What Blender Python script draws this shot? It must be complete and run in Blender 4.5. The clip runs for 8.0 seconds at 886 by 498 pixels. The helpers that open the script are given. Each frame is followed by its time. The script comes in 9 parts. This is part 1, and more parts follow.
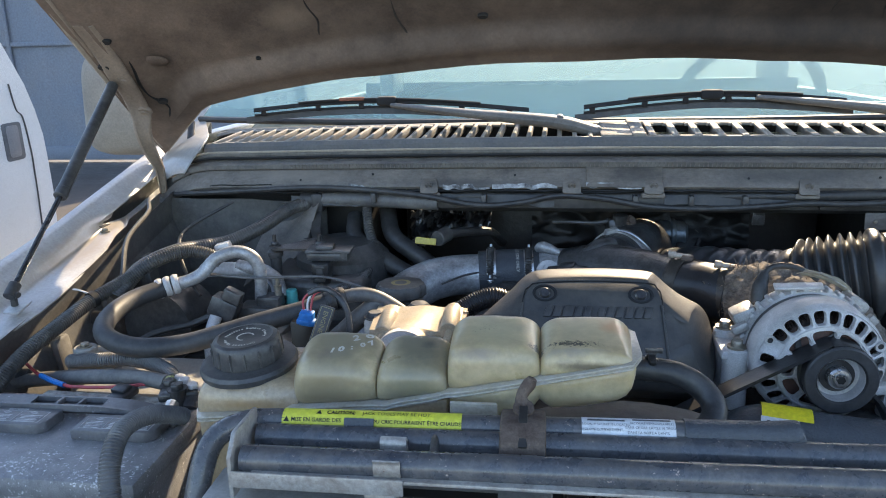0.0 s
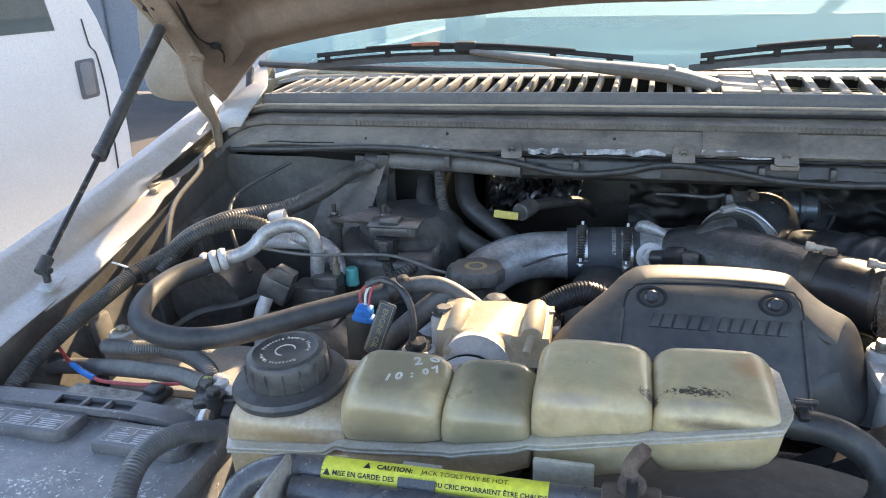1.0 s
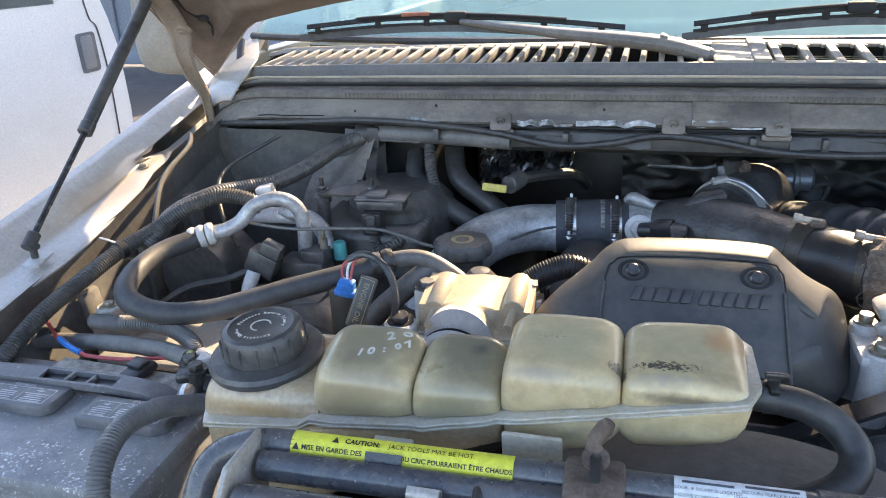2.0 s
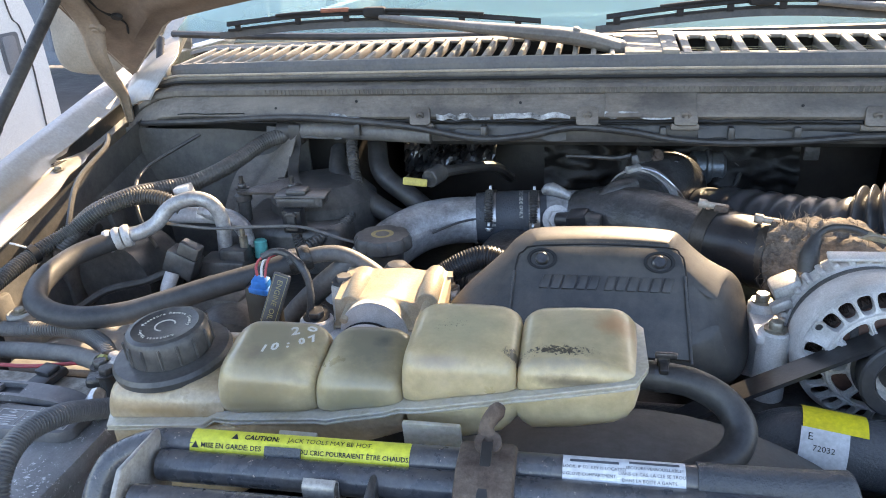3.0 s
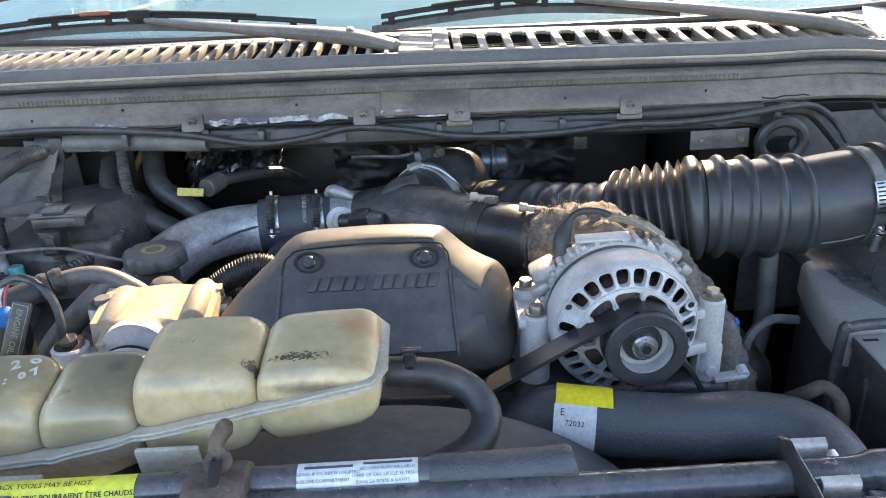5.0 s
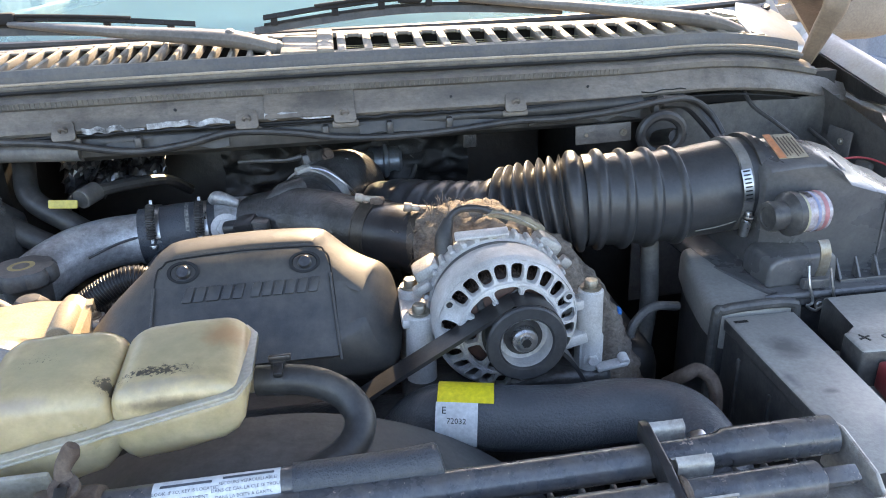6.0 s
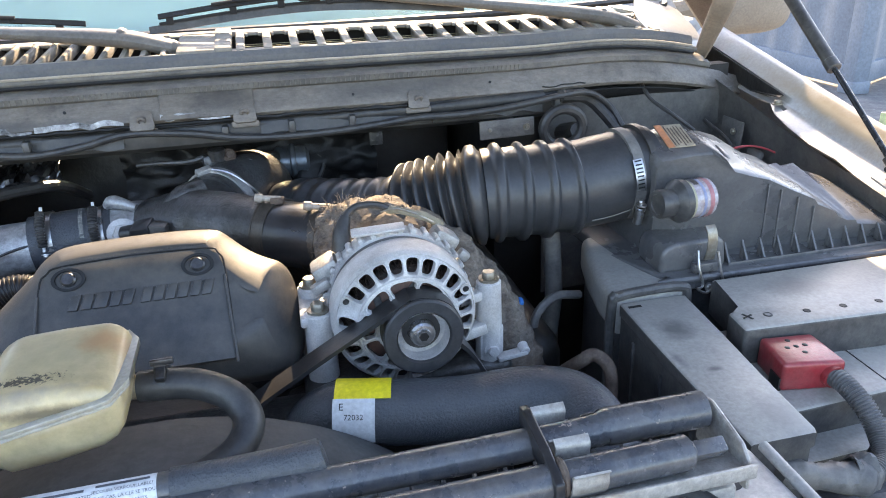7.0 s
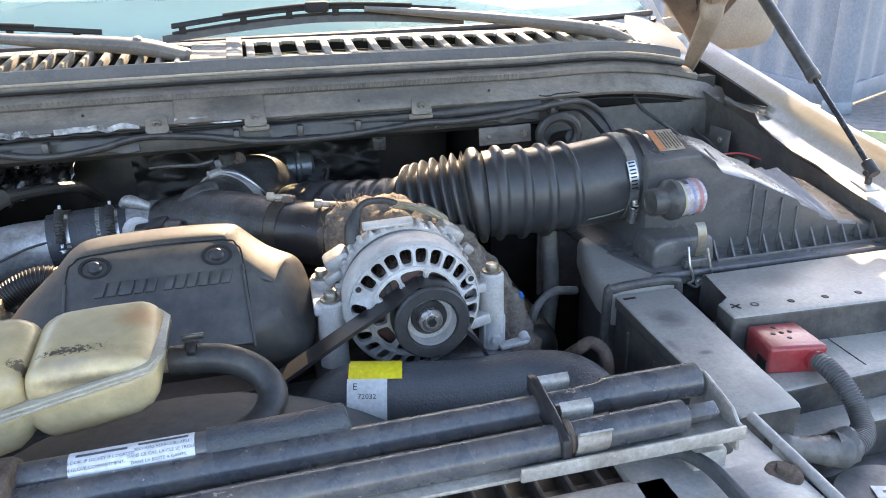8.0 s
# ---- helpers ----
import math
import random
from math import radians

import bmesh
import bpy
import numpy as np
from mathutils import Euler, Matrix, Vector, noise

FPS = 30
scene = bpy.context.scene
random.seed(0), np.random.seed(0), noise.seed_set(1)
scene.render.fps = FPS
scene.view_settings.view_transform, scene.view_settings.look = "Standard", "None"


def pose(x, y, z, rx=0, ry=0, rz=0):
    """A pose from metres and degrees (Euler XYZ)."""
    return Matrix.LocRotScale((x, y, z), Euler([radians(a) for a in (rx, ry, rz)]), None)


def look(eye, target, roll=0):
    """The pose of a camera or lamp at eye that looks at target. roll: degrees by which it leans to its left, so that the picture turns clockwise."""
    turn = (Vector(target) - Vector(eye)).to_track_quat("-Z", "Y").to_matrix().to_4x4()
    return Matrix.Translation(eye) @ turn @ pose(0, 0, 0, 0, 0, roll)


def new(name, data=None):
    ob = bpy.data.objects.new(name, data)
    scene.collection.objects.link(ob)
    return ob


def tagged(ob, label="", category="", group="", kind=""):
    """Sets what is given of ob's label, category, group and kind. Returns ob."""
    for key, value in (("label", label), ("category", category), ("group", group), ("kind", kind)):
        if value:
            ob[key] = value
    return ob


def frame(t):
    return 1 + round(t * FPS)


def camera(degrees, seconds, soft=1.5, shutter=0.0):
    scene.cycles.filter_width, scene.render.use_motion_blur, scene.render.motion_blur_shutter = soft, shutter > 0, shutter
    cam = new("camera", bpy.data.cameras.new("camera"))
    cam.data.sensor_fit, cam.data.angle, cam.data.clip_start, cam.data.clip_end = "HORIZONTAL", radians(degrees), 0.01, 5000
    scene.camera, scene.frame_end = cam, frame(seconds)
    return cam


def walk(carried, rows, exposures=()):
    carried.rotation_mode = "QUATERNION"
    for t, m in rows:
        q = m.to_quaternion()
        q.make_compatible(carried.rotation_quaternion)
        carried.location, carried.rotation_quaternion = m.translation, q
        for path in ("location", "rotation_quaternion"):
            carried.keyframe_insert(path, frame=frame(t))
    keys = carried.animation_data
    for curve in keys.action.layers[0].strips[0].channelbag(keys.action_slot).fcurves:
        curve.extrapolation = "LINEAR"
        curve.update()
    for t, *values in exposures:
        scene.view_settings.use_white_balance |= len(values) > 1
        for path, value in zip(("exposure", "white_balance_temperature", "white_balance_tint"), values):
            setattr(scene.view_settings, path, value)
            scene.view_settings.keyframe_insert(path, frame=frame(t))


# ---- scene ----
EXPOSURES = [(0.0, 1.88, 6380, 11), (0.5, 2.18, 6740, 12), (1.0, 2.33, 6860, 13), (2.5, 2.44, 6920, 15), (6.0, 2.64, 7020, 15), (8.0, 2.67, 7080, 15)]
cam = camera(61.9, 8.0, soft=1.0)
PATH = [
    (0, (-0.146, 0.031, 1.546), (-0.403, 1.945, 1.024), -1.2),
    (0.5, (-0.188, 0.155, 1.553), (-0.554, 2.025, 0.944), -1.4),
    (1, (-0.179, 0.213, 1.559), (-0.633, 2.036, 0.873), -1.5),
    (1.2, (-0.175, 0.228, 1.553), (-0.652, 2.037, 0.848), -1.6),
    (2.3, (-0.135, 0.225, 1.56), (-0.606, 2.012, 0.795), -2.4),
    (2.5, (-0.127, 0.225, 1.56), (-0.568, 2.018, 0.791), -2.4),
    (3, (-0.1, 0.227, 1.557), (-0.454, 2.038, 0.787), -2.4),
    (3.5, (-0.08, 0.235, 1.553), (-0.336, 2.061, 0.778), -2.4),
    (4, (-0.06, 0.242, 1.551), (-0.211, 2.078, 0.774), -2.1),
    (4.5, (-0.033, 0.246, 1.55), (-0.084, 2.087, 0.772), -2.0),
    (5.8, (0.029, 0.244, 1.544), (0.238, 2.076, 0.769), -2.0),
    (6, (0.039, 0.247, 1.543), (0.29, 2.071, 0.764), -2.0),
    (6.5, (0.06, 0.242, 1.542), (0.403, 2.051, 0.759), -2.0),
    (7, (0.079, 0.235, 1.538), (0.501, 2.026, 0.753), -1.9),
    (7.5, (0.09, 0.222, 1.531), (0.551, 2.01, 0.763), -1.6),
    (8, (0.046, 0.187, 1.528), (0.504, 1.989, 0.792), -1.4),
]
walk(cam, [(t, look(eye, target, roll)) for t, eye, target, roll in PATH], EXPOSURES)

# ---- light ----
SUN = Vector((0.2626, 0.8083, 0.5480)).normalized()
world = bpy.data.worlds.new("sky")
scene.world = world
world.use_nodes = True
wn = world.node_tree
sky = wn.nodes.new("ShaderNodeTexSky")
sky.sky_type = 'NISHITA'
sky.sun_disc = False
sky.sun_elevation = math.asin(SUN.z)
sky.sun_rotation = math.atan2(SUN.x, SUN.y)
sky.dust_density = 1.5
wn.nodes["Background"].inputs["Strength"].default_value = 0.14
wn.links.new(sky.outputs["Color"], wn.nodes["Background"].inputs["Color"])
sun_data = bpy.data.lights.new("sun", 'SUN')
sun_data.energy = 3.4
sun_data.angle = radians(0.53)
sun_data.color = (1.0, 0.785, 0.51)
sun = new("sun", sun_data)
sun.matrix_world = look((0, 0, 0), -SUN)


# ---- materials ----
def mat(name, base, rough=0.5, metal=0.0, alt=None, scale=18.0, mix=0.5, grain=220.0, bump=0.12, dust=0.0,
        dust_col=(0.30, 0.26, 0.20), rvar=0.12, coat=0.0, trans=0.0, sss=0.0, streak=None, rnd=0.0, stains=(), speck=None, mottle=0.0):
    """A surface with two scales of variation: broad stains between base and alt, fine grain in colour, gloss and relief."""
    m = bpy.data.materials.new(name)
    m.use_nodes = True
    nt, bsdf = m.node_tree, m.node_tree.nodes["Principled BSDF"]

    def nd(kind, **vals):
        n = nt.nodes.new(kind)
        for k, v in vals.items():
            n.inputs[k].default_value = v
        return n
    co = nd("ShaderNodeTexCoord")
    vec = co.outputs["Object"]
    if streak:
        mp = nd("ShaderNodeMapping", Scale=streak)
        nt.links.new(vec, mp.inputs["Vector"])
        vec = mp.outputs["Vector"]
    if alt is None:
        alt = tuple(c * 0.62 for c in base)
    n1 = nd("ShaderNodeTexNoise", Scale=scale, Detail=6.0, Roughness=0.62)
    n2 = nd("ShaderNodeTexNoise", Scale=grain, Detail=4.0, Roughness=0.6)
    nt.links.new(vec, n1.inputs["Vector"])
    nt.links.new(co.outputs["Object"], n2.inputs["Vector"])
    r1 = nd("ShaderNodeMapRange")
    r1.inputs["From Min"].default_value, r1.inputs["From Max"].default_value = 0.62 - mix * 0.5, 0.92 - mix * 0.5
    nt.links.new(n1.outputs["Fac"], r1.inputs["Value"])
    c1 = nd("ShaderNodeMix")
    c1.data_type = 'RGBA'
    c1.inputs[6].default_value, c1.inputs[7].default_value = (*base, 1), (*alt, 1)
    nt.links.new(r1.outputs["Result"], c1.inputs[0])
    colour = c1.outputs[2]
    g = nd("ShaderNodeMapRange")
    g.inputs["From Min"].default_value, g.inputs["From Max"].default_value = 0.3, 0.7
    g.inputs["To Min"].default_value, g.inputs["To Max"].default_value = 0.84, 1.13
    nt.links.new(n2.outputs["Fac"], g.inputs["Value"])
    c2 = nd("ShaderNodeMix")
    c2.data_type, c2.blend_type = 'RGBA', 'MULTIPLY'
    c2.inputs[0].default_value = 1.0
    nt.links.new(colour, c2.inputs[6])
    nt.links.new(g.outputs["Result"], c2.inputs[7])
    colour = c2.outputs[2]
    if rnd:
        oi = nd("ShaderNodeObjectInfo")
        rr = nd("ShaderNodeMapRange")
        rr.inputs["To Min"].default_value, rr.inputs["To Max"].default_value = 1 - rnd, 1 + rnd
        nt.links.new(oi.outputs["Random"], rr.inputs["Value"])
        c3 = nd("ShaderNodeMix")
        c3.data_type, c3.blend_type = 'RGBA', 'MULTIPLY'
        c3.inputs[0].default_value = 1.0
        nt.links.new(colour, c3.inputs[6])
        nt.links.new(rr.outputs["Result"], c3.inputs[7])
        colour = c3.outputs[2]
    rough_mix = nd("ShaderNodeMapRange")
    rough_mix.inputs["To Min"].default_value = max(0.03, rough - rvar)
    rough_mix.inputs["To Max"].default_value = min(1.0, rough + rvar)
    nt.links.new(n1.outputs["Fac"], rough_mix.inputs["Value"])
    rough_out = rough_mix.outputs["Result"]
    if dust:
        n3 = nd("ShaderNodeTexNoise", Scale=scale * 2.3, Detail=8.0, Roughness=0.7)
        nt.links.new(co.outputs["Object"], n3.inputs["Vector"])
        d = nd("ShaderNodeMapRange")
        d.inputs["From Min"].default_value, d.inputs["From Max"].default_value = 0.38, 0.72
        d.inputs["To Max"].default_value = dust
        nt.links.new(n3.outputs["Fac"], d.inputs["Value"])
        c4 = nd("ShaderNodeMix")
        c4.data_type = 'RGBA'
        c4.inputs[7].default_value = (*dust_col, 1)
        nt.links.new(d.outputs["Result"], c4.inputs[0])
        nt.links.new(colour, c4.inputs[6])
        colour = c4.outputs[2]
    if mottle:
        n5 = nd("ShaderNodeTexNoise", Scale=scale * 7.0, Detail=10.0, Roughness=0.8)
        nt.links.new(vec, n5.inputs["Vector"])
        q = nd("ShaderNodeMapRange")
        q.inputs["From Min"].default_value, q.inputs["From Max"].default_value = 0.32, 0.68
        q.inputs["To Min"].default_value, q.inputs["To Max"].default_value = 1 - 0.75 * mottle, 1 + 0.75 * mottle
        nt.links.new(n5.outputs["Fac"], q.inputs["Value"])
        c6 = nd("ShaderNodeMix")
        c6.data_type, c6.blend_type = 'RGBA', 'MULTIPLY'
        c6.inputs[0].default_value = 1.0
        nt.links.new(colour, c6.inputs[6])
        nt.links.new(q.outputs["Result"], c6.inputs[7])
        colour = c6.outputs[2]
    if speck:
        size, level, tone = speck
        n4 = nd("ShaderNodeTexNoise", Scale=size, Detail=3.0, Roughness=0.8)
        n4b = nd("ShaderNodeTexNoise", Scale=scale * 1.7, Detail=4.0)
        nt.links.new(co.outputs["Object"], n4.inputs["Vector"])
        nt.links.new(co.outputs["Object"], n4b.inputs["Vector"])
        sm = nd("ShaderNodeMath")
        sm.operation = 'MULTIPLY_ADD'
        sm.inputs[1].default_value = 0.35
        nt.links.new(n4b.outputs["Fac"], sm.inputs[0])
        nt.links.new(n4.outputs["Fac"], sm.inputs[2])
        th = nd("ShaderNodeMapRange")
        th.inputs["From Min"].default_value, th.inputs["From Max"].default_value = level, level + 0.05
        nt.links.new(sm.outputs["Value"], th.inputs["Value"])
        c5 = nd("ShaderNodeMix")
        c5.data_type = 'RGBA'
        c5.inputs[7].default_value = (*tone, 1)
        nt.links.new(th.outputs["Result"], c5.inputs[0])
        nt.links.new(colour, c5.inputs[6])
        colour = c5.outputs[2]
    for centre, radii, tone, amount, ragged, *edge in stains:
        mp = nd("ShaderNodeMapping")
        mp.vector_type = 'TEXTURE'
        mp.inputs["Location"].default_value, mp.inputs["Scale"].default_value = centre, radii
        nt.links.new(co.outputs["Object"], mp.inputs["Vector"])
        ln = nd("ShaderNodeVectorMath")
        ln.operation = 'LENGTH'
        nt.links.new(mp.outputs["Vector"], ln.inputs[0])
        ns = nd("ShaderNodeTexNoise", Scale=ragged, Detail=6.0, Roughness=0.7)
        nt.links.new(co.outputs["Object"], ns.inputs["Vector"])
        ad = nd("ShaderNodeMath")
        ad.operation = 'ADD'
        nt.links.new(ln.outputs["Value"], ad.inputs[0])
        nt.links.new(ns.outputs["Fac"], ad.inputs[1])
        rg = nd("ShaderNodeMapRange")
        rg.inputs["From Min"].default_value, rg.inputs["From Max"].default_value = edge or (0.75, 1.45)
        rg.inputs["To Min"].default_value, rg.inputs["To Max"].default_value = amount, 0.0
        nt.links.new(ad.outputs["Value"], rg.inputs["Value"])
        cx = nd("ShaderNodeMix")
        cx.data_type = 'RGBA'
        cx.inputs[7].default_value = (*tone, 1)
        nt.links.new(rg.outputs["Result"], cx.inputs[0])
        nt.links.new(colour, cx.inputs[6])
        colour = cx.outputs[2]
    nt.links.new(colour, bsdf.inputs["Base Color"])
    nt.links.new(rough_out, bsdf.inputs["Roughness"])
    bsdf.inputs["Metallic"].default_value = metal
    if coat:
        bsdf.inputs["Coat Weight"].default_value, bsdf.inputs["Coat Roughness"].default_value = coat, 0.12
    if trans:
        bsdf.inputs["Transmission Weight"].default_value = trans
    if sss:
        bsdf.inputs["Subsurface Weight"].default_value = sss
        bsdf.inputs["Subsurface Radius"].default_value = (0.02, 0.016, 0.008)
        bsdf.inputs["Subsurface Scale"].default_value = 1.0
    if bump:
        b = nd("ShaderNodeBump", Strength=bump, Distance=0.002)
        nt.links.new(n2.outputs["Fac"], b.inputs["Height"])
        nt.links.new(b.outputs["Normal"], bsdf.inputs["Normal"])
    return m


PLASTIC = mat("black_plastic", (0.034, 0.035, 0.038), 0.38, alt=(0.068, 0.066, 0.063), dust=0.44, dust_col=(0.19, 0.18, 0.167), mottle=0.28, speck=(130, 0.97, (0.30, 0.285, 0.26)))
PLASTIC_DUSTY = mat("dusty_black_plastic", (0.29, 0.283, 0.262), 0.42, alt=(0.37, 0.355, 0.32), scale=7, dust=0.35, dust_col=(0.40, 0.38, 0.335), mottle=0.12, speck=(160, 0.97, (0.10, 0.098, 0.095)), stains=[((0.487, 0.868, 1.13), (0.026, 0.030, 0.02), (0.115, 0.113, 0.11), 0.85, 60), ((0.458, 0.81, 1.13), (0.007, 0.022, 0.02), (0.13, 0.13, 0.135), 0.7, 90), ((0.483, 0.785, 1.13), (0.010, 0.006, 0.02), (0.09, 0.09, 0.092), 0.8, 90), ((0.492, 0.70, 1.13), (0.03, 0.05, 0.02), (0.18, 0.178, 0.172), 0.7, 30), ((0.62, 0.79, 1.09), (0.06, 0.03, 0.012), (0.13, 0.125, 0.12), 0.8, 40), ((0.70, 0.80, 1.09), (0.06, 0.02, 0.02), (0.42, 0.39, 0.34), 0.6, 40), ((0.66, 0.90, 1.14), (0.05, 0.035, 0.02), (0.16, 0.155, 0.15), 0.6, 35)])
COVER = mat("cover_plastic", (0.042, 0.043, 0.046), 0.44, alt=(0.062, 0.061, 0.060), scale=9, bump=0.14, grain=900, dust=0.5, dust_col=(0.17, 0.152, 0.127), mottle=0.16, speck=(200, 1.0, (0.30, 0.28, 0.25)))
INK_PLASTIC = mat("clean_black_plastic", (0.018, 0.018, 0.020), 0.35, alt=(0.03, 0.03, 0.032), scale=30, dust=0.15, dust_col=(0.09, 0.085, 0.08))
RUBBER = mat("black_rubber", (0.021, 0.021, 0.023), 0.46, alt=(0.046, 0.044, 0.042), dust=0.32, dust_col=(0.15, 0.14, 0.125), mottle=0.2)
RUBBER_NEW = mat("new_rubber", (0.052, 0.059, 0.070), 0.33, alt=(0.068, 0.074, 0.083), bump=0.8, grain=380, mottle=0.1, coat=0.1)
RUBBER_GREY = mat("dusty_rubber_hose", (0.080, 0.081, 0.084), 0.50, alt=(0.145, 0.139, 0.130), scale=12, dust=0.5, dust_col=(0.27, 0.25, 0.22), mottle=0.3)
LOOM = mat("split_loom", (0.032, 0.032, 0.034), 0.36, alt=(0.075, 0.071, 0.066), scale=25, dust=0.42, dust_col=(0.21, 0.195, 0.175), mottle=0.25)
# Paler copy of LOOM, with ridge highlights and haze in its colour.
LOOM_PALE = mat("pale_grey_loom", (0.10, 0.10, 0.102), 0.34, alt=(0.15, 0.148, 0.145), scale=20, dust=0.3, dust_col=(0.25, 0.24, 0.22))
ROD = mat("black_painted_steel", (0.060, 0.065, 0.076), 0.28, alt=(0.12, 0.108, 0.10), scale=32, mix=0.34, dust=0.4, dust_col=(0.19, 0.178, 0.163), coat=0.25, speck=(150, 0.84, (0.40, 0.32, 0.27)), mottle=0.35)
RUST = mat("rusty_steel", (0.15, 0.115, 0.09), 0.75, metal=0.2, alt=(0.075, 0.05, 0.04), scale=60, bump=0.5, mottle=0.3)
SHROUD = mat("dark_shroud_plastic", (0.040, 0.044, 0.049), 0.8, alt=(0.075, 0.079, 0.08), scale=10, dust=0.45, dust_col=(0.10, 0.106, 0.108), mottle=0.3, speck=(60, 1.0, (0.22, 0.22, 0.21)))
PANEL_GREY = mat("grey_painted_support", (0.37, 0.362, 0.348), 0.42, alt=(0.45, 0.435, 0.41), scale=10, dust=0.4, dust_col=(0.31, 0.295, 0.265), mottle=0.25, speck=(110, 0.92, (0.12, 0.10, 0.085)))
TRAY_STEEL = mat("worn_tray_steel", (0.47, 0.45, 0.415), 0.45, metal=0.35, alt=(0.30, 0.265, 0.23), scale=30, bump=0.3, mottle=0.3, speck=(140, 0.9, (0.20, 0.13, 0.09)))
BOLT_DARK = mat("dark_plated_bolt", (0.13, 0.13, 0.135), 0.35, metal=0.8, alt=(0.06, 0.06, 0.06), scale=70)
ALLOY = mat("cast_alloy", (0.50, 0.49, 0.475), 0.52, metal=0.6, alt=(0.32, 0.31, 0.29), scale=45, bump=0.4, grain=500, mottle=0.2)
ALLOY_CHALK = mat("chalky_cast_alloy", (0.62, 0.61, 0.60), 0.55, metal=0.25, alt=(0.40, 0.385, 0.37), scale=22, mix=0.4, bump=0.3, grain=600, mottle=0.10, speck=(240, 1.0, (0.16, 0.15, 0.14)))
ALLOY_DIRTY = mat("stained_alloy_pipe", (0.46, 0.47, 0.485), 0.40, metal=0.38, alt=(0.17, 0.16, 0.155), scale=16, mix=0.4, bump=0.4, dust=0.4, dust_col=(0.22, 0.205, 0.185), mottle=0.4, speck=(120, 0.92, (0.05, 0.045, 0.04)))
ALLOY_DULL = mat("oily_dull_alloy", (0.105, 0.106, 0.110), 0.34, metal=0.45, alt=(0.034, 0.032, 0.030), scale=16, mix=0.55, bump=0.6, dust=0.4, dust_col=(0.13, 0.123, 0.112), mottle=0.4, speck=(60, 0.94, (0.36, 0.35, 0.33)))
STEEL = mat("bright_steel", (0.60, 0.60, 0.60), 0.3, metal=0.95, alt=(0.42, 0.41, 0.4), scale=60)
ZINC = mat("zinc_plate", (0.40, 0.375, 0.32), 0.42, metal=0.75, alt=(0.26, 0.22, 0.16), scale=70, bump=0.2)
PULLEY = mat("scuffed_black_pulley", (0.032, 0.033, 0.036), 0.42, alt=(0.05, 0.05, 0.052), scale=30, dust=0.25, dust_col=(0.12, 0.118, 0.115), mottle=0.1)
COPPER = mat("copper_winding", (0.085, 0.058, 0.048), 0.45, metal=0.5, alt=(0.03, 0.024, 0.022), scale=180, bump=0.5)
FUZZ = mat("scorched_wrap", (0.17, 0.135, 0.105), 0.97, alt=(0.045, 0.036, 0.03), scale=18, mix=0.5, bump=1.0, grain=180, dust=0.6, dust_col=(0.30, 0.265, 0.225), mottle=0.6, streak=(1, 1, 2.2))
FOIL = mat("foil", (0.10, 0.10, 0.105), 0.3, metal=0.9, alt=(0.45, 0.45, 0.45), scale=26, mix=0.3, bump=0.9, grain=60)
TANK = mat("aged_tank_plastic", (0.55, 0.445, 0.26), 0.30, alt=(0.44, 0.345, 0.20), scale=10, mix=0.45, bump=0.03, sss=0.35, coat=0.3, mottle=0.15, grain=60, dust=0.15, dust_col=(0.43, 0.39, 0.29), rvar=0.1,
           stains=[((-0.362, 0.765, 1.235), (0.062, 0.09, 0.085), (0.23, 0.205, 0.14), 0.85, 26), ((-0.274, 0.765, 1.232), (0.055, 0.09, 0.085), (0.175, 0.165, 0.118), 0.9, 26),
                   ((-0.372, 0.745, 1.230), (0.016, 0.014, 0.02), (0.20, 0.16, 0.12), 0.6, 60), ((-0.262, 0.772, 1.235), (0.012, 0.010, 0.02), (0.085, 0.08, 0.07), 0.7, 80),
                   ((-0.362, 0.718, 1.198), (0.06, 0.03, 0.034), (0.27, 0.21, 0.12), 0.8, 34), ((-0.274, 0.718, 1.205), (0.055, 0.03, 0.034), (0.21, 0.19, 0.12), 0.8, 34),
                   ((-0.19, 0.770, 1.255), (0.05, 0.04, 0.03), (0.42, 0.395, 0.255), 0.55, 36), ((-0.10, 0.775, 1.255), (0.05, 0.05, 0.03), (0.40, 0.36, 0.235), 0.5, 36),
                   ((-0.066, 0.785, 1.253), (0.022, 0.022, 0.03), (0.40, 0.22, 0.10), 0.75, 50), ((-0.047, 0.780, 1.243), (0.012, 0.04, 0.03), (0.38, 0.23, 0.11), 0.5, 70),
                   ((-0.095, 0.721, 1.238), (0.045, 0.012, 0.008), (0.10, 0.085, 0.06), 0.8, 60), ((-0.110, 0.744, 1.25), (0.13, 0.032, 0.12), (0.035, 0.032, 0.03), 0.92, 300, 0.60, 0.66),
                   ((-0.146, 0.742, 1.25), (0.030, 0.028, 0.09), (0.05, 0.045, 0.042), 0.85, 200, 0.66, 0.76), ((-0.20, 0.77, 1.25), (0.20, 0.12, 0.2), (0.08, 0.075, 0.06), 0.7, 420, 0.43, 0.47),
                   ((-0.205, 0.727, 1.247), (0.03, 0.006, 0.012), (0.30, 0.25, 0.21), 0.5, 90), ((-0.105, 0.730, 1.248), (0.05, 0.007, 0.012), (0.33, 0.31, 0.29), 0.55, 120),
                   ((-0.09, 0.725, 1.195), (0.06, 0.02, 0.012), (0.33, 0.22, 0.11), 0.6, 40)])
TANK_NECK = mat("brown_tank_plastic", (0.46, 0.36, 0.235), 0.30, alt=(0.36, 0.27, 0.165), scale=14, mix=0.45, bump=0.04, sss=0.25, coat=0.4, stains=[((-0.46, 0.73, 1.178), (0.06, 0.03, 0.010), (0.30, 0.195, 0.085), 0.7, 25)])
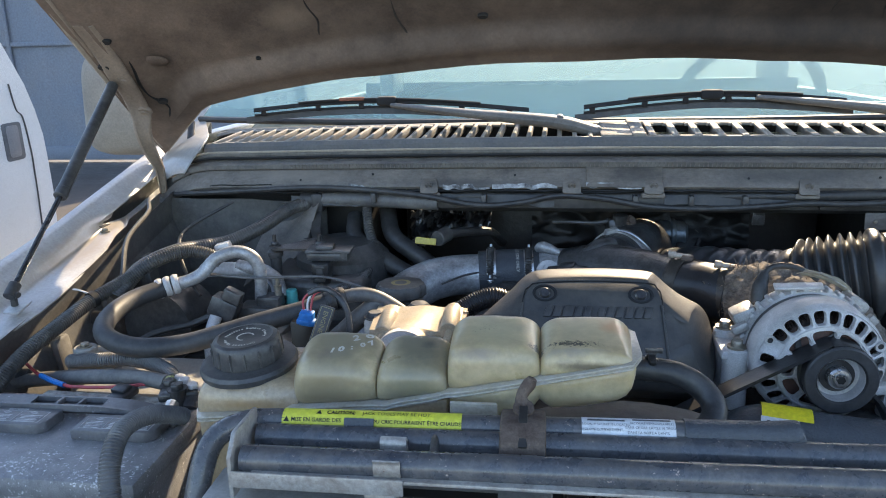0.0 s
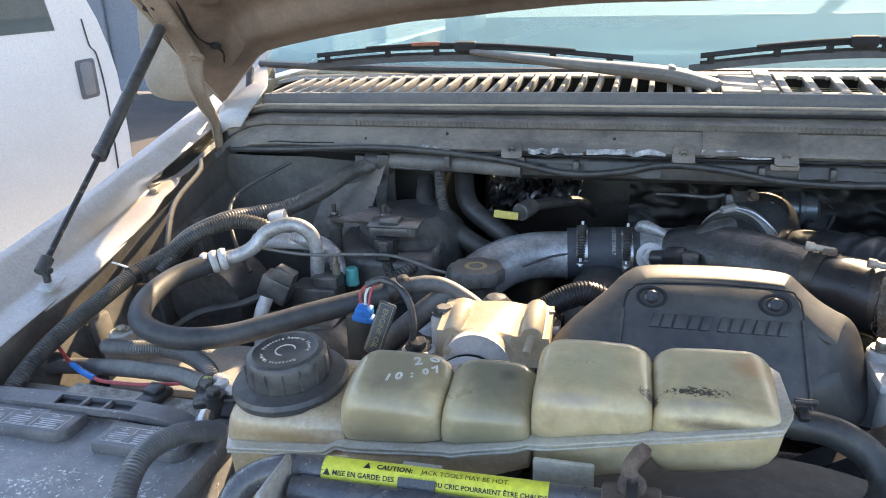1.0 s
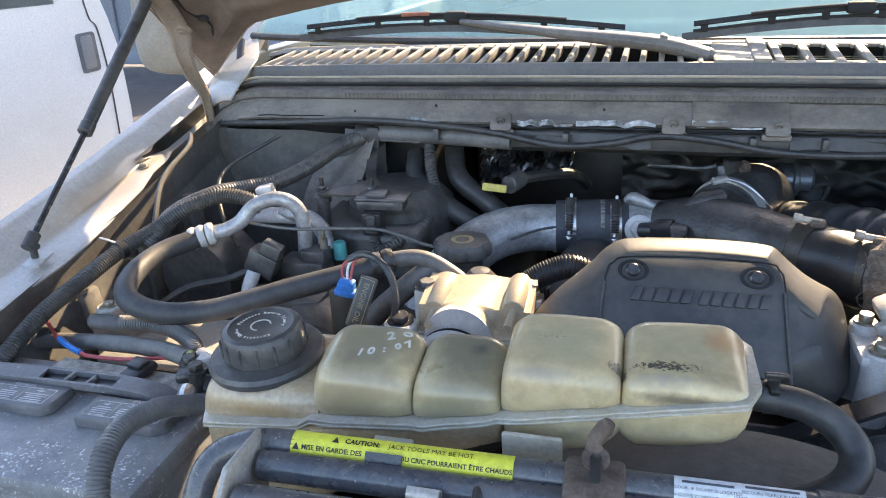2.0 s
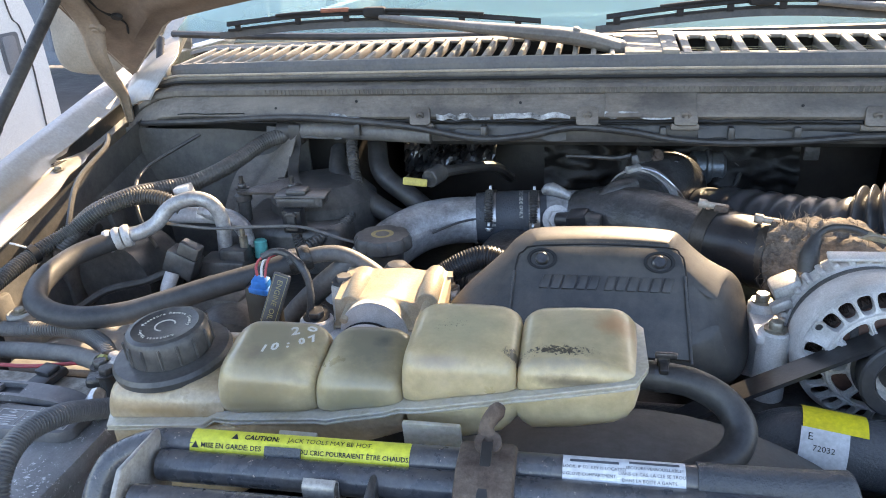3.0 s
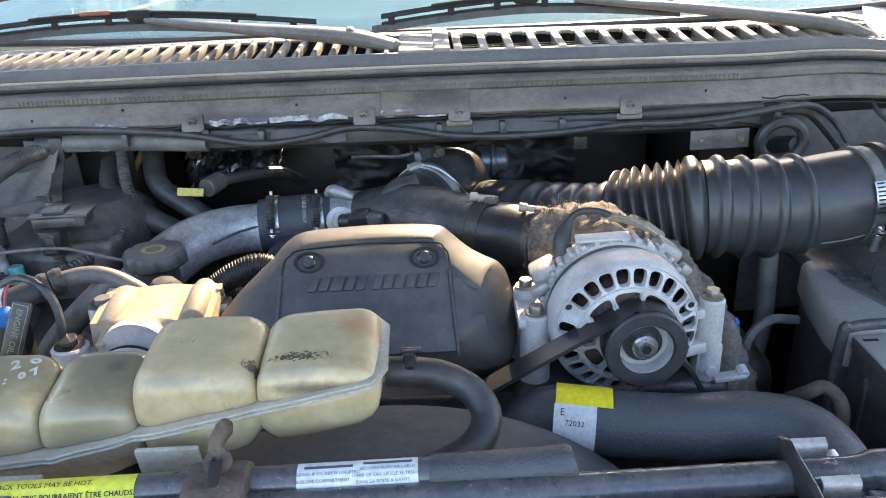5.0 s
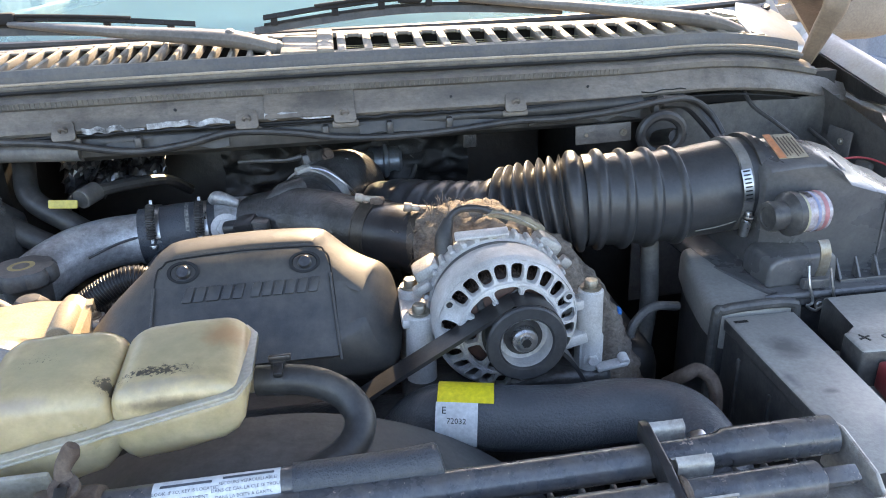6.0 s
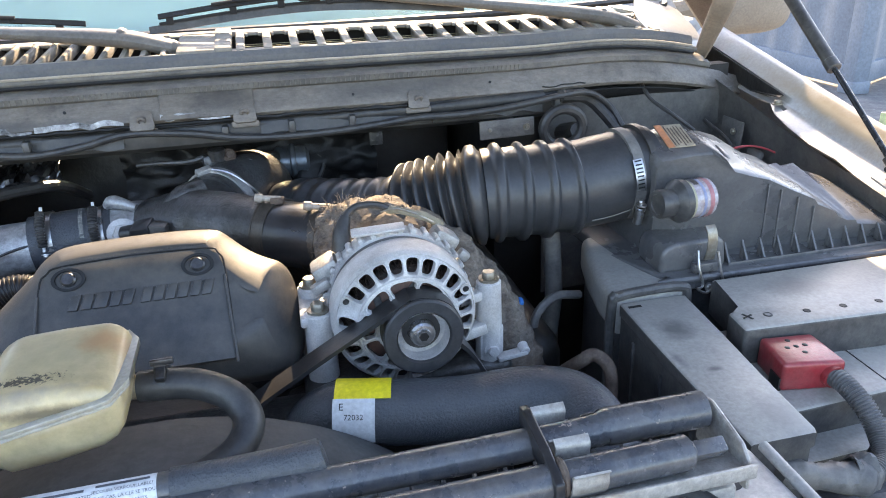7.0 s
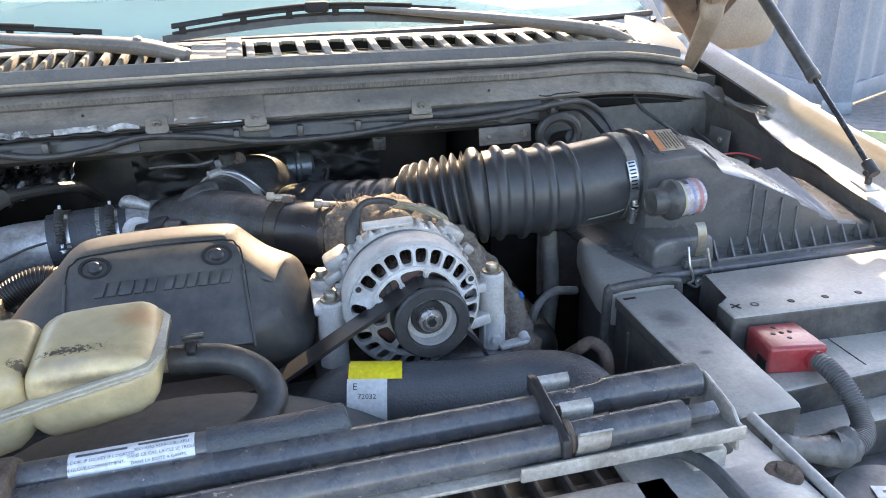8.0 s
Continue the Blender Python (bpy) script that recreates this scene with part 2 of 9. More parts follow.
# Cast alloy with the low sun's tan put into its colour.
ALLOY_SUNLIT = mat("sunlit_tan_cast_alloy", (0.52, 0.44, 0.32), 0.45, metal=0.15, alt=(0.44, 0.345, 0.225), scale=24, mix=0.45, bump=0.10, grain=500, mottle=0.08, speck=(200, 1.02, (0.14, 0.12, 0.10)))
TANK_SEAM = mat("tank_seam_plastic", (0.52, 0.48, 0.40), 0.34, alt=(0.40, 0.355, 0.27), scale=30, sss=0.3, coat=0.3)
COWL_GREY = mat("sun_faded_plastic", (0.29, 0.265, 0.225), 0.7, alt=(0.20, 0.18, 0.155), scale=14, bump=0.2, rnd=0.06, mottle=0.12)
COWL_FACE = mat("blue_grey_plastic", (0.10, 0.105, 0.115), 0.55, alt=(0.15, 0.15, 0.15), scale=9, dust=0.25)
COWL_STEEL = mat("dusty_cowl_steel", (0.168, 0.150, 0.132), 0.52, alt=(0.080, 0.070, 0.062), scale=9, mix=0.5, bump=0.35, dust=0.55, dust_col=(0.275, 0.237, 0.195), streak=(1, 3, 3), mottle=0.34, speck=(75, 0.95, (0.44, 0.43, 0.41)), stains=[((0.30, 1.35, 1.325), (0.22, 0.05, 0.02), (0.07, 0.066, 0.062), 0.6, 18), ((-0.25, 1.35, 1.31), (0.20, 0.05, 0.012), (0.05, 0.047, 0.045), 0.7, 22), ((-0.62, 1.39, 1.32), (0.16, 0.06, 0.02), (0.24, 0.215, 0.185), 0.6, 15), ((0.02, 1.35, 1.33), (0.06, 0.05, 0.03), (0.06, 0.057, 0.055), 0.6, 25)])
SEAL = mat("hood_seal_rubber", (0.07, 0.068, 0.065), 0.65, alt=(0.15, 0.14, 0.125), scale=11, dust=0.45, mottle=0.25)
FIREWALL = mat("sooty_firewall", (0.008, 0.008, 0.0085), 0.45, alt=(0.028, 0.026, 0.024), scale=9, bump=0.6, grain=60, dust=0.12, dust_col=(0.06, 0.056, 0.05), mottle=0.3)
INNER = mat("inner_fender_plastic", (0.065, 0.065, 0.066), 0.55, alt=(0.115, 0.109, 0.10), scale=8, dust=0.5, dust_col=(0.21, 0.195, 0.172), mottle=0.35)
PAINT = mat("dusty_white_paint", (0.43, 0.433, 0.433), 0.34, alt=(0.36, 0.352, 0.338), scale=9, mix=0.45, coat=0.5, bump=0.05, dust=0.45, dust_col=(0.40, 0.35, 0.28), mottle=0.14, speck=(50, 1.0, (0.20, 0.16, 0.12)), stains=[((-0.935, 1.20, 1.225), (0.045, 0.24, 0.09), (0.27, 0.215, 0.145), 0.85, 14), ((0.966, 1.18, 1.245), (0.020, 0.55, 0.10), (0.30, 0.245, 0.165), 0.85, 22), ((0.975, 1.10, 1.235), (0.010, 0.30, 0.06), (0.17, 0.13, 0.09), 0.7, 60), ((-0.95, 0.85, 1.18), (0.04, 0.2, 0.06), (0.33, 0.30, 0.26), 0.5, 20)])
PAINT_NEIGH = mat("white_car_paint", (0.64, 0.64, 0.635), 0.3, alt=(0.58, 0.575, 0.56), scale=2, coat=0.6, bump=0.02)
HOOD_UNDER = mat("grimy_hood_lining", (0.36, 0.275, 0.20), 0.6, alt=(0.22, 0.165, 0.12), scale=3.2, mix=0.55, bump=0.3, dust=0.5, dust_col=(0.32, 0.265, 0.205), mottle=0.22, speck=(70, 1.0, (0.06, 0.05, 0.04)), stains=[((0.15, 1.10, 1.78), (0.75, 0.42, 0.36), (0.05, 0.041, 0.035), 0.8, 5), ((-0.45, 1.05, 1.80), (0.25, 0.12, 0.12), (0.09, 0.072, 0.058), 0.6, 9), ((-0.62, 0.9, 1.9), (0.08, 0.05, 0.05), (0.05, 0.04, 0.034), 0.6, 14)])
# The widest patch darkens the lining right of the middle.
HOOD_INNER = mat("brown_hood_lining", (0.235, 0.168, 0.122), 0.7, alt=(0.11, 0.077, 0.056), scale=4.5, mix=0.6, bump=0.35, dust=0.4, dust_col=(0.33, 0.245, 0.18), mottle=0.25, speck=(70, 1.0, (0.05, 0.042, 0.035)),
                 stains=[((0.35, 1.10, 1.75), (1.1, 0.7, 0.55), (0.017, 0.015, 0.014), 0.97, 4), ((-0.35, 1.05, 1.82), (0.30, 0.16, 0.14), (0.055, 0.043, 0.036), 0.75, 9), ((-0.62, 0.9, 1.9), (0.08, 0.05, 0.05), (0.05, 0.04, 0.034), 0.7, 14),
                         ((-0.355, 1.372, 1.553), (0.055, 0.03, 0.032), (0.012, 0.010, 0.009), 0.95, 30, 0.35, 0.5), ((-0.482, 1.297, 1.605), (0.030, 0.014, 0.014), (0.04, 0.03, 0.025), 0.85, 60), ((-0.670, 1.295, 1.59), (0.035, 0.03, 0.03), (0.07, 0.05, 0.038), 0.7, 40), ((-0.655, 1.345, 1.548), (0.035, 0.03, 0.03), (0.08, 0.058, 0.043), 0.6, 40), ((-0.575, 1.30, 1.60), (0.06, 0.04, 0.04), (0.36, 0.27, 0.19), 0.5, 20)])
HOOD_PAD = mat("sooty_hood_panel", (0.05, 0.042, 0.036), 0.85, alt=(0.02, 0.017, 0.015), scale=5, mix=0.55, bump=0.5, dust=0.2, dust_col=(0.1, 0.085, 0.07))
HOOD_EDGE = mat("primer_hood_edge", (0.42, 0.36, 0.28), 0.6, alt=(0.30, 0.25, 0.19), scale=9, dust=0.3)
WIPER = mat("wiper_black", (0.011, 0.011, 0.012), 0.82, alt=(0.022, 0.021, 0.020), scale=20)
WIPER_ARM = mat("faded_wiper_arm", (0.125, 0.12, 0.112), 0.5, alt=(0.19, 0.175, 0.155), scale=15, mottle=0.2)
BATTERY = mat("battery_case", (0.145, 0.146, 0.156), 0.40, alt=(0.255, 0.253, 0.258), scale=9, mix=0.55, bump=0.4, grain=500, dust=0.6, dust_col=(0.31, 0.305, 0.305), mottle=0.3, speck=(230, 0.79, (0.68, 0.68, 0.70)))
RED = mat("red_plastic", (0.33, 0.022, 0.032), 0.34, alt=(0.26, 0.03, 0.035), scale=26, dust=0.4, dust_col=(0.38, 0.15, 0.13), mottle=0.15, coat=0.2, speck=(120, 0.94, (0.12, 0.02, 0.02)))
YELLOW = mat("yellow_label", (0.72, 0.70, 0.06), 0.5, alt=(0.62, 0.60, 0.07), scale=30, bump=0.05)
YELLOW_TAG = mat("bright_yellow_sticker", (0.85, 0.72, 0.03), 0.5, alt=(0.80, 0.64, 0.03), scale=30, bump=0.05)
WHITE_LABEL = mat("white_label", (0.70, 0.72, 0.74), 0.5, alt=(0.58, 0.59, 0.6), scale=30, bump=0.05)
INK = mat("black_ink", (0.015, 0.015, 0.015), 0.6, bump=0.0)
PALE_BOLT = mat("weathered_pale_bolt", (0.40, 0.36, 0.31), 0.6, metal=0.2, alt=(0.24, 0.19, 0.15), scale=60)
PEN_FAINT = mat("faded_white_print", (0.22, 0.215, 0.20), 0.7, bump=0.0)
PEN = mat("white_paint_pen", (0.72, 0.70, 0.62), 0.7, bump=0.0)
GOLD_INK = mat("gold_ink", (0.40, 0.33, 0.14), 0.5, bump=0.0)
ORANGE = mat("orange_label", (0.60, 0.20, 0.07), 0.55, alt=(0.5, 0.2, 0.1), scale=40, dust=0.3)
TEAL = mat("teal_cap", (0.10, 0.44, 0.42), 0.45, alt=(0.08, 0.34, 0.33), scale=40)
BLUE = mat("blue_connector", (0.03, 0.22, 0.62), 0.4, alt=(0.02, 0.15, 0.45), scale=40)
RED_WIRE = mat("red_wire", (0.55, 0.05, 0.06), 0.45, alt=(0.4, 0.06, 0.07), scale=40, dust=0.2)
WHITE_WIRE = mat("white_wire", (0.7, 0.68, 0.64), 0.5)
# Broad patch colours in brown earth and the shade before the far container.
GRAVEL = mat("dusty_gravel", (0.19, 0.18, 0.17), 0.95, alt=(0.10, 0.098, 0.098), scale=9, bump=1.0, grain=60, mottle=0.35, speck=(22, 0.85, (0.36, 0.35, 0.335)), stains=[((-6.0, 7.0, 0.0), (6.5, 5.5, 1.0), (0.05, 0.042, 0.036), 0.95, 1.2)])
CONTAINER = mat("blue_grey_container_paint", (0.20, 0.235, 0.285), 0.5, alt=(0.15, 0.175, 0.215), scale=1.5, mix=0.4, bump=0.1, grain=40, mottle=0.12)
NAVY = mat("dark_navy_container_paint", (0.165, 0.19, 0.235), 0.6, alt=(0.20, 0.205, 0.225), scale=1.2, bump=0.1, grain=40)
DASH = mat("dashboard_vinyl", (0.13, 0.135, 0.13), 0.6, alt=(0.19, 0.19, 0.18), scale=3)
MIRROR_SHELL = mat("grey_mirror_shell", (0.30, 0.265, 0.215), 0.6, alt=(0.23, 0.20, 0.165), scale=8)
GLOW_GREEN = mat("pale_green_board", (0.40, 0.47, 0.26), 0.6)


def glass(name, tint, rough=0.0):
    m = bpy.data.materials.new(name)
    m.use_nodes = True
    b = m.node_tree.nodes["Principled BSDF"]
    b.inputs["Base Color"].default_value = (*tint, 1)
    b.inputs["Roughness"].default_value = rough
    b.inputs["Transmission Weight"].default_value = 1.0
    b.inputs["IOR"].default_value = 1.45
    return m


GLASS = glass("tinted_windscreen_glass", (0.55, 0.80, 0.76))
gt = GLASS.node_tree
film, film2, both, blend = gt.nodes.new("ShaderNodeBsdfDiffuse"), gt.nodes.new("ShaderNodeBsdfTranslucent"), gt.nodes.new("ShaderNodeMixShader"), gt.nodes.new("ShaderNodeMixShader")
haze, spread = gt.nodes.new("ShaderNodeTexNoise"), gt.nodes.new("ShaderNodeMapRange")
film.inputs["Color"].default_value, film2.inputs["Color"].default_value = (0.40, 0.60, 0.60, 1), (0.45, 0.62, 0.60, 1)
haze.inputs["Scale"].default_value, haze.inputs["Detail"].default_value = 3.0, 5.0
spread.inputs["To Min"].default_value, spread.inputs["To Max"].default_value = 0.24, 0.44
gt.links.new(haze.outputs["Fac"], spread.inputs["Value"])
gt.links.new(spread.outputs["Result"], blend.inputs[0])
both.inputs[0].default_value = 0.35
gt.links.new(film.outputs[0], both.inputs[1])
gt.links.new(film2.outputs[0], both.inputs[2])
gt.links.new(gt.nodes["Principled BSDF"].outputs[0], blend.inputs[1])
gt.links.new(both.outputs[0], blend.inputs[2])
gt.links.new(blend.outputs[0], gt.nodes["Material Output"].inputs["Surface"])
GLASS_DARK = glass("dark_window_glass", (0.25, 0.30, 0.30))


# ---- shape helpers ----
def V(*a):
    return Vector(a[0] if len(a) == 1 else a)


def basis(o, x, y):
    """Matrix with origin o, x along x, y as near y as it can be."""
    x = V(x).normalized()
    z = x.cross(V(y)).normalized()
    y = z.cross(x)
    m = Matrix((x, y, z)).transposed().to_4x4()
    m.translation = V(o)
    return m


def box(sx, sy, sz, m=None, bev=0.003, seg=2):
    bm = bmesh.new()
    bmesh.ops.create_cube(bm, size=1.0)
    bmesh.ops.scale(bm, vec=(sx, sy, sz), verts=bm.verts)
    if bev:
        bmesh.ops.bevel(bm, geom=list(bm.edges), offset=min(bev, 0.45 * min(sx, sy, sz)), segments=seg, profile=0.5, affect='EDGES')
    if m is not None:
        bmesh.ops.transform(bm, matrix=m, verts=bm.verts)
    return bm


def slab(x0, x1, y0, y1, z0, z1, bev=0.003, seg=2):
    return box(x1 - x0, y1 - y0, z1 - z0, Matrix.Translation(((x0 + x1) / 2, (y0 + y1) / 2, (z0 + z1) / 2)), bev, seg)


def prism(poly, depth, m=None, bev=0.0, seg=2, front_only=False):
    """A polygon in xy, drawn out from z = -depth to z = 0."""
    bm = bmesh.new()
    lo = [bm.verts.new((x, y, -depth)) for x, y in poly]
    hi = [bm.verts.new((x, y, 0)) for x, y in poly]
    top = bm.faces.new(hi)
    bm.faces.new(lo[::-1])
    n = len(poly)
    for i in range(n):
        bm.faces.new((lo[i], lo[(i + 1) % n], hi[(i + 1) % n], hi[i]))
    if bev:
        edges = list(top.edges) if front_only else list(bm.edges)
        bmesh.ops.bevel(bm, geom=edges, offset=bev, segments=seg, profile=0.5, affect='EDGES', clamp_overlap=True)
    bmesh.ops.recalc_face_normals(bm, faces=bm.faces)
    if m is not None:
        bmesh.ops.transform(bm, matrix=m, verts=bm.verts)
    return bm


def lathe(profile, m=None, seg=32, arc=None):
    """Turns a profile of (radius, height) about z."""
    bm = bmesh.new()
    a0, a1 = arc or (0, 2 * math.pi)
    n = seg if arc is None else seg + 1
    rings = []
    for r, h in profile:
        rings.append([bm.verts.new((max(r, 1e-5) * math.cos(a0 + (a1 - a0) * i / seg), max(r, 1e-5) * math.sin(a0 + (a1 - a0) * i / seg), h)) for i in range(n)])
    for a, b in zip(rings, rings[1:]):
        for i in range(seg):
            j = (i + 1) % n
            bm.faces.new((a[i], a[j], b[j], b[i]))
    bmesh.ops.remove_doubles(bm, verts=bm.verts, dist=1e-5)
    bmesh.ops.recalc_face_normals(bm, faces=bm.faces)
    if m is not None:
        bmesh.ops.transform(bm, matrix=m, verts=bm.verts)
    return bm


def cyl(a, b, r, r2=None, seg=20, bev=0.0):
    """A closed round bar from a to b."""
    a, b = V(a), V(b)
    d = b - a
    h = d.length
    r2 = r if r2 is None else r2
    e = bev or min(r, r2) * 0.12
    e = min(e, h * 0.3)
    prof = [(0, 0), (r - e, 0), (r, e), (r2, h - e), (r2 - e, h), (0, h)]
    q = d.to_track_quat("Z", "Y").to_matrix().to_4x4()
    return lathe(prof, Matrix.Translation(a) @ q, seg)


def spline(pts, n=8):
    pts = [V(p) for p in pts]
    if len(pts) == 2:
        return [pts[0].lerp(pts[1], i / n) for i in range(n + 1)]
    ext = [2 * pts[0] - pts[1]] + pts + [2 * pts[-1] - pts[-2]]
    out = []
    for i in range(1, len(ext) - 2):
        p0, p1, p2, p3 = ext[i - 1:i + 3]
        for k in range(n):
            t = k / n
            out.append(0.5 * ((2 * p1) + (p2 - p0) * t + (2 * p0 - 5 * p1 + 4 * p2 - p3) * t * t + (3 * p1 - p0 - 3 * p2 + p3) * t ** 3))
    out.append(ext[-2])
    return out


def resample(line, step):
    out, need = [line[0]], step
    for a, b in zip(line, line[1:]):
        d = (b - a).length
        pos = 0.0
        while d - pos >= need - 1e-9:
            pos += need
            out.append(a.lerp(b, pos / d))
            need = step
        need -= d - pos
    return out


def rails(line):
    """Steady cross directions along a line."""
    t0 = (line[1] - line[0]).normalized()
    up = V(0, 0, 1) if abs(t0.z) < 0.9 else V(0, 1, 0)
    x = t0.cross(up).normalized()
    out = []
    for i, p in enumerate(line):
        t = (line[min(i + 1, len(line) - 1)] - line[max(i - 1, 0)]).normalized()
        x = (x - t * x.dot(t)).normalized()
        out.append((p, t, x, x.cross(t).normalized()))
    return out


def tube(pts, r, seg=14, n=8, ridge=None, rough=0.0, flat=1.0, cap=True, section=None):
    """A hose or pipe through the points. r: radius, or radii from end to end. ridge: (pitch, depth) of the corrugation. rough: uneven surface."""
    line = spline(pts, n)
    if ridge:
        line = resample(line, ridge[0] / 4)
    radii = r if isinstance(r, (list, tuple)) else (r, r)
    bm = bmesh.new()
    rings, N = [], len(line) - 1
    for i, (p, t, x, y) in enumerate(rails(line)):
        f = i / N * (len(radii) - 1)
        k = min(int(f), len(radii) - 2)
        rad = radii[k] + (radii[k + 1] - radii[k]) * (f - k)
        if ridge:
            rad += (ridge[1], ridge[1], -ridge[1], -ridge[1])[i % 4] * 0.5
        ring = []
        for j in range(seg):
            a = 2 * math.pi * j / seg
            rr = rad
            if rough:
                q = p + x * math.cos(a) * rad + y * math.sin(a) * rad
                rr += rough * (noise.noise(q * 55) + 0.6 * noise.noise(q * 140))
            ring.append(bm.verts.new(p + x * math.cos(a) * rr + y * math.sin(a) * rr * flat))
        rings.append(ring)
    for a, b in zip(rings, rings[1:]):
        for j in range(seg):
            bm.faces.new((a[j], a[(j + 1) % seg], b[(j + 1) % seg], b[j]))
    if cap:
        bm.faces.new(rings[0][::-1])
        bm.faces.new(rings[-1])
    bmesh.ops.recalc_face_normals(bm, faces=bm.faces)
    return bm


def ribbon(pts, width, thick, across, n=8):
    """A flat strip along the points; across: the direction of its width."""
    line = spline(pts, n)
    bm = bmesh.new()
    w = V(across).normalized() * width / 2
    rings = []
    for p, t, x, y in rails(line):
        u = t.cross(w).normalized() * thick / 2
        rings.append([bm.verts.new(p + s * w + q * u) for s, q in ((-1, -1), (1, -1), (1, 1), (-1, 1))])
    for a, b in zip(rings, rings[1:]):
        for j in range(4):
            bm.faces.new((a[j], a[(j + 1) % 4], b[(j + 1) % 4], b[j]))
    bm.faces.new(rings[0][::-1])
    bm.faces.new(rings[-1])
    bmesh.ops.recalc_face_normals(bm, faces=bm.faces)
    return bm


def loft(sections, closed=True, caps=True):
    bm = bmesh.new()
    rings = [[bm.verts.new(p) for p in s] for s in sections]
    n = len(rings[0])
    for a, b in zip(rings, rings[1:]):
        for j in range(n if closed else n - 1):
            bm.faces.new((a[j], a[(j + 1) % n], b[(j + 1) % n], b[j]))
    if caps and closed:
        bm.faces.new(rings[0][::-1])
        bm.faces.new(rings[-1])
    bmesh.ops.recalc_face_normals(bm, faces=bm.faces)
    return bm


def sheet(fn, nu, nv, thick):
    """A curved plate from fn(u, v), u and v from 0 to 1."""
    bm = bmesh.new()
    g = [[bm.verts.new(fn(i / nu, j / nv)) for j in range(nv + 1)] for i in range(nu + 1)]
    for i in range(nu):
        for j in range(nv):
            bm.faces.new((g[i][j], g[i + 1][j], g[i + 1][j + 1], g[i][j + 1]))
    bmesh.ops.recalc_face_normals(bm, faces=bm.faces)
    bmesh.ops.solidify(bm, geom=list(bm.faces), thickness=thick)
    return bm


def join(*many):
    out = bmesh.new()
    for bm in many:
        me = bpy.data.meshes.new("tmp")
        bm.to_mesh(me)
        bm.free()
        out.from_mesh(me)
        bpy.data.meshes.remove(me)
    return out


def moved(bm, m):
    bmesh.ops.transform(bm, matrix=m, verts=bm.verts)
    return bm


def mesh_of(name, bm, material, sharp=35):
    me = bpy.data.meshes.new(name)
    for f in bm.faces:
        f.smooth = True
    bm.to_mesh(me)
    bm.free()
    me.set_sharp_from_angle(angle=radians(sharp))
    me.materials.append(material)
    return me


def thing(name, label, category, base=(0, 0, 0), group="", kind=""):
    ob = new(name)
    ob.empty_display_size = 0.02
    ob.location = base
    return tagged(ob, label, category, group, kind)


def solid(name, bm, material, label, category, group="", kind="", sharp=35):
    """A thing that is one mesh."""
    return tagged(new(name, mesh_of(name, bm, material, sharp)), label, category, group, kind)


def part(name, bm, material, parent, label="", sharp=35):
    me = bm if isinstance(bm, bpy.types.Mesh) else mesh_of(name, bm, material, sharp)
    ob = new(name, me)
    ob.parent = parent
    if parent.parent is None:
        ob.matrix_parent_inverse = Matrix.Translation(-parent.location)
    if label:
        ob["label"] = label
    return ob


def darker_sides(ob, material, level=0.55):
    """Flat faces keep settled dust; upright ones turn darker, their shade in the colour."""
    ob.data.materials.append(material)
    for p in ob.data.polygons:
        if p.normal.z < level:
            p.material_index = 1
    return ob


def bolt(p, d, r=0.006, h=0.007, washer=True):
    """A hexagon head with its washer, at p, pointing along d."""
    q = Matrix.Translation(V(p)) @ V(d).to_track_quat("Z", "Y").to_matrix().to_4x4()
    hexa = prism([(r * math.cos(i * math.pi / 3), r * math.sin(i * math.pi / 3)) for i in range(6)], h, q @ Matrix.Translation((0, 0, h)), 0.0008, 1)
    rim = lathe([(0, 0), (r * 1.5, 0), (r * 1.5, h * 0.25), (0, h * 0.25)], q, 16)
    return join(hexa, rim) if washer else hexa


def lettering(text, size, m, material, parent, name="lettering", depth=0.0003, slant=0.0, spacing=1.0, align='CENTER', bend=None, heavy=0.0):
    """Words in the built-in font, as a thin mesh; m maps its xy plane into place; bend(x, y) lays it on a curved face."""
    cu = bpy.data.curves.new(name, 'FONT')
    cu.body, cu.size, cu.align_x, cu.align_y = text, size, align, 'CENTER'
    cu.extrude, cu.shear, cu.space_character = (0 if bend else depth), slant, spacing
    cu.resolution_u, cu.offset = 2, heavy
    ob = bpy.data.objects.new(name, cu)
    scene.collection.objects.link(ob)
    bpy.context.view_layer.update()
    me = bpy.data.meshes.new_from_object(ob.evaluated_get(bpy.context.evaluated_depsgraph_get()))
    bpy.data.objects.remove(ob)
    bpy.data.curves.remove(cu)
    bm = bmesh.new()
    bm.from_mesh(me)
    bpy.data.meshes.remove(me)
    if bend:
        bmesh.ops.triangulate(bm, faces=bm.faces)
        for v in bm.verts:
            v.co = bend(v.co.x, v.co.y)
    else:
        bmesh.ops.transform(bm, matrix=m, verts=bm.verts)
    return part(name, bm, material, parent)


def wrap(o, axis, up, r, x0, x1, a0, a1, lift=0.0006, seg=16):
    """A label round a pipe: axis along the pipe, up: the direction of angle 0."""
    m = basis(o, axis, up)

    def fn(u, v):
        x, a = x0 + (x1 - x0) * u, a0 + (a1 - a0) * v
        return m @ V(x, (r + lift) * math.cos(a), (r + lift) * math.sin(a))
    return sheet(fn, 6, seg, 0.0004)


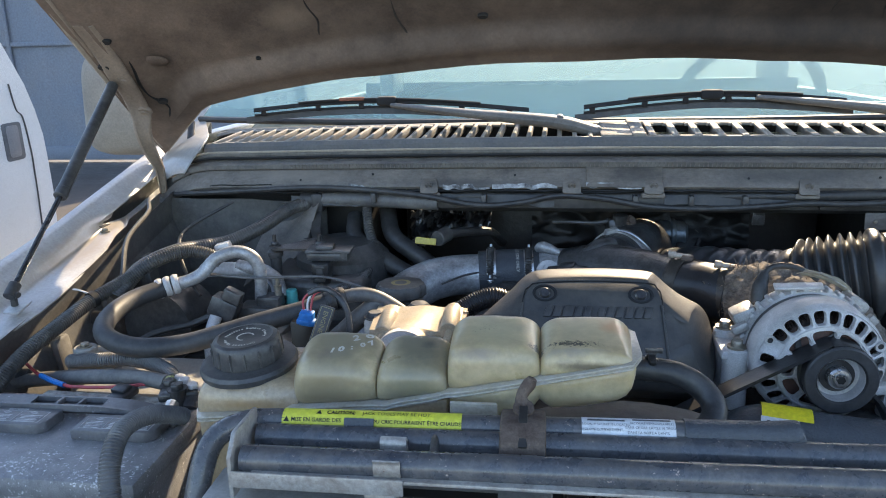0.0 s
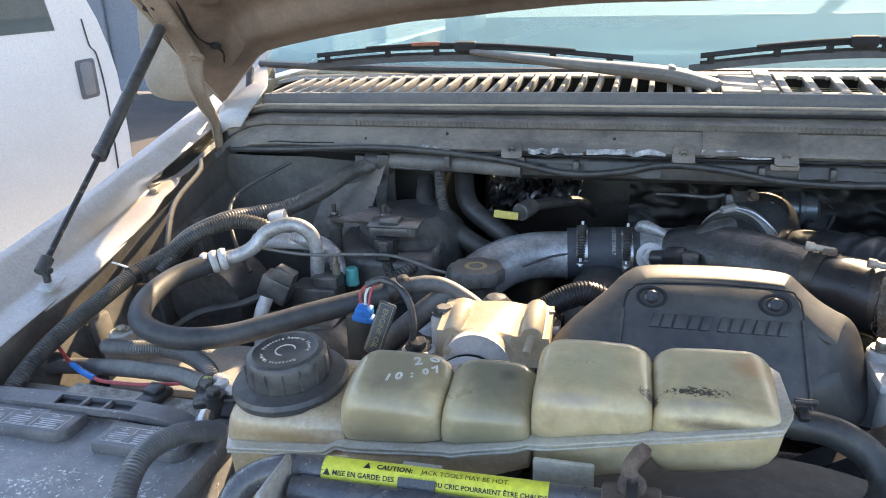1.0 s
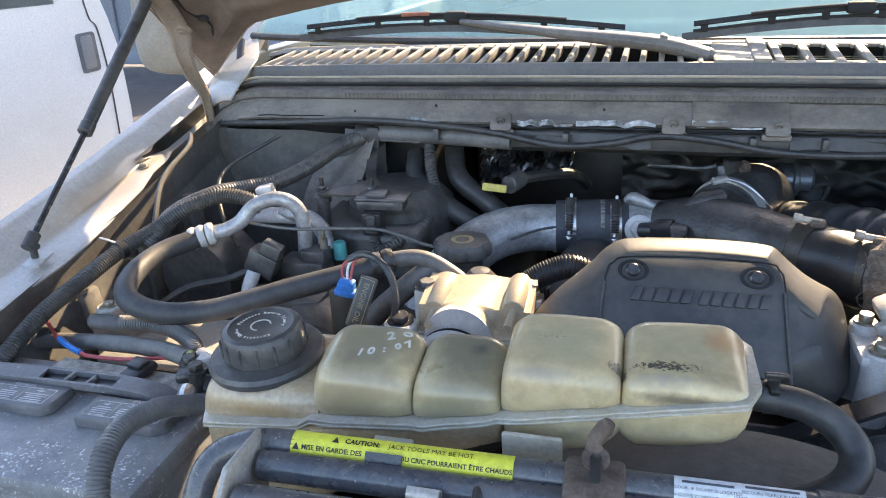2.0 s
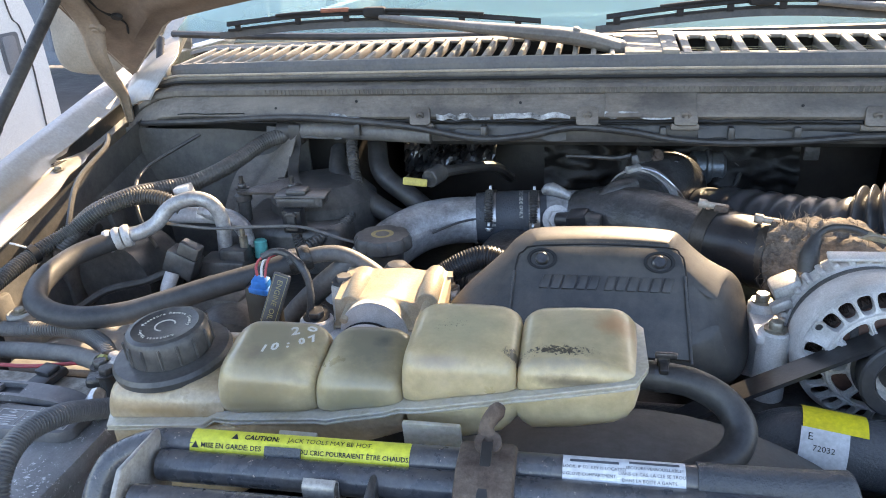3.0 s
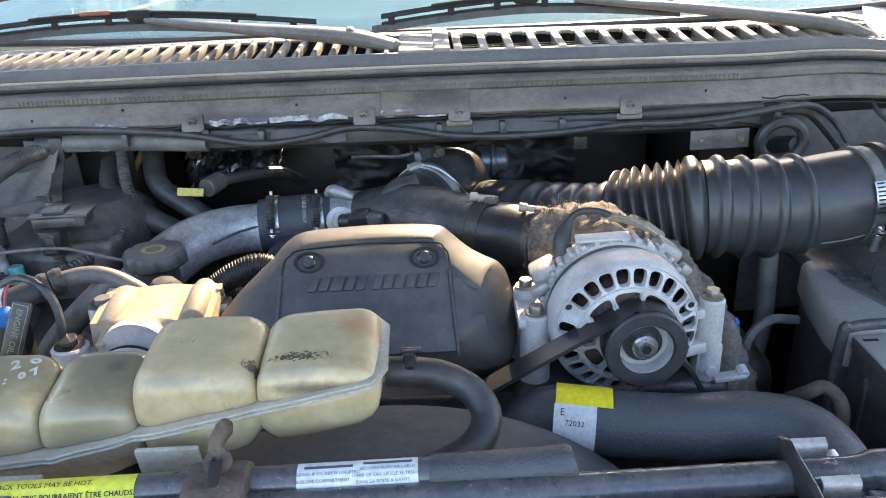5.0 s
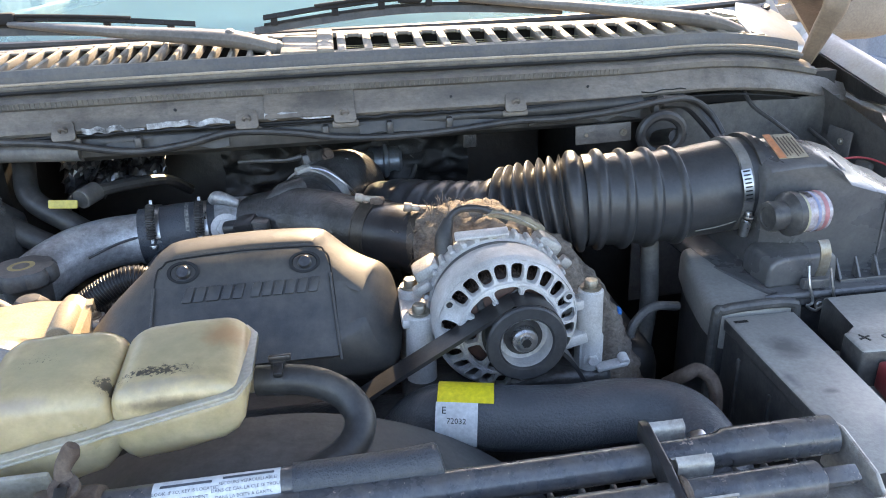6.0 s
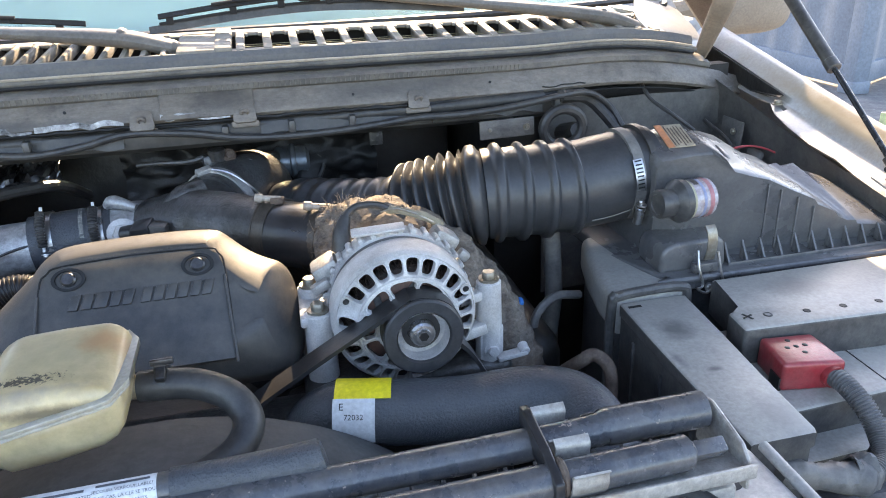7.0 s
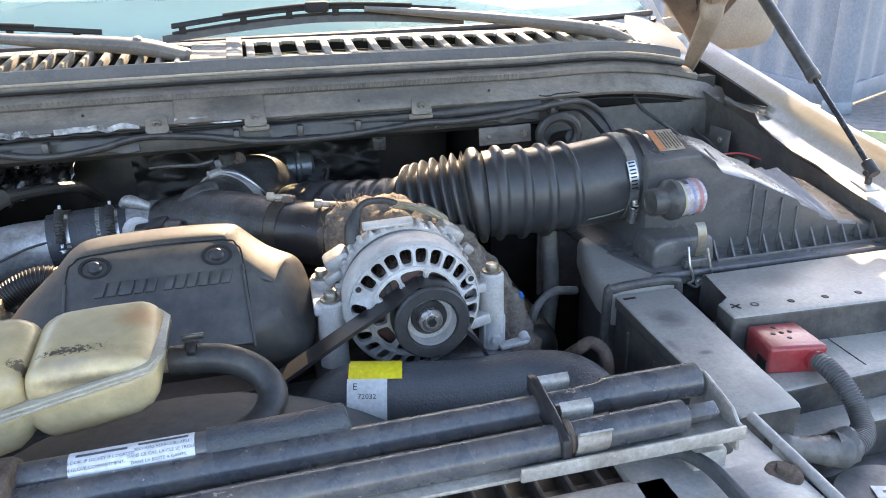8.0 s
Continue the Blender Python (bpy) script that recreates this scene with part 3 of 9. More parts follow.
def rounded(quad, rad, n=4):
    """A quadrilateral with rounded corners."""
    out = []
    q = [V(p) for p in quad]
    for i in range(4):
        p, a, b = q[i], q[i - 1], q[(i + 1) % 4]
        u, w = (a - p), (b - p)
        ra = min(rad, u.length * 0.45, w.length * 0.45)
        s, e = p + u.normalized() * ra, p + w.normalized() * ra
        for k in range(n + 1):
            t = k / n
            out.append(s * (1 - t) ** 2 + p * 2 * t * (1 - t) + e * t * t)
    return out


# ---- the ground and what stands round the truck ----
def ground_sheet():
    bm = bmesh.new()
    bmesh.ops.create_grid(bm, x_segments=40, y_segments=40, size=300)
    return bm


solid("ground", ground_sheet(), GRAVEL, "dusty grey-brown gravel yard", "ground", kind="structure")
stones = []
for k in range(260):
    a, d = random.uniform(0.35, 1.15), random.uniform(3.4, 7.5)
    s = random.uniform(0.012, 0.04)
    stones.append(box(s * 1.4, s, s * 0.7, pose(d * math.sin(a), d * math.cos(a), s * 0.25, 0, 0, random.uniform(0, 180)), s * 0.25, 1))
solid("gravel", join(*stones), GRAVEL, "loose grey stones scattered on the yard", "gravel", kind="stuff")


def container(name, corner, way, length, other, length2, height, material, label):
    """A corrugated steel container: two walls from one corner post."""
    ob = thing(name, label, "container", (*corner, 0))
    c = V(*corner, 0)
    for d, ln in ((V(*way, 0).normalized(), length), (V(*other, 0).normalized(), length2)):
        nrm = V(d.y, -d.x, 0)
        if nrm.dot(-c) < 0:
            nrm = -nrm
        n, pts = int(ln / 0.115), []
        for k in range(n + 1):
            pts.append(c + d * (0.16 + (ln - 0.3) * k / n) - nrm * (0.05 if (k % 4) in (0, 1) else 0.014))
        bm = loft([[p + V(0, 0, 0.22) for p in pts], [p + V(0, 0, height - 0.16) for p in pts]], closed=False)
        part("wall", bm, material, ob, sharp=20)
        mid = c + d * ln / 2 - nrm * 0.045
        for z, h in ((0.14, 0.20), (height - 0.08, 0.16)):
            part("rail", box(ln, 0.09, h, basis(mid + V(0, 0, z), d, nrm), 0.008), material, ob)
        part("post", box(0.16, 0.16, height, Matrix.Translation(c + d * ln + V(0, 0, height / 2)), 0.01), material, ob)
    part("post", box(0.17, 0.17, height, Matrix.Translation(c + V(0, 0, height / 2)), 0.012), material, ob)
    for h in (0.06, height - 0.06):
        part("corner_casting", box(0.20, 0.20, 0.12, Matrix.Translation(c + V(0, 0, h)), 0.012), material, ob)
    return ob


container("shipping_container", (5.62, 6.25), (0.03, 1), 6.0, (0.88, 0.47), 2.4, 2.6, CONTAINER, "pale blue-grey corrugated steel shipping container on gravel")
container("shipping_container", (-4.3, 10.4), (-1, 0.0), 12.0, (0.0, 1.0), 2.4, 2.9, NAVY, "dark blue-grey corrugated steel container in shade")
far = bpy.data.objects["shipping_container.001"]
for x, r in ((-7.9, 0.03), (-8.35, 0.022), (-8.75, 0.035)):
    part("lock_rod", cyl((x, 10.37, 0.25), (x, 10.37, 2.6), r, seg=10), NAVY, far, "vertical steel locking rod")
part("seam_rail", box(12.0, 0.03, 0.06, pose(-10.3, 10.38, 1.74), 0.006), NAVY, far)
board = thing("marker_board", "pale green board standing on the gravel", "board", (3.35, 3.2, 0))
part("panel", box(0.5, 0.02, 0.62, pose(3.35, 3.2, 0.31, 0, 0, -45), 0.004), GLOW_GREEN, board)


def neighbour():
    """A truck parked at a slight angle, its near side in its own shade."""
    turn = radians(22)
    d, nrm = V(math.sin(turn), math.cos(turn), 0), V(math.cos(turn), -math.sin(turn), 0)
    m = Matrix(((d.x, 0, nrm.x, -2.40), (d.y, 0, nrm.y, 3.05), (0, 1, 0, 0), (0, 0, 0, 1)))

    def on(w, z, out=0.0):
        return m @ V(w, z, out)
    ob = thing("pickup_truck", "white pickup truck parked alongside with a dark recessed door handle", "truck", (-2.9, 1.6, 0))
    body = [(-4.2, 0.45), (0.06, 0.45), (0.080, 0.80), (0.087, 0.93), (0.085, 1.08), (0.080, 1.21), (0.060, 1.322), (0.030, 1.434), (-0.010, 1.531), (-0.044, 1.613), (-0.10, 1.74), (-0.20, 1.84), (-1.35, 1.86), (-2.0, 1.30), (-4.2, 1.16)]
    part("body", prism(body, 1.8, m, 0.018, 3), PAINT_NEIGH, ob)
    win = [(-1.85, 1.36), (-0.16, 1.40), (-0.22, 1.76), (-1.30, 1.78)]
    part("window", prism(win, 0.012, Matrix.Translation(nrm * 0.004) @ m, 0.003, 1), GLASS_DARK, ob, "dark side window")
    gap = [on(-0.041, 1.44, 0.001), on(-0.026, 1.333, 0.001), on(-0.001, 1.29, 0.001), on(0.012, 1.14, 0.001), on(0.012, 1.05, 0.001), on(0.010, 0.92, 0.001), on(0.0, 0.62, 0.001)]
    part("door_gap", ribbon(gap, 0.006, 0.004, d), RUBBER, ob)
    cup = [(q.x, q.y) for q in rounded([V(-0.104, 1.274, 0), V(-0.018, 1.280, 0), V(-0.016, 1.118, 0), V(-0.100, 1.110, 0)], 0.014)]
    hd = part("door_handle", prism(cup, 0.006, Matrix.Translation(nrm * 0.003) @ m, 0.002, 2), mat("handle_recess", (0.10, 0.105, 0.115), 0.6, alt=(0.14, 0.14, 0.145), scale=12), ob, "dark grey recessed handle")
    bow = [(q.x, q.y) for q in rounded([V(-0.090, 1.262, 0), V(-0.036, 1.266, 0), V(-0.034, 1.132, 0), V(-0.086, 1.126, 0)], 0.012)]
    part("lever", prism(bow, 0.008, Matrix.Translation(nrm * 0.009) @ m, 0.003, 2), mat("handle_paddle", (0.17, 0.175, 0.19), 0.5, alt=(0.21, 0.21, 0.215), scale=12), hd)
    part("windscreen", prism([(-1.96, 1.345), (-1.40, 1.828), (-1.412, 1.836), (-1.972, 1.353)], 1.62, Matrix.Translation(nrm * -0.09) @ m), GLASS_DARK, ob, "dark windscreen")
    part("sill", prism([(-3.6, 0.42), (0.05, 0.42), (0.05, 0.55), (-3.6, 0.55)], 0.06, Matrix.Translation(nrm * 0.02) @ m, 0.02, 3), PAINT_NEIGH, ob)
    for w in (-3.3, -0.45):
        hub = on(w, 0.38, -0.12)
        turned = Matrix.Translation(hub) @ nrm.to_track_quat('Z', 'Y').to_matrix().to_4x4()
        tyre = part("wheel", lathe([(0.12, -0.02), (0.17, -0.11), (0.33, -0.12), (0.38, -0.09), (0.38, 0.09), (0.33, 0.12), (0.17, 0.11), (0.12, 0.02)], turned, 32), RUBBER, ob)
        part("rim", lathe([(0.0, 0.05), (0.08, 0.06), (0.18, 0.03), (0.19, 0.10)], turned, 24), STEEL, tyre)
    return ob


neighbour()


# ---- the truck: bay walls, cowl, fenders, hood, cab ----
def plan(x):
    """How far the cowl bows back towards the sides, and how far it falls."""
    fall = -0.022 * (abs(x) / 0.85) ** 2 - 0.030 * (max(0.0, -x - 0.81) / 0.10) ** 2 if x < 0.5 else -0.0076 - 0.035 * (max(0.0, x - 0.60) / 0.28) ** 2
    return 0.10 * (abs(x) / 0.85) ** 2.2, fall


def strip(profile, x0, x1, thick=0.0025, n=40, bow=1.0):
    k = len(profile) - 1

    def fn(u, v):
        x = x0 + (x1 - x0) * u
        b, d = plan(x)
        f = v * k
        i = min(int(f), k - 1)
        y = profile[i][0] + (profile[i + 1][0] - profile[i][0]) * (f - i)
        z = profile[i][1] + (profile[i + 1][1] - profile[i][1]) * (f - i)
        return V(x, y + b * bow, z + d)
    return sheet(fn, n, k, thick)


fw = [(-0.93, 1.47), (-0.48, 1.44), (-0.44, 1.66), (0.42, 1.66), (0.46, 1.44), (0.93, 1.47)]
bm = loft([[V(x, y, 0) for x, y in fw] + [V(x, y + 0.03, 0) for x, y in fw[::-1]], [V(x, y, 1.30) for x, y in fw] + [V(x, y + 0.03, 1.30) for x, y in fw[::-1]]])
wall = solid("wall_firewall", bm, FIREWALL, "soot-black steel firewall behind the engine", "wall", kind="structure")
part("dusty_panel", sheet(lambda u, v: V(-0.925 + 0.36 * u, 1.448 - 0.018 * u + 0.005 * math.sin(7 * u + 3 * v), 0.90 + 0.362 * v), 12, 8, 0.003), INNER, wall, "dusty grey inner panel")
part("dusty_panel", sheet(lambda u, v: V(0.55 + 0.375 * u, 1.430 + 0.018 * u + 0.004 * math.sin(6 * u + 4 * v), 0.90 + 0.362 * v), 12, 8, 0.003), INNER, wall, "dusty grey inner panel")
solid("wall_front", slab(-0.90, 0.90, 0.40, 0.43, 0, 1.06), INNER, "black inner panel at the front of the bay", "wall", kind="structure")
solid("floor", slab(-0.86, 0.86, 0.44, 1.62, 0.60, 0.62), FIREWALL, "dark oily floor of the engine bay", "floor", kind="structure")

for s in (-1, 1):
    # fenders: crest line rises towards the cowl
    def crest(y):
        return 1.233 + (y - 1.05) * 0.18 + max(0.0, y - 1.18) * 0.05 if y > 0.7 else 1.170 + (y - 0.7) * 0.24
    sect = []
    for k in range(25):
        y = 0.35 + 1.28 * k / 24
        z = crest(y)
        wav = 0.006 * math.sin(y * 23) + 0.004 * math.sin(y * 57)
        inner = 0.892 + wav if s < 0 else 0.906 + 1.1 * wav
        back = 1.17 if s < 0 else 1.235
        inner = min(0.950, inner + max(0.0, y - back) * 0.30)
        f = min(1.0, max(0.0, (y - back - 0.105) / 0.10))
        low = z - 0.020 * f
        pts = [(1.00, z - 0.55), (1.012, z - 0.30), (1.006, z - 0.06), (0.996, z - 0.008), (0.988, z), (0.981, z - 0.001), (0.977, z - 0.004), (0.966, z - 0.014),
               (0.954, z - 0.026), (0.950 + 0.030 * f, low - 0.036), (0.944 + 0.028 * f, low - 0.0415), (max(inner + 0.012, 0.936 + 0.024 * f), low - 0.044), (inner + 0.005, low - 0.045), (inner, low - 0.048)]
        sect.append([V(s * x, y, zz) for x, zz in pts])
    bm = loft(sect, closed=False)
    bmesh.ops.solidify(bm, geom=list(bm.faces), thickness=0.004 * s)
    side = thing("fender", "dusty white steel fender with a worn inner edge", "fender", (s * 0.97, 1.0, 0.62), "front fenders")
    part("panel", bm, PAINT, side)
    for y in ((1.262 if s < 0 else 1.33), 0.80):
        part("bolt", bolt((s * 0.938, y, crest(y) - 0.041), (0, 0, 1), 0.0065), ZINC, side)
    # Dark strip added below the panel edge for the shade in the gap.
    rows = []
    for k in range(13):
        y = (1.262 if s < 0 else 1.335) + 0.025 * k
        f = min(1.0, k / 4)
        z = crest(y)
        rows.append([V(s * 0.9525, y, z - 0.0285), V(s * (0.9500 + 0.008 * f), y, z - 0.0305 - 0.0305 * f), V(s * (0.9440 + 0.012 * f), y, z - 0.0325 - 0.0300 * f)])
    bm = loft(rows, closed=False, caps=False)
    bmesh.ops.solidify(bm, geom=list(bm.faces), thickness=0.0012 * s)
    part("flange_gap", bm, FIREWALL, side, "dark gap between panel edge and flange")
    # inner wall with a flange and stiffening ribs
    sect = []
    for k in range(17):
        y = 0.45 + 1.05 * k / 16
        z = crest(y) - 0.046
        pts = [(0.888, z + 0.004), (0.865, z - 0.03), (0.83, z - 0.12), (0.82, z - 0.28 + 0.02 * math.sin(y * 15)), (0.80, 0.62), (0.83, 0.60), (0.86, z - 0.25), (0.895, z - 0.02)]
        out = 0.055 if s > 0 else 0.045
        sect.append([V(s * (x + (out if zz < z - 0.02 else 0.004)), y, zz) for x, zz in pts])
    wall = solid("wall_left" if s < 0 else "wall_right", loft(sect), INNER, "dusty black inner fender panel", "wall", kind="structure")
    for y in (0.72, 1.02, 1.16, 1.30):
        part("stiffener", box(0.014, 0.035, 0.20, pose(s * 0.872, y, crest(y) - 0.20, 0, s * 8, 0), 0.006), INNER, wall)
    for k, y in enumerate((0.93, 1.12, 1.24)):
        part("plug", cyl((s * 0.890, y, 1.10 + 0.02 * k), (s * 0.872, y, 1.10 + 0.02 * k), 0.012), RUBBER, wall)

# cowl
cowl = thing("cowl", "dusty grey steel cowl with rubber hood seal and peeling lower lip", "cowl", (0, 1.36, 1.30), kind="structure")
part("lip_panel", strip([(1.348, 1.302), (1.336, 1.303), (1.332, 1.308), (1.333, 1.314), (1.352, 1.338)], -0.935, 0.955), COWL_STEEL, cowl)
part("seal_band", strip([(1.351, 1.338), (1.347, 1.341), (1.347, 1.349), (1.356, 1.353)], -0.90, 0.88), SEAL, cowl, "ribbed rubber seal band")
part("channel", strip([(1.355, 1.352), (1.362, 1.350), (1.370, 1.356), (1.378, 1.358), (1.392, 1.360)], -0.90, 0.88), COWL_STEEL, cowl)


def along(y, z, x0, x1, n=24):
    return [V(x, y + plan(x)[0], z + plan(x)[1]) for x in (x0 + (x1 - x0) * k / n for k in range(n + 1))]


part("hood_seal", tube(along(1.374, 1.366, -0.88, 0.86), 0.0052, 10, 2), SEAL, cowl, "round rubber hood seal")
part("seal_top_edge", tube(along(1.372, 1.3715, -0.86, 0.85, 40), 0.0022, 8, 2), HOOD_EDGE, cowl, "thin tan edge line")
part("lower_rail", strip([(1.350, 1.298), (1.340, 1.294), (1.336, 1.284), (1.338, 1.268), (1.350, 1.260)], -0.34, 0.56), RUBBER, cowl, "dusty black rail under the lip")
part("undertray", strip([(1.392, 1.352), (1.40, 1.340), (1.50, 1.338), (1.548, 1.345), (1.556, 1.398)], -0.90, 0.88), mat("matt_black_plastic", (0.014, 0.014, 0.015), 0.95, alt=(0.03, 0.028, 0.026), scale=12, mottle=0.2), cowl)
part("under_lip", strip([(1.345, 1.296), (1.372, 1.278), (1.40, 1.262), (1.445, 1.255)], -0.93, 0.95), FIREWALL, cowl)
rib = mesh_of("rib", box(0.0016, 0.0022, 0.009, None, 0.0006, 1), SEAL)
for k in range(150):
    x = -0.62 + k * 0.0074
    b, d = plan(x)
    r = part("rib", rib, None, cowl)
    r.location = (x, 1.3462 + b, 1.345 + d)
for x in (-0.345, -0.09, 0.05, 0.308):
    b, d = plan(x)
    part("seal_clip", join(prism([(q.x, q.y) for q in rounded([V(-0.017, -0.014, 0), V(0.017, -0.014, 0), V(0.014, 0.015, 0), V(-0.014, 0.015, 0)], 0.006)], 0.005, pose(x, 1.3305 + b, 1.3085 + d, 118, 0, 180), 0.0015, 2),
                           lathe([(0.003, 0.0), (0.0065, 0.0), (0.0065, 0.004), (0.004, 0.0055), (0.003, 0.0)], pose(x, 1.3275 + b, 1.3125 + d, 118, 0, 0), 16), box(0.040, 0.008, 0.010, pose(x, 1.331 + b, 1.2935 + d, -6), 0.003)), COWL_STEEL, cowl, "dusty seal clip")
FLAKING = mat("flaking_silver_paint", (0.44, 0.44, 0.44), 0.5, metal=0.3, alt=(0.06, 0.058, 0.056), scale=60, mix=0.5, bump=0.5, mottle=0.4, speck=(150, 0.82, (0.55, 0.55, 0.54)))
for x0, x1, z in ((-0.50, -0.37, 1.3085), (-0.32, -0.235, 1.306), (-0.23, -0.115, 1.307), (-0.065, 0.03, 1.309)):
    pts = [V(x0 + (x1 - x0) * k / 8, 1.3285 + plan(x0)[0], z + 0.002 + plan(x0)[1] + random.uniform(-0.0025, 0.0025)) for k in range(9)]
    part("peeling_paint", ribbon(pts, 0.008, 0.0016, (0, 0.35, 1)), FLAKING, cowl, "flaking silver paint")
part("joint_plate", box(0.13, 0.004, 0.040, pose(-0.0, 1.3385, 1.324, -37), 0.002), COWL_STEEL, cowl)

# Grille plastic again, darker: the shade between the slats is in its colour.
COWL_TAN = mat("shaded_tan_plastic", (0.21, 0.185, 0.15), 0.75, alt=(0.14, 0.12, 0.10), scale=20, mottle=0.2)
part("gap_line", tube(along(1.3665, 1.3605, -0.86, 0.85, 40), 0.0028, 6, 2), INK, cowl, "dark gap under the seal")
part("gap_line", tube(along(1.3335, 1.3005, -0.60, 0.60, 40), 0.0022, 6, 2), INK, cowl)
random.seed(21)
for x, z in ((-0.19, 1.327), (-0.02, 1.318), (0.21, 1.322), (-0.60, 1.320), (0.43, 1.325), (-0.455, 1.330)):
    b, d = plan(x)
    part("pin_hole", cyl((x, 1.352 + b - (1.338 - z) * 0.55, z + d - 0.002), (x, 1.347 + b - (1.338 - z) * 0.55, z + d + 0.001), 0.0022, seg=8), INK, cowl)
for x0, x1 in ((-0.62, -0.47), (-0.30, -0.12), (0.07, 0.29), (0.33, 0.52)):
    pts = [V(x, 1.334 + plan(x)[0] + random.uniform(-0.002, 0.002), 1.282 + plan(x)[1] + random.uniform(-0.004, 0.004)) for x in (x0 + (x1 - x0) * k / 9 for k in range(10))]
    part("rubber_strip", ribbon(pts, 0.016, 0.004, (0, 0.3, 1)), RUBBER, cowl, "wavy rubber strip under the lip")
for x0, x1, z in ((-0.80, -0.66, 1.312), (0.33, 0.50, 1.300), (0.52, 0.60, 1.312), (-0.09, 0.02, 1.2985)):
    pts = [V(x, 1.3315 + plan(x)[0], z + plan(x)[1] + random.uniform(-0.0015, 0.0015)) for x in (x0 + (x1 - x0) * k / 7 for k in range(8))]
    part("crack_line", tube(pts, 0.0011, 5, 2), INK, cowl)
for x0, x1, z, w in ((-0.37, -0.10, 1.3012, 0.0034), (0.06, 0.29, 1.3012, 0.0036), (0.33, 0.55, 1.2995, 0.0026), (-0.66, -0.40, 1.3005, 0.0022)):
    n = int((x1 - x0) / 0.012)
    pts = [V(x, 1.3318 + plan(x)[0], z + plan(x)[1] + random.uniform(-0.0012, 0.0012)) for x in (x0 + (x1 - x0) * k / n for k in range(n + 1))]
    part("torn_gap", tube(pts, [w * random.uniform(0.35, 1.0) for k in pts], 6, 2), INK, cowl, "black torn gap under the lip")
# cowl grille: left half of fine slats, right half with rounded slots over a mesh
grille = thing("cowl_grille", "sun-faded grey plastic cowl grille with slats", "grille", (0, 1.42, 1.36))
part("front_face", strip([(1.390, 1.358), (1.389, 1.380), (1.394, 1.387)], -0.835, 0.86), COWL_FACE, grille)
part("front_rail", strip([(1.391, 1.385), (1.394, 1.3885), (1.400, 1.389), (1.402, 1.384)], -0.832, 0.80, 0.003), COWL_GREY, grille)
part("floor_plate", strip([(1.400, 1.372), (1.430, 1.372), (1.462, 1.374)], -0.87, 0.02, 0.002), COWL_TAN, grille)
part("back_rail", strip([(1.502, 1.398), (1.506, 1.404), (1.520, 1.405), (1.540, 1.404)], -0.86, 0.80, 0.003), COWL_GREY, grille)
slat = mesh_of("slat", join(box(0.0085, 0.114, 0.016, pose(0, 0.056, 0.003, 8), 0.003), box(0.020, 0.014, 0.004, pose(0.010, 0.104, 0.0145, 8), 0.0015)), COWL_GREY)
for k in range(28):
    x = -0.817 + k * 0.0282
    b, d = plan(x)
    o = part("slat", slat, None, grille)
    o.matrix_basis = pose(x, 1.396 + b, 1.387 + d, 0, 0, -16 * abs(x) / 0.85)
part("slot_plate", strip([(1.402, 1.388), (1.408, 1.390), (1.410, 1.386)], 0.03, 0.80, 0.003), COWL_GREY, grille)
barm = mesh_of("bar", join(box(0.0135, 0.110, 0.006, pose(0, 0.055, 0.0070, 7.5), 0.0028), box(0.005, 0.100, 0.020, pose(0, 0.052, -0.004, 7), 0.001),
                           box(0.041, 0.014, 0.006, pose(0.020, 0.102, 0.0132, 7.5), 0.002), box(0.006, 0.008, 0.006, pose(0.0085, 0.092, 0.0118, 7.5, 0, 45), 0.002), box(0.006, 0.008, 0.006, pose(0.032, 0.092, 0.0118, 7.5, 0, -45), 0.002)), COWL_GREY)
for k in range(19):
    x = 0.055 + k * 0.0405
    b, d = plan(x)
    o = part("bar", barm, None, grille)
    o.location = (x, 1.398 + b, 1.388 + d)
wire = mesh_of("mesh_wire", box(0.036, 0.0022, 0.0009, None, 0.0002, 1), mat("straw_dust_mesh", (0.44, 0.40, 0.24), 0.8, alt=(0.30, 0.27, 0.16), scale=40))
for k in range(18):
    for j in range(6):
        x = 0.0752 + k * 0.0405
        b, d = plan(x)
        o = part("mesh_wire", wire, None, grille)
        o.location = (x, 1.416 + j * 0.0122 + b, 1.379 + 0.0014 * j + d)
part("join_panel", join(box(0.066, 0.10, 0.006, pose(-0.004, 1.447, 1.395, 7), 0.003), box(0.026, 0.125, 0.009, pose(0.030, 1.456, 1.398, 7), 0.004)), COWL_GREY, grille)


def body_corner(s):
    """The painted corner between grille, windscreen and hinge, and its roll down to the cowl lip."""
    dx, dy, dz = (0.0, 0.0, 0.0) if s < 0 else (-0.012, 0.062, 0.008)
    inner = [V(0.862, 1.442, 1.312), V(0.848, 1.452, 1.336), V(0.834, 1.474, 1.362), V(0.838, 1.515, 1.376), V(0.872, 1.59, 1.385), V(0.905, 1.655, 1.395), V(0.925, 1.69, 1.398)]
    outer = [V(0.925, 1.470, 1.290), V(0.928, 1.480, 1.306), V(0.936, 1.497, 1.322), V(0.950, 1.545, 1.338), V(0.966, 1.61, 1.352), V(0.980, 1.67, 1.364), V(0.992, 1.74, 1.374)]
    inner, outer = spline(inner, 4), spline(outer, 4)
    rows = []
    for a, b in zip(inner, outer):
        a = a if s < 0 else a + V(-0.052, -0.030, 0.002)
        rows.append([V(s * (p.x + dx), p.y + dy, p.z + dz) for p in (a.lerp(b, k / 12) + V(0, 0, 0.005 * math.sin(math.pi * k / 12)) for k in range(13))])
    bm = loft(rows, closed=False, caps=False)
    bmesh.ops.solidify(bm, geom=list(bm.faces), thickness=0.003 * s)
    return bm


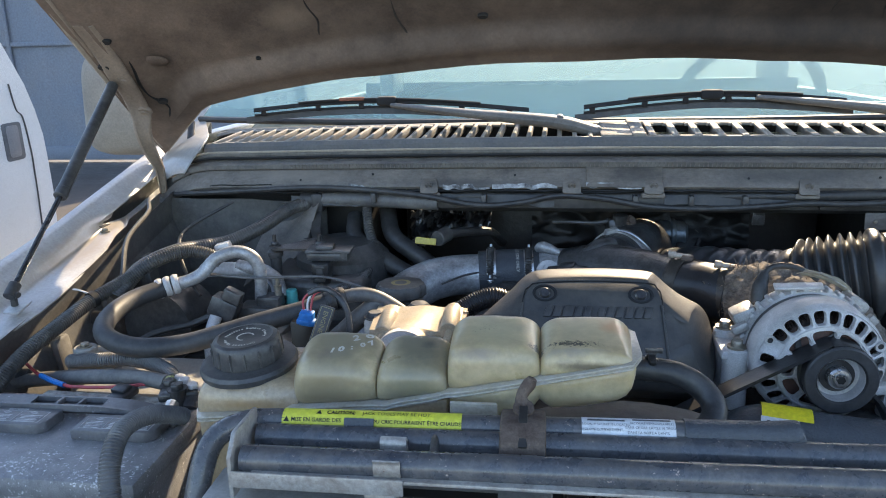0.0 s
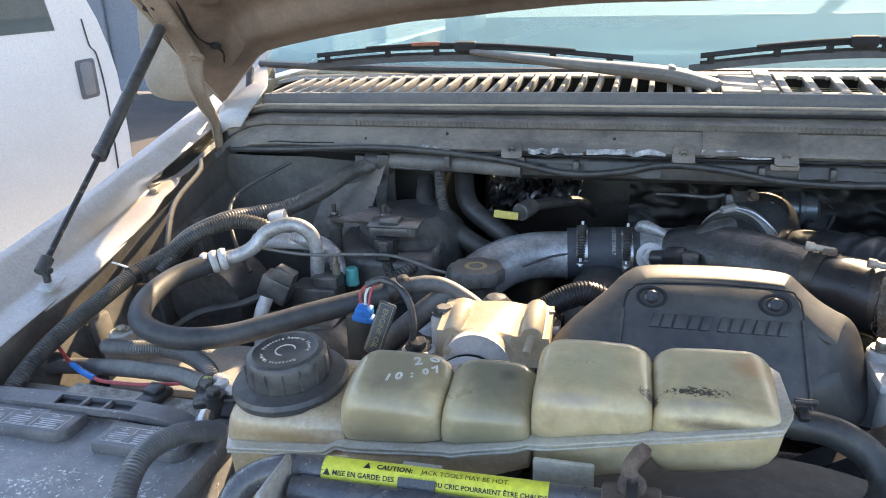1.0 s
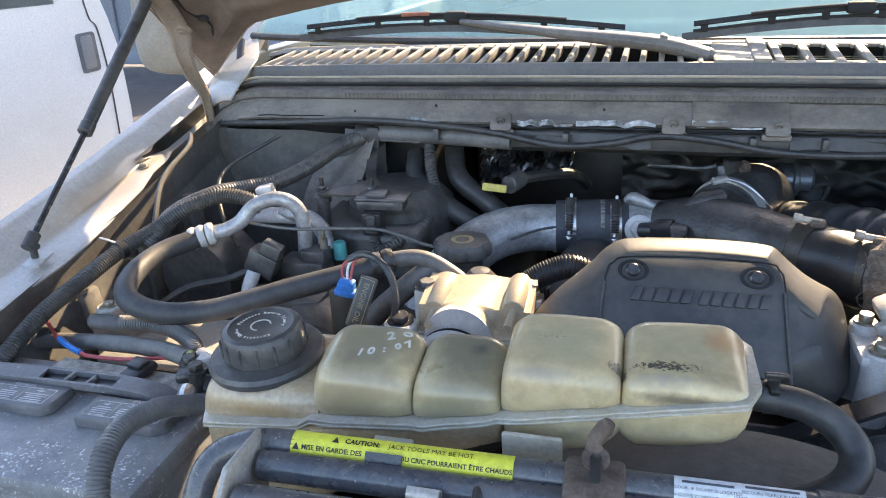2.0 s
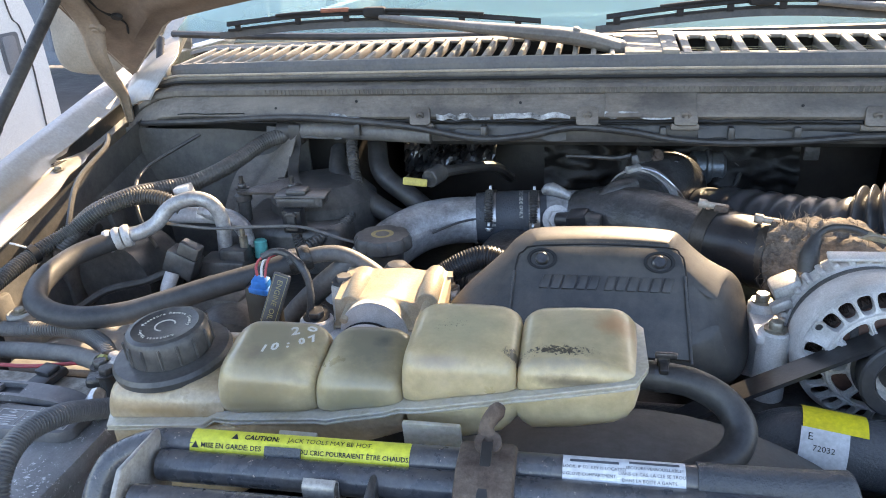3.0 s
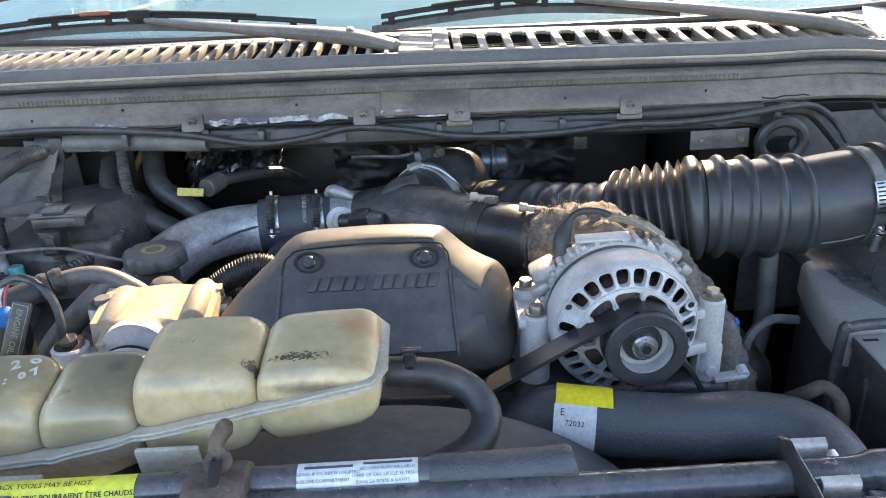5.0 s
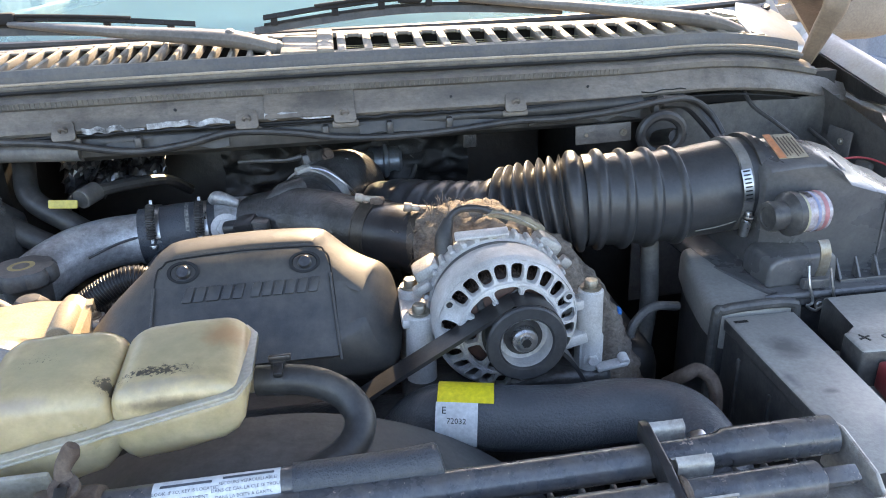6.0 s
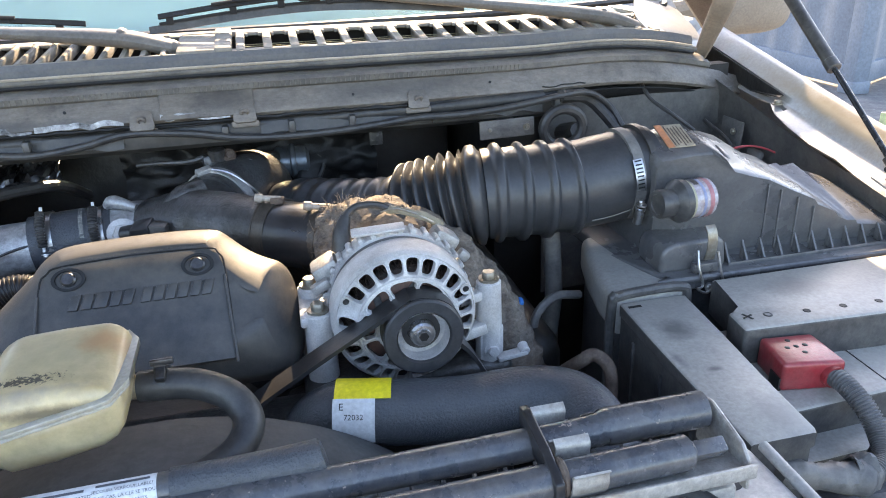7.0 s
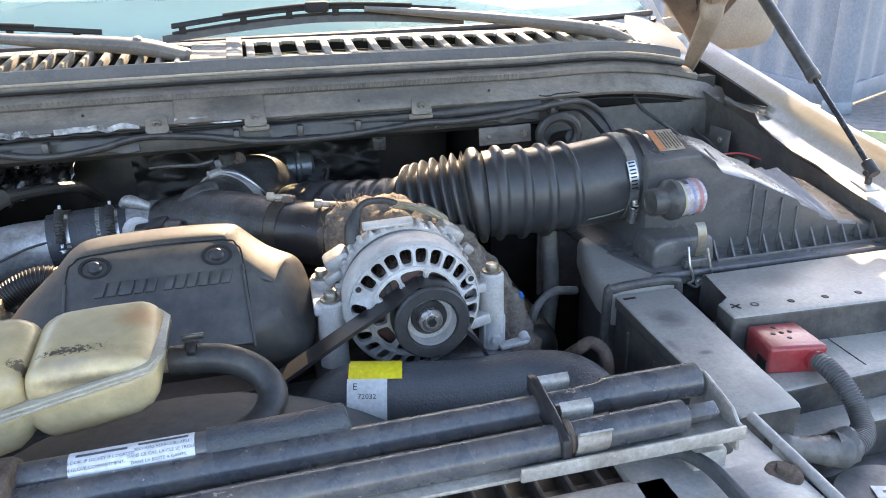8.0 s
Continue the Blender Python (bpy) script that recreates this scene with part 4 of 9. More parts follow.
for s in (-1, 1):
    part("body_corner", body_corner(s), PAINT, grille, "dusty white painted body corner")
    hole = V(-0.926, 1.632, 1.379) if s < 0 else V(0.915, 1.700, 1.389)
    part("corner_hole", moved(cyl((0, 0, -0.004), (0, 0, 0.0045), 0.0085), Matrix.Translation(hole) @ pose(0, 0, 0, 18, -s * 20, 0)), FIREWALL, grille)
part("corner_post", cyl((-0.900, 1.556, 1.355), (-0.905, 1.585, 1.405), 0.0075), RUBBER, grille, "short black rubber post")


def wiper(points, blade, label, red=False):
    ob = thing("wiper", label, "wiper", points[0], "windscreen wipers")
    p = [V(q) for q in points]
    part("arm", tube(p, [0.020, 0.022, 0.020, 0.014, 0.008], 14, 8, flat=0.6), WIPER_ARM, ob, "faded grey wiper arm")
    part("pivot_cap", join(box(0.060, 0.028, 0.024, basis(p[0].lerp(p[1], 0.3), p[1] - p[0], (0, 1, 0)), 0.010, 3), box(0.016, 0.030, 0.026, basis(p[1].lerp(p[2], 0.2) + V(0, 0, 0.003), p[1] - p[0], (0, 1, 0)), 0.007, 3), cyl(p[0] - V(0, 0, 0.022), p[0] + V(0, 0, 0.004), 0.012)), WIPER_ARM, ob)
    b = [V(q) for q in blade]
    mid = spline(b, 8)
    n = len(mid) - 1
    part("blade_frame", ribbon([q + V(0, 0, 0.003) for q in mid[1:-1]], 0.0075, 0.004, (0, 0.5, 1), 2), WIPER, ob)
    part("spine", tube([q + V(0, -0.004, 0.008) for q in mid[n // 5:-(n // 5)]], 0.0026, 8, 2), WIPER, ob)
    part("rubber_blade", ribbon([q + V(0, 0.006, -0.016) for q in b], 0.012, 0.004, (0, 0.2, 1)), RUBBER, ob)
    part("backing_strip", ribbon([q + V(0, 0.003, -0.008) for q in mid[1:-1]], 0.004, 0.004, (0, 0.2, 1), 2), WIPER, ob)
    for k in range(9):
        q = mid[int((0.10 + 0.10 * k) * n)]
        part("link_hole", box(0.020, 0.002, 0.0045, basis(q + V(0, -0.0028, 0.002), mid[n] - mid[0], (0, 1, -0.5)), 0.001), INK, ob)
    for f in (0.08, 0.25, 0.42, 0.58, 0.75, 0.92):
        q = mid[int(f * n)]
        part("yoke", box(0.011, 0.005, 0.015, Matrix.Translation(q + V(0, 0.002, -0.004)), 0.0015), WIPER, ob)
    part("hinge_block", box(0.040, 0.016, 0.018, Matrix.Translation(mid[n // 2] + V(0, -0.004, 0.004)), 0.005), WIPER, ob)
    if red:
        part("worn_patch", box(0.055, 0.006, 0.007, basis(mid[int(0.40 * n)] + V(0, -0.004, 0.009), mid[int(0.5 * n)] - mid[int(0.3 * n)], (0, 1, 0)), 0.002), mat("red_brown_scuff", (0.33, 0.12, 0.07), 0.7, alt=(0.16, 0.07, 0.05), scale=60), ob, "red-brown worn patch")
    return ob


wiper([(-0.045, 1.440, 1.393), (-0.100, 1.437, 1.408), (-0.160, 1.437, 1.416), (-0.290, 1.462, 1.427), (-0.440, 1.498, 1.441)],
      [(-0.770, 1.560, 1.424), (-0.60, 1.528, 1.440), (-0.45, 1.505, 1.445), (-0.30, 1.497, 1.438), (-0.15, 1.500, 1.424)],
      "black wiper with a faded grey arm resting on the windscreen", True)
wiper([(0.748, 1.505, 1.372), (0.690, 1.492, 1.392), (0.600, 1.482, 1.408), (0.420, 1.482, 1.432), (0.250, 1.490, 1.449)],
      [(-0.080, 1.500, 1.428), (0.05, 1.495, 1.443), (0.17, 1.492, 1.451), (0.30, 1.495, 1.447), (0.43, 1.505, 1.436)],
      "black wiper with a grey arm lying over the cowl")


# windscreen, pillars, roof and what is behind the glass
def screen(u, v):
    x = -0.925 + 1.85 * u
    w = x * (1 - 0.14 * v)
    return V(w, 1.545 + 0.160 * (abs(x) / 0.925) ** 2.6 + 0.030 * x / 0.925 * (abs(x) / 0.925) + 0.86 * v, 1.402 + 0.44 * v + 0.025 * math.sin(math.pi * v))


screen_ob = solid("window_1", sheet(screen, 30, 12, 0.005), GLASS, "green-tinted windscreen reflecting blue sky", "windscreen", kind="structure")
screen_ob.visible_shadow = False
band = [screen(k / 30, 0.0) + V(0, -0.006, 0.0) for k in range(31)]
part("screen_seal", tube(band, 0.007, 8, 1), RUBBER, screen_ob)
part("frit_band", sheet(lambda u, v: screen(u, 0.005 + v * 0.055) + V(0, 0.006, -0.0105), 30, 2, 0.001), mat("dark_frit", (0.03, 0.035, 0.05), 0.3, bump=0), screen_ob)
cab = thing("truck_cab", "white pickup cab with slim pillars and roof", "cab", (0, 2.4, 0))
for s in (-1, 1):
    part("pillar", tube([(s * 0.955, 1.715 + 0.03 * s, 1.36), (s * 0.935, 1.84 + 0.03 * s, 1.47), (s * 0.90, 2.06, 1.60), (s * 0.80, 2.50, 1.84)], [0.022, 0.026, 0.028, 0.028], 10, 6), PAINT, cab)
    part("side", slab(s * 0.97 - 0.02, s * 0.97 + 0.02, 1.66, 3.5, 0.02, 1.36, 0.01), PAINT, cab)
    part("rear_pillar", slab(s * 0.80 - 0.03, s * 0.80 + 0.03, 3.2, 3.45, 1.36, 1.85, 0.01), PAINT, cab)
part("roof", sheet(lambda u, v: V(-0.78 + 1.56 * u, 2.44 + 1.02 * v, 1.84 + 0.02 * math.sin(math.pi * u) + 0.03 * math.sin(math.pi * v)), 10, 6, 0.03), PAINT, cab)
part("floor_pan", slab(-0.95, 0.95, 1.72, 3.45, 0.6, 0.63), FIREWALL, cab)
part("rear_wall", slab(-0.95, 0.95, 3.45, 3.49, 0.62, 1.40), DASH, cab)
dash = thing("dashboard", "grey vinyl dashboard behind the windscreen", "dashboard", (0, 1.9, 1.3))
part("top_pad", sheet(lambda u, v: V(-0.84 + 1.68 * u, 1.66 + 0.10 * abs(2 * u - 1) ** 2 + 0.36 * v, 1.372 + 0.03 * math.sin(v * 2.6)), 20, 8, 0.02), DASH, dash)
part("front_pad", slab(-0.84, 0.84, 1.98, 2.04, 1.0, 1.39, 0.02), DASH, dash)
wheel = thing("steering_wheel", "grey steering wheel behind the windscreen", "steering wheel", (0.40, 2.1, 1.3))
ring = [V(0.40 + 0.185 * math.cos(a), 2.13 - 0.07 * math.sin(a), 1.38 + 0.165 * math.sin(a)) for a in (2 * math.pi * k / 32 for k in range(33))]
part("rim", tube(ring, 0.015, 8, 1), DASH, wheel)
part("hub", cyl((0.40, 2.10, 1.37), (0.40, 2.16, 1.40), 0.06), DASH, wheel)
for s in (-1, 1):
    part("spoke", tube([(0.40, 2.13, 1.38), (0.40 + s * 0.18, 2.13, 1.38)], 0.012, 8, 2), DASH, wheel)


def side_mirror(s):
    ob = thing("door_mirror", "large grey plastic door mirror shell", "mirror", (s * 1.0, 1.76, 1.36), "door mirrors")
    sec = []
    for k, f in enumerate((0.0, 0.40, 0.78, 0.93, 1.0, 1.0, 0.97)):
        y = 1.685 + (0, 0.004, 0.016, 0.032, 0.065, 0.14, 0.16)[k]
        ring = []
        for j in range(40):
            a = 2 * math.pi * j / 40
            ca, sa = math.cos(a), math.sin(a)
            e = 0.42
            z = 0.128 * f * math.copysign(abs(sa) ** e, sa)
            ring.append(V(s * (1.136 + 0.112 * f * math.copysign(abs(ca) ** e, ca) - 0.05 * z), y, 1.436 + z))
        sec.append(ring)
    part("shell", loft(sec), MIRROR_SHELL, ob)
    part("arm", tube([(s * 0.96, 1.80, 1.36), (s * 1.01, 1.78, 1.365), (s * 1.07, 1.77, 1.38)], 0.022, 10, 5), MIRROR_SHELL, ob)
    part("hook", tube([(s * 1.09, 1.72, 1.312), (s * 1.085, 1.72, 1.286), (s * 1.10, 1.72, 1.276), (s * 1.11, 1.72, 1.29)], 0.006, 8, 5), ZINC, ob)


for s in (-1, 1):
    side_mirror(s)

# hood, propped open at forty degrees
CA, SA = math.cos(radians(40)), math.sin(radians(40))


def hood_pt(x, s, h=0.0):
    h = h - 0.0485 * (abs(x) / 0.90) ** 2.1
    return V(x, 1.41 - s * CA + h * SA + 0.04 * (max(0.0, x) / 0.9) ** 1.6, 1.527 + s * SA + h * CA)


def hood_rear(x):
    """Where the hood ends towards the windscreen: swept back into points at the corners."""
    a = abs(x)
    return -0.004 - 0.070 * (min(a, 0.80) / 0.80) ** 2.4 - 1.0 * max(0.0, a - 0.806) - 0.10 * max(0.0, min(a, 0.82) - 0.80)


def under(u, v):
    x = -0.955 + 1.91 * u
    r = hood_rear(x)
    s = r + (1.28 - r) * v ** 1.25
    edge = min(0.955 - abs(x), (s - r) * 1.2, 1.28 - s)
    h = 0.015 * min(1, max(0, (edge - 0.075) / 0.03)) - 0.007 * math.exp(-((edge - 0.055) / 0.018) ** 2)
    h += 0.004 * noise.noise(V(x * 6, s * 6, 0)) + 0.0015 * noise.noise(V(x * 19, s * 19, 3))
    return hood_pt(x, s, h)


hood = thing("hood", "white steel hood propped open, its underside grimy brown", "hood", (0, 1.42, 1.50))
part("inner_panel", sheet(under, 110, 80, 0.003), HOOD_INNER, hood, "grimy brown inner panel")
part("outer_skin", sheet(lambda u, v: hood_pt(-0.958 + 1.916 * u, hood_rear(-0.958 + 1.916 * u) * (1 - v) + 1.285 * v, 0.030), 60, 20, 0.002), PAINT, hood, "white outer skin")
part("rear_lip", tube([hood_pt(x, hood_rear(x) - 0.001, 0.004) for x in (-0.95 + 1.90 * k / 60 for k in range(61))], 0.0048, 8, 1, flat=0.7), HOOD_EDGE, hood, "tan primer edge")
for s in (-1, 1):
    part("side_lip", tube([hood_pt(s * 0.951, -0.20 + 1.46 * k / 14, 0.004) for k in range(15)], 0.008, 8, 2), HOOD_EDGE, hood)
    part("side_bead", tube([hood_pt(s * 0.935, 0.10 + 1.15 * k / 12, -0.003) for k in range(13)], 0.0045, 8, 2), HOOD_UNDER, hood)
    # pressed hinge plate that lies on the hood and runs down as the hinge arm
    if s < 0:
        mid = [(-0.912, 1.245, 1.603), (-0.912, 1.299, 1.5557), (-0.912, 1.335, 1.5155), (-0.912, 1.371, 1.4779), (-0.912, 1.3925, 1.4392), (-0.915, 1.397, 1.4007), (-0.918, 1.416, 1.3662), (-0.922, 1.452, 1.3255), (-0.926, 1.466, 1.296), (-0.93, 1.475, 1.27)]
    else:
        mid = [(0.892, 1.290, 1.606), (0.892, 1.338, 1.562), (0.892, 1.374, 1.522), (0.892, 1.412, 1.482), (0.892, 1.449, 1.4425), (0.892, 1.452, 1.411), (0.897, 1.485, 1.367), (0.904, 1.522, 1.319), (0.908, 1.540, 1.302), (0.912, 1.55, 1.275)]
    wide = [0.020, 0.021, 0.022, 0.020, 0.019, 0.0155, 0.013, 0.0100, 0.0088, 0.008]
    wide = [w * (1.0 if s < 0 else 1.3) for w in wide]
    line, sizes = spline([V(p) for p in mid], 5), spline([V(w, 0, 0) for w in wide], 5)
    rings = []
    for k, p in enumerate(line):
        t = (line[min(k + 1, len(line) - 1)] - line[max(k - 1, 0)]).normalized()
        f = min(1.0, max(0.0, (k - 14) / 12))
        face = V(0, -SA, -CA).lerp(V(-s * 0.45, -0.85, 0.15), f)
        w = t.cross(face).normalized()
        n, b = w.cross(t).normalized(), sizes[k].x
        if n.dot(face) < 0:
            n = -n
        rings.append([p + w * (b * math.copysign(abs(math.cos(a)) ** 0.75, math.cos(a))) + n * (0.0075 * math.copysign(abs(math.sin(a)) ** 0.8, math.sin(a)) + 0.006 - (0.004 if math.sin(a) > 0.9 else 0.0)) for a in (2 * math.pi * j / 20 for j in range(20))])
    part("hinge_arm", loft(rings), HOOD_UNDER, hood, "dusty pressed-steel hinge arm", sharp=60)
    for q in ((V(-0.905, 1.345, 1.510), V(-0.902, 1.394, 1.449)) if s < 0 else (V(0.888, 1.384, 1.512), V(0.884, 1.440, 1.453))):
        q = q - V(0, SA, CA) * 0.012
        part("bolt", join(bolt(q, (0, -SA, -CA), 0.0080, 0.0035), cyl(q + V(0, SA, CA) * 0.008, q, 0.0140, 0.0130, 24)), HOOD_UNDER, hood, "recessed round bolt")
    # Thin black tube laid where the plate's edge throws its shadow.
    slit = [(0.882, 0.075), (0.886, 0.045), (0.892, 0.015), (0.892, -0.015), (0.884, -0.036), (0.876, -0.048), (0.872, -0.066), (0.880, -0.085), (0.889, -0.105), (0.892, -0.13)]
    part("slit", tube([hood_pt(s * x, f, -0.0045) for x, f in slit], [0.001, 0.003, 0.0042, 0.004, 0.0036, 0.0022, 0.0015, 0.0024, 0.003, 0.001], 8, 5), INK, hood, "dark line for the shadow at the hinge plate edge")
    for x, f, r in ((0.872, -0.040, 0.0085), (0.892, 0.135, 0.008), (0.930, 0.072, 0.009)):
        part("hole", moved(cyl((0, 0, -0.004), (0, 0, 0.003), r, seg=16), Matrix.Translation(hood_pt(s * x, f, -0.008)) @ pose(0, 0, 0, -40) @ Matrix.Diagonal((1.2, 0.8, 1, 1))), INK, hood)
    part("dimple", moved(lathe([(0.0, 0.003), (0.010, 0.002), (0.017, 0.0), (0.021, -0.003)], None, 24), Matrix.Translation(hood_pt(s * 0.846, 0.055, 0.006)) @ pose(0, 0, 0, 140) @ Matrix.Diagonal((1.2, 0.7, 0.7, 1))), HOOD_INNER, hood, "pressed dimple")
for path in ([(-0.54, 0.19), (-0.537, 0.15), (-0.528, 0.117), (-0.533, 0.09), (-0.535, 0.072)], [(-0.395, 0.15), (-0.392, 0.11), (-0.380, 0.072), (-0.376, 0.060)], [(0.335, 0.16), (0.32, 0.12), (0.315, 0.09)], [(0.40, 0.15), (0.395, 0.11), (0.40, 0.08)]):
    part("crease", tube([hood_pt(x, f, 0.0125) for x, f in path], [0.0008] + [0.0020] * (len(path) - 2) + [0.0006], 6, 5, rough=0.0006), HOOD_PAD, hood, "dark crack line")
for x, f, r in ((-0.245, 0.105, 0.007), (0.275, 0.060, 0.009), (-0.659, 0.036, 0.004)):
    part("hole", moved(cyl((0, 0, -0.004), (0, 0, 0.006), r, seg=14), Matrix.Translation(hood_pt(x, f, 0.010)) @ pose(0, 0, 0, -40) @ Matrix.Diagonal((1.3, 0.8, 1, 1))), FIREWALL, hood)


ROD_DARK = mat("dark_strut_rod", (0.05, 0.052, 0.058), 0.25, metal=0.6, alt=(0.09, 0.09, 0.09), scale=60)


def strut(s):
    ob = thing("gas_strut", "black gas strut propping the hood", "strut", (s * 0.908, 0.965, 1.19), "hood struts")
    a, j, t = V(s * 0.914, 0.975, 1.216), V(s * 0.917, 1.124, 1.331), V(s * 0.928, 1.335, 1.495)
    if s > 0:
        a, j, t = V(0.912, 1.043, 1.226), V(0.915, 1.19, 1.337), V(0.917, 1.40, 1.496)
    part("rod", cyl(a, j, 0.0042), ROD_DARK, ob, "slim dark steel rod")
    part("cylinder", cyl(j, t, 0.0098), PLASTIC, ob)
    part("collar", cyl(j - (t - j).normalized() * 0.006, j + (t - j).normalized() * 0.012, 0.0108), PLASTIC, ob)
    part("ball_socket", join(cyl(a - (j - a).normalized() * 0.012, a + (j - a).normalized() * 0.012, 0.0088), cyl(a - V(0, 0, 0.024), a, 0.005), cyl(a - V(s * 0.012, 0.004, 0.006), a + V(0, 0, -0.004), 0.0045)), RUBBER, ob)
    part("foot", box(0.026, 0.034, 0.004, pose(a.x - s * 0.004, a.y, a.z - 0.026, 14, 0, 0), 0.002), PAINT, ob)


strut(-1)
strut(1)


# ---- engine bay ----
# coolant reservoir with four chambers and a filler neck
tank = thing("coolant_reservoir", "aged yellow translucent coolant tank with four lobed chambers", "reservoir", (-0.29, 0.76, 1.10))


def seam_z(x):
    """The weld seam: gentle to the left of the middle, steeper to the right."""
    return 1.1695 + (x + 0.494) * 0.10 if x < -0.30 else 1.1889 + (x + 0.30) * 0.212


def shrink(ring, f, cx):
    c = sum(ring, V(0, 0, 0)) / len(ring)
    return [V(cx, c.y + (p.y - c.y) * f, c.z + (p.z - c.z) * f) for p in ring]


def chamber(x0, x1, tf, tb, yb, first=False, last=False):
    """One lobe: flat along its length, with tight round ends that meet the next lobe in a narrow groove."""
    secs, rad = [], 0.021
    inset = [(a, math.sqrt(max(0.0, 1 - (1 - a) ** 2))) for a in (0.0, 0.06, 0.16, 0.32, 0.55, 0.8, 1.0)]
    rows = [(x0 + rad * a, e) for a, e in inset] + [((x0 + x1) / 2, 1.0)] + [(x1 - rad * a, e) for a, e in inset[::-1]]
    for x, e in rows:
        deep = 0.0125 if not ((first and x < x0 + rad) or (last and x > x1 - rad)) else 0.016
        d = deep * (1 - e)
        s = seam_z(x)
        crown = 0.0025 * math.sin(math.pi * min(1, max(0, (x - x0) / (x1 - x0))))
        q = [(x, 0.7195 + d * 0.8, s), (x, 0.7235 + d * 0.8, tf + 0.0015 + crown - d), (x, yb - d, tb + crown - d), (x, yb + 0.006 - d, s)]
        secs.append(rounded(q, 0.0175, 9))
    return secs


upper = []
for x0, x1, tf, tb, yb, fst, lst in ((-0.405, -0.314, 1.226, 1.241, 0.797, True, False), (-0.314, -0.238, 1.225, 1.239, 0.799, False, False), (-0.238, -0.143, 1.2485, 1.2590, 0.814, False, False), (-0.143, -0.0465, 1.2480, 1.2585, 0.814, False, True)):
    upper += chamber(x0, x1, tf, tb, yb, fst, lst)
upper = [shrink(upper[0], 0.90, -0.4065)] + upper + [shrink(upper[-1], 0.93, -0.0455), shrink(upper[-1], 0.75, -0.0448)]
part("body", loft(upper), TANK, tank, sharp=60)
neck = []
for x, tf, g in ((-0.517, 1.176, 0.6), (-0.5165, 1.188, 0.82), (-0.513, 1.194, 0.93), (-0.505, 1.1975, 0.98), (-0.48, 1.199, 1), (-0.44, 1.200, 1), (-0.415, 1.200, 1.0), (-0.400, 1.198, 0.97)):
    s = seam_z(x) - 0.004
    q = [(x, 0.7225 + (1 - g) * 0.03, s - 0.003), (x, 0.730 + (1 - g) * 0.03, tf), (x, 0.835 - (1 - g) * 0.03, tf + 0.006), (x, 0.842 - (1 - g) * 0.03, s - 0.003)]
    neck.append(rounded(q, 0.018, 6))
part("neck_chamber", loft(neck), TANK_NECK, tank, "brown-stained filler chamber", sharp=60)


def seam_ring(out, dz, th, n=46):
    """A band round the tank at the seam, out metres in front of the walls."""
    rings = []
    for k in range(n + 1):
        x = -0.5215 + 0.4800 * k / n
        e = min(1.0, (x + 0.5215) / 0.012, (-0.0415 - x) / 0.014)
        e = math.sqrt(max(0.0, 1 - (1 - max(0.0, e)) ** 2))
        s = seam_z(x) + dz - (0.005 if x < -0.41 else 0) - 0.003 * math.exp(-((x + 0.31) / 0.012) ** 2) - 0.002 * math.exp(-((x + 0.143) / 0.01) ** 2)
        pinch = 0.004 * sum(math.exp(-((x - g) / 0.008) ** 2) for g in (-0.405, -0.314, -0.238, -0.143))
        yf = 0.7195 - out + pinch + 0.022 * (1 - e)
        yb = 0.818 + out - 0.022 * (1 - e) + (0.024 if x < -0.42 else 0)
        rings.append(rounded([(x, yf, s - th / 2), (x, yf, s + th / 2), (x, yb, s + th / 2), (x, yb, s - th / 2)], th * 0.45, 3))
    return loft(rings)


part("seam", seam_ring(0.0030, 0.0, 0.0062), TANK_SEAM, tank, "pale moulded seam", sharp=60)
part("seam_bead", seam_ring(0.0042, 0.0019, 0.0022), TANK_SEAM, tank, sharp=60)
part("seam_bead", seam_ring(0.0042, -0.0019, 0.0022), TANK_SEAM, tank, sharp=60)
lowr = []
for x, dz, g in ((-0.236, 0.018, 0.86), (-0.232, 0.030, 0.94), (-0.224, 0.036, 0.98), (-0.19, 0.038, 1), (-0.156, 0.036, 0.99), (-0.148, 0.031, 0.95), (-0.143, 0.026, 0.91), (-0.138, 0.031, 0.95), (-0.130, 0.036, 0.99), (-0.10, 0.039, 1), (-0.066, 0.039, 0.99), (-0.056, 0.036, 0.96), (-0.0505, 0.030, 0.92), (-0.0475, 0.018, 0.86)):
    s = seam_z(x) - 0.003
    d = (1 - g) * 0.06
    lowr.append(rounded([(x, 0.7215 + d, s), (x, 0.7255 + d, s - dz), (x, 0.80 - d, s - dz), (x, 0.812 - d, s)], 0.012, 6))
part("lower_body", loft(lowr), TANK, tank, sharp=60)
lowl = []
for x, dz, g in ((-0.517, 0.02, 0.80), (-0.514, 0.10, 0.93), (-0.49, 0.12, 1), (-0.44, 0.12, 1), (-0.40, 0.09, 1), (-0.33, 0.05, 1), (-0.24, 0.030, 0.95), (-0.236, 0.02, 0.8)):
    s = seam_z(x) - 0.006
    d = (1 - g) * 0.05
    lowl.append(rounded([(x, 0.722 + d, s), (x, 0.732 + d, s - dz), (x, 0.80 - d, s - dz), (x, 0.815 - d, s)], 0.014, 5))
part("lower_body", loft(lowl), TANK_NECK, tank, sharp=60)
part("mount_tab", join(box(0.048, 0.005, 0.040, pose(-0.209, 0.7085, 1.183, 10), 0.002), box(0.048, 0.03, 0.005, pose(-0.209, 0.700, 1.165, 6), 0.002)), TANK_SEAM, tank, "pale plastic mounting tab")
part("mount_tab", box(0.034, 0.012, 0.005, pose(-0.325, 0.706, 1.176, 30), 0.0015), TANK_SEAM, tank)
part("mount_leg", slab(-0.50, -0.46, 0.74, 0.80, 0.62, 1.06, 0.004), PLASTIC, tank)
cz = V(-0.473, 0.780, 1.2065)
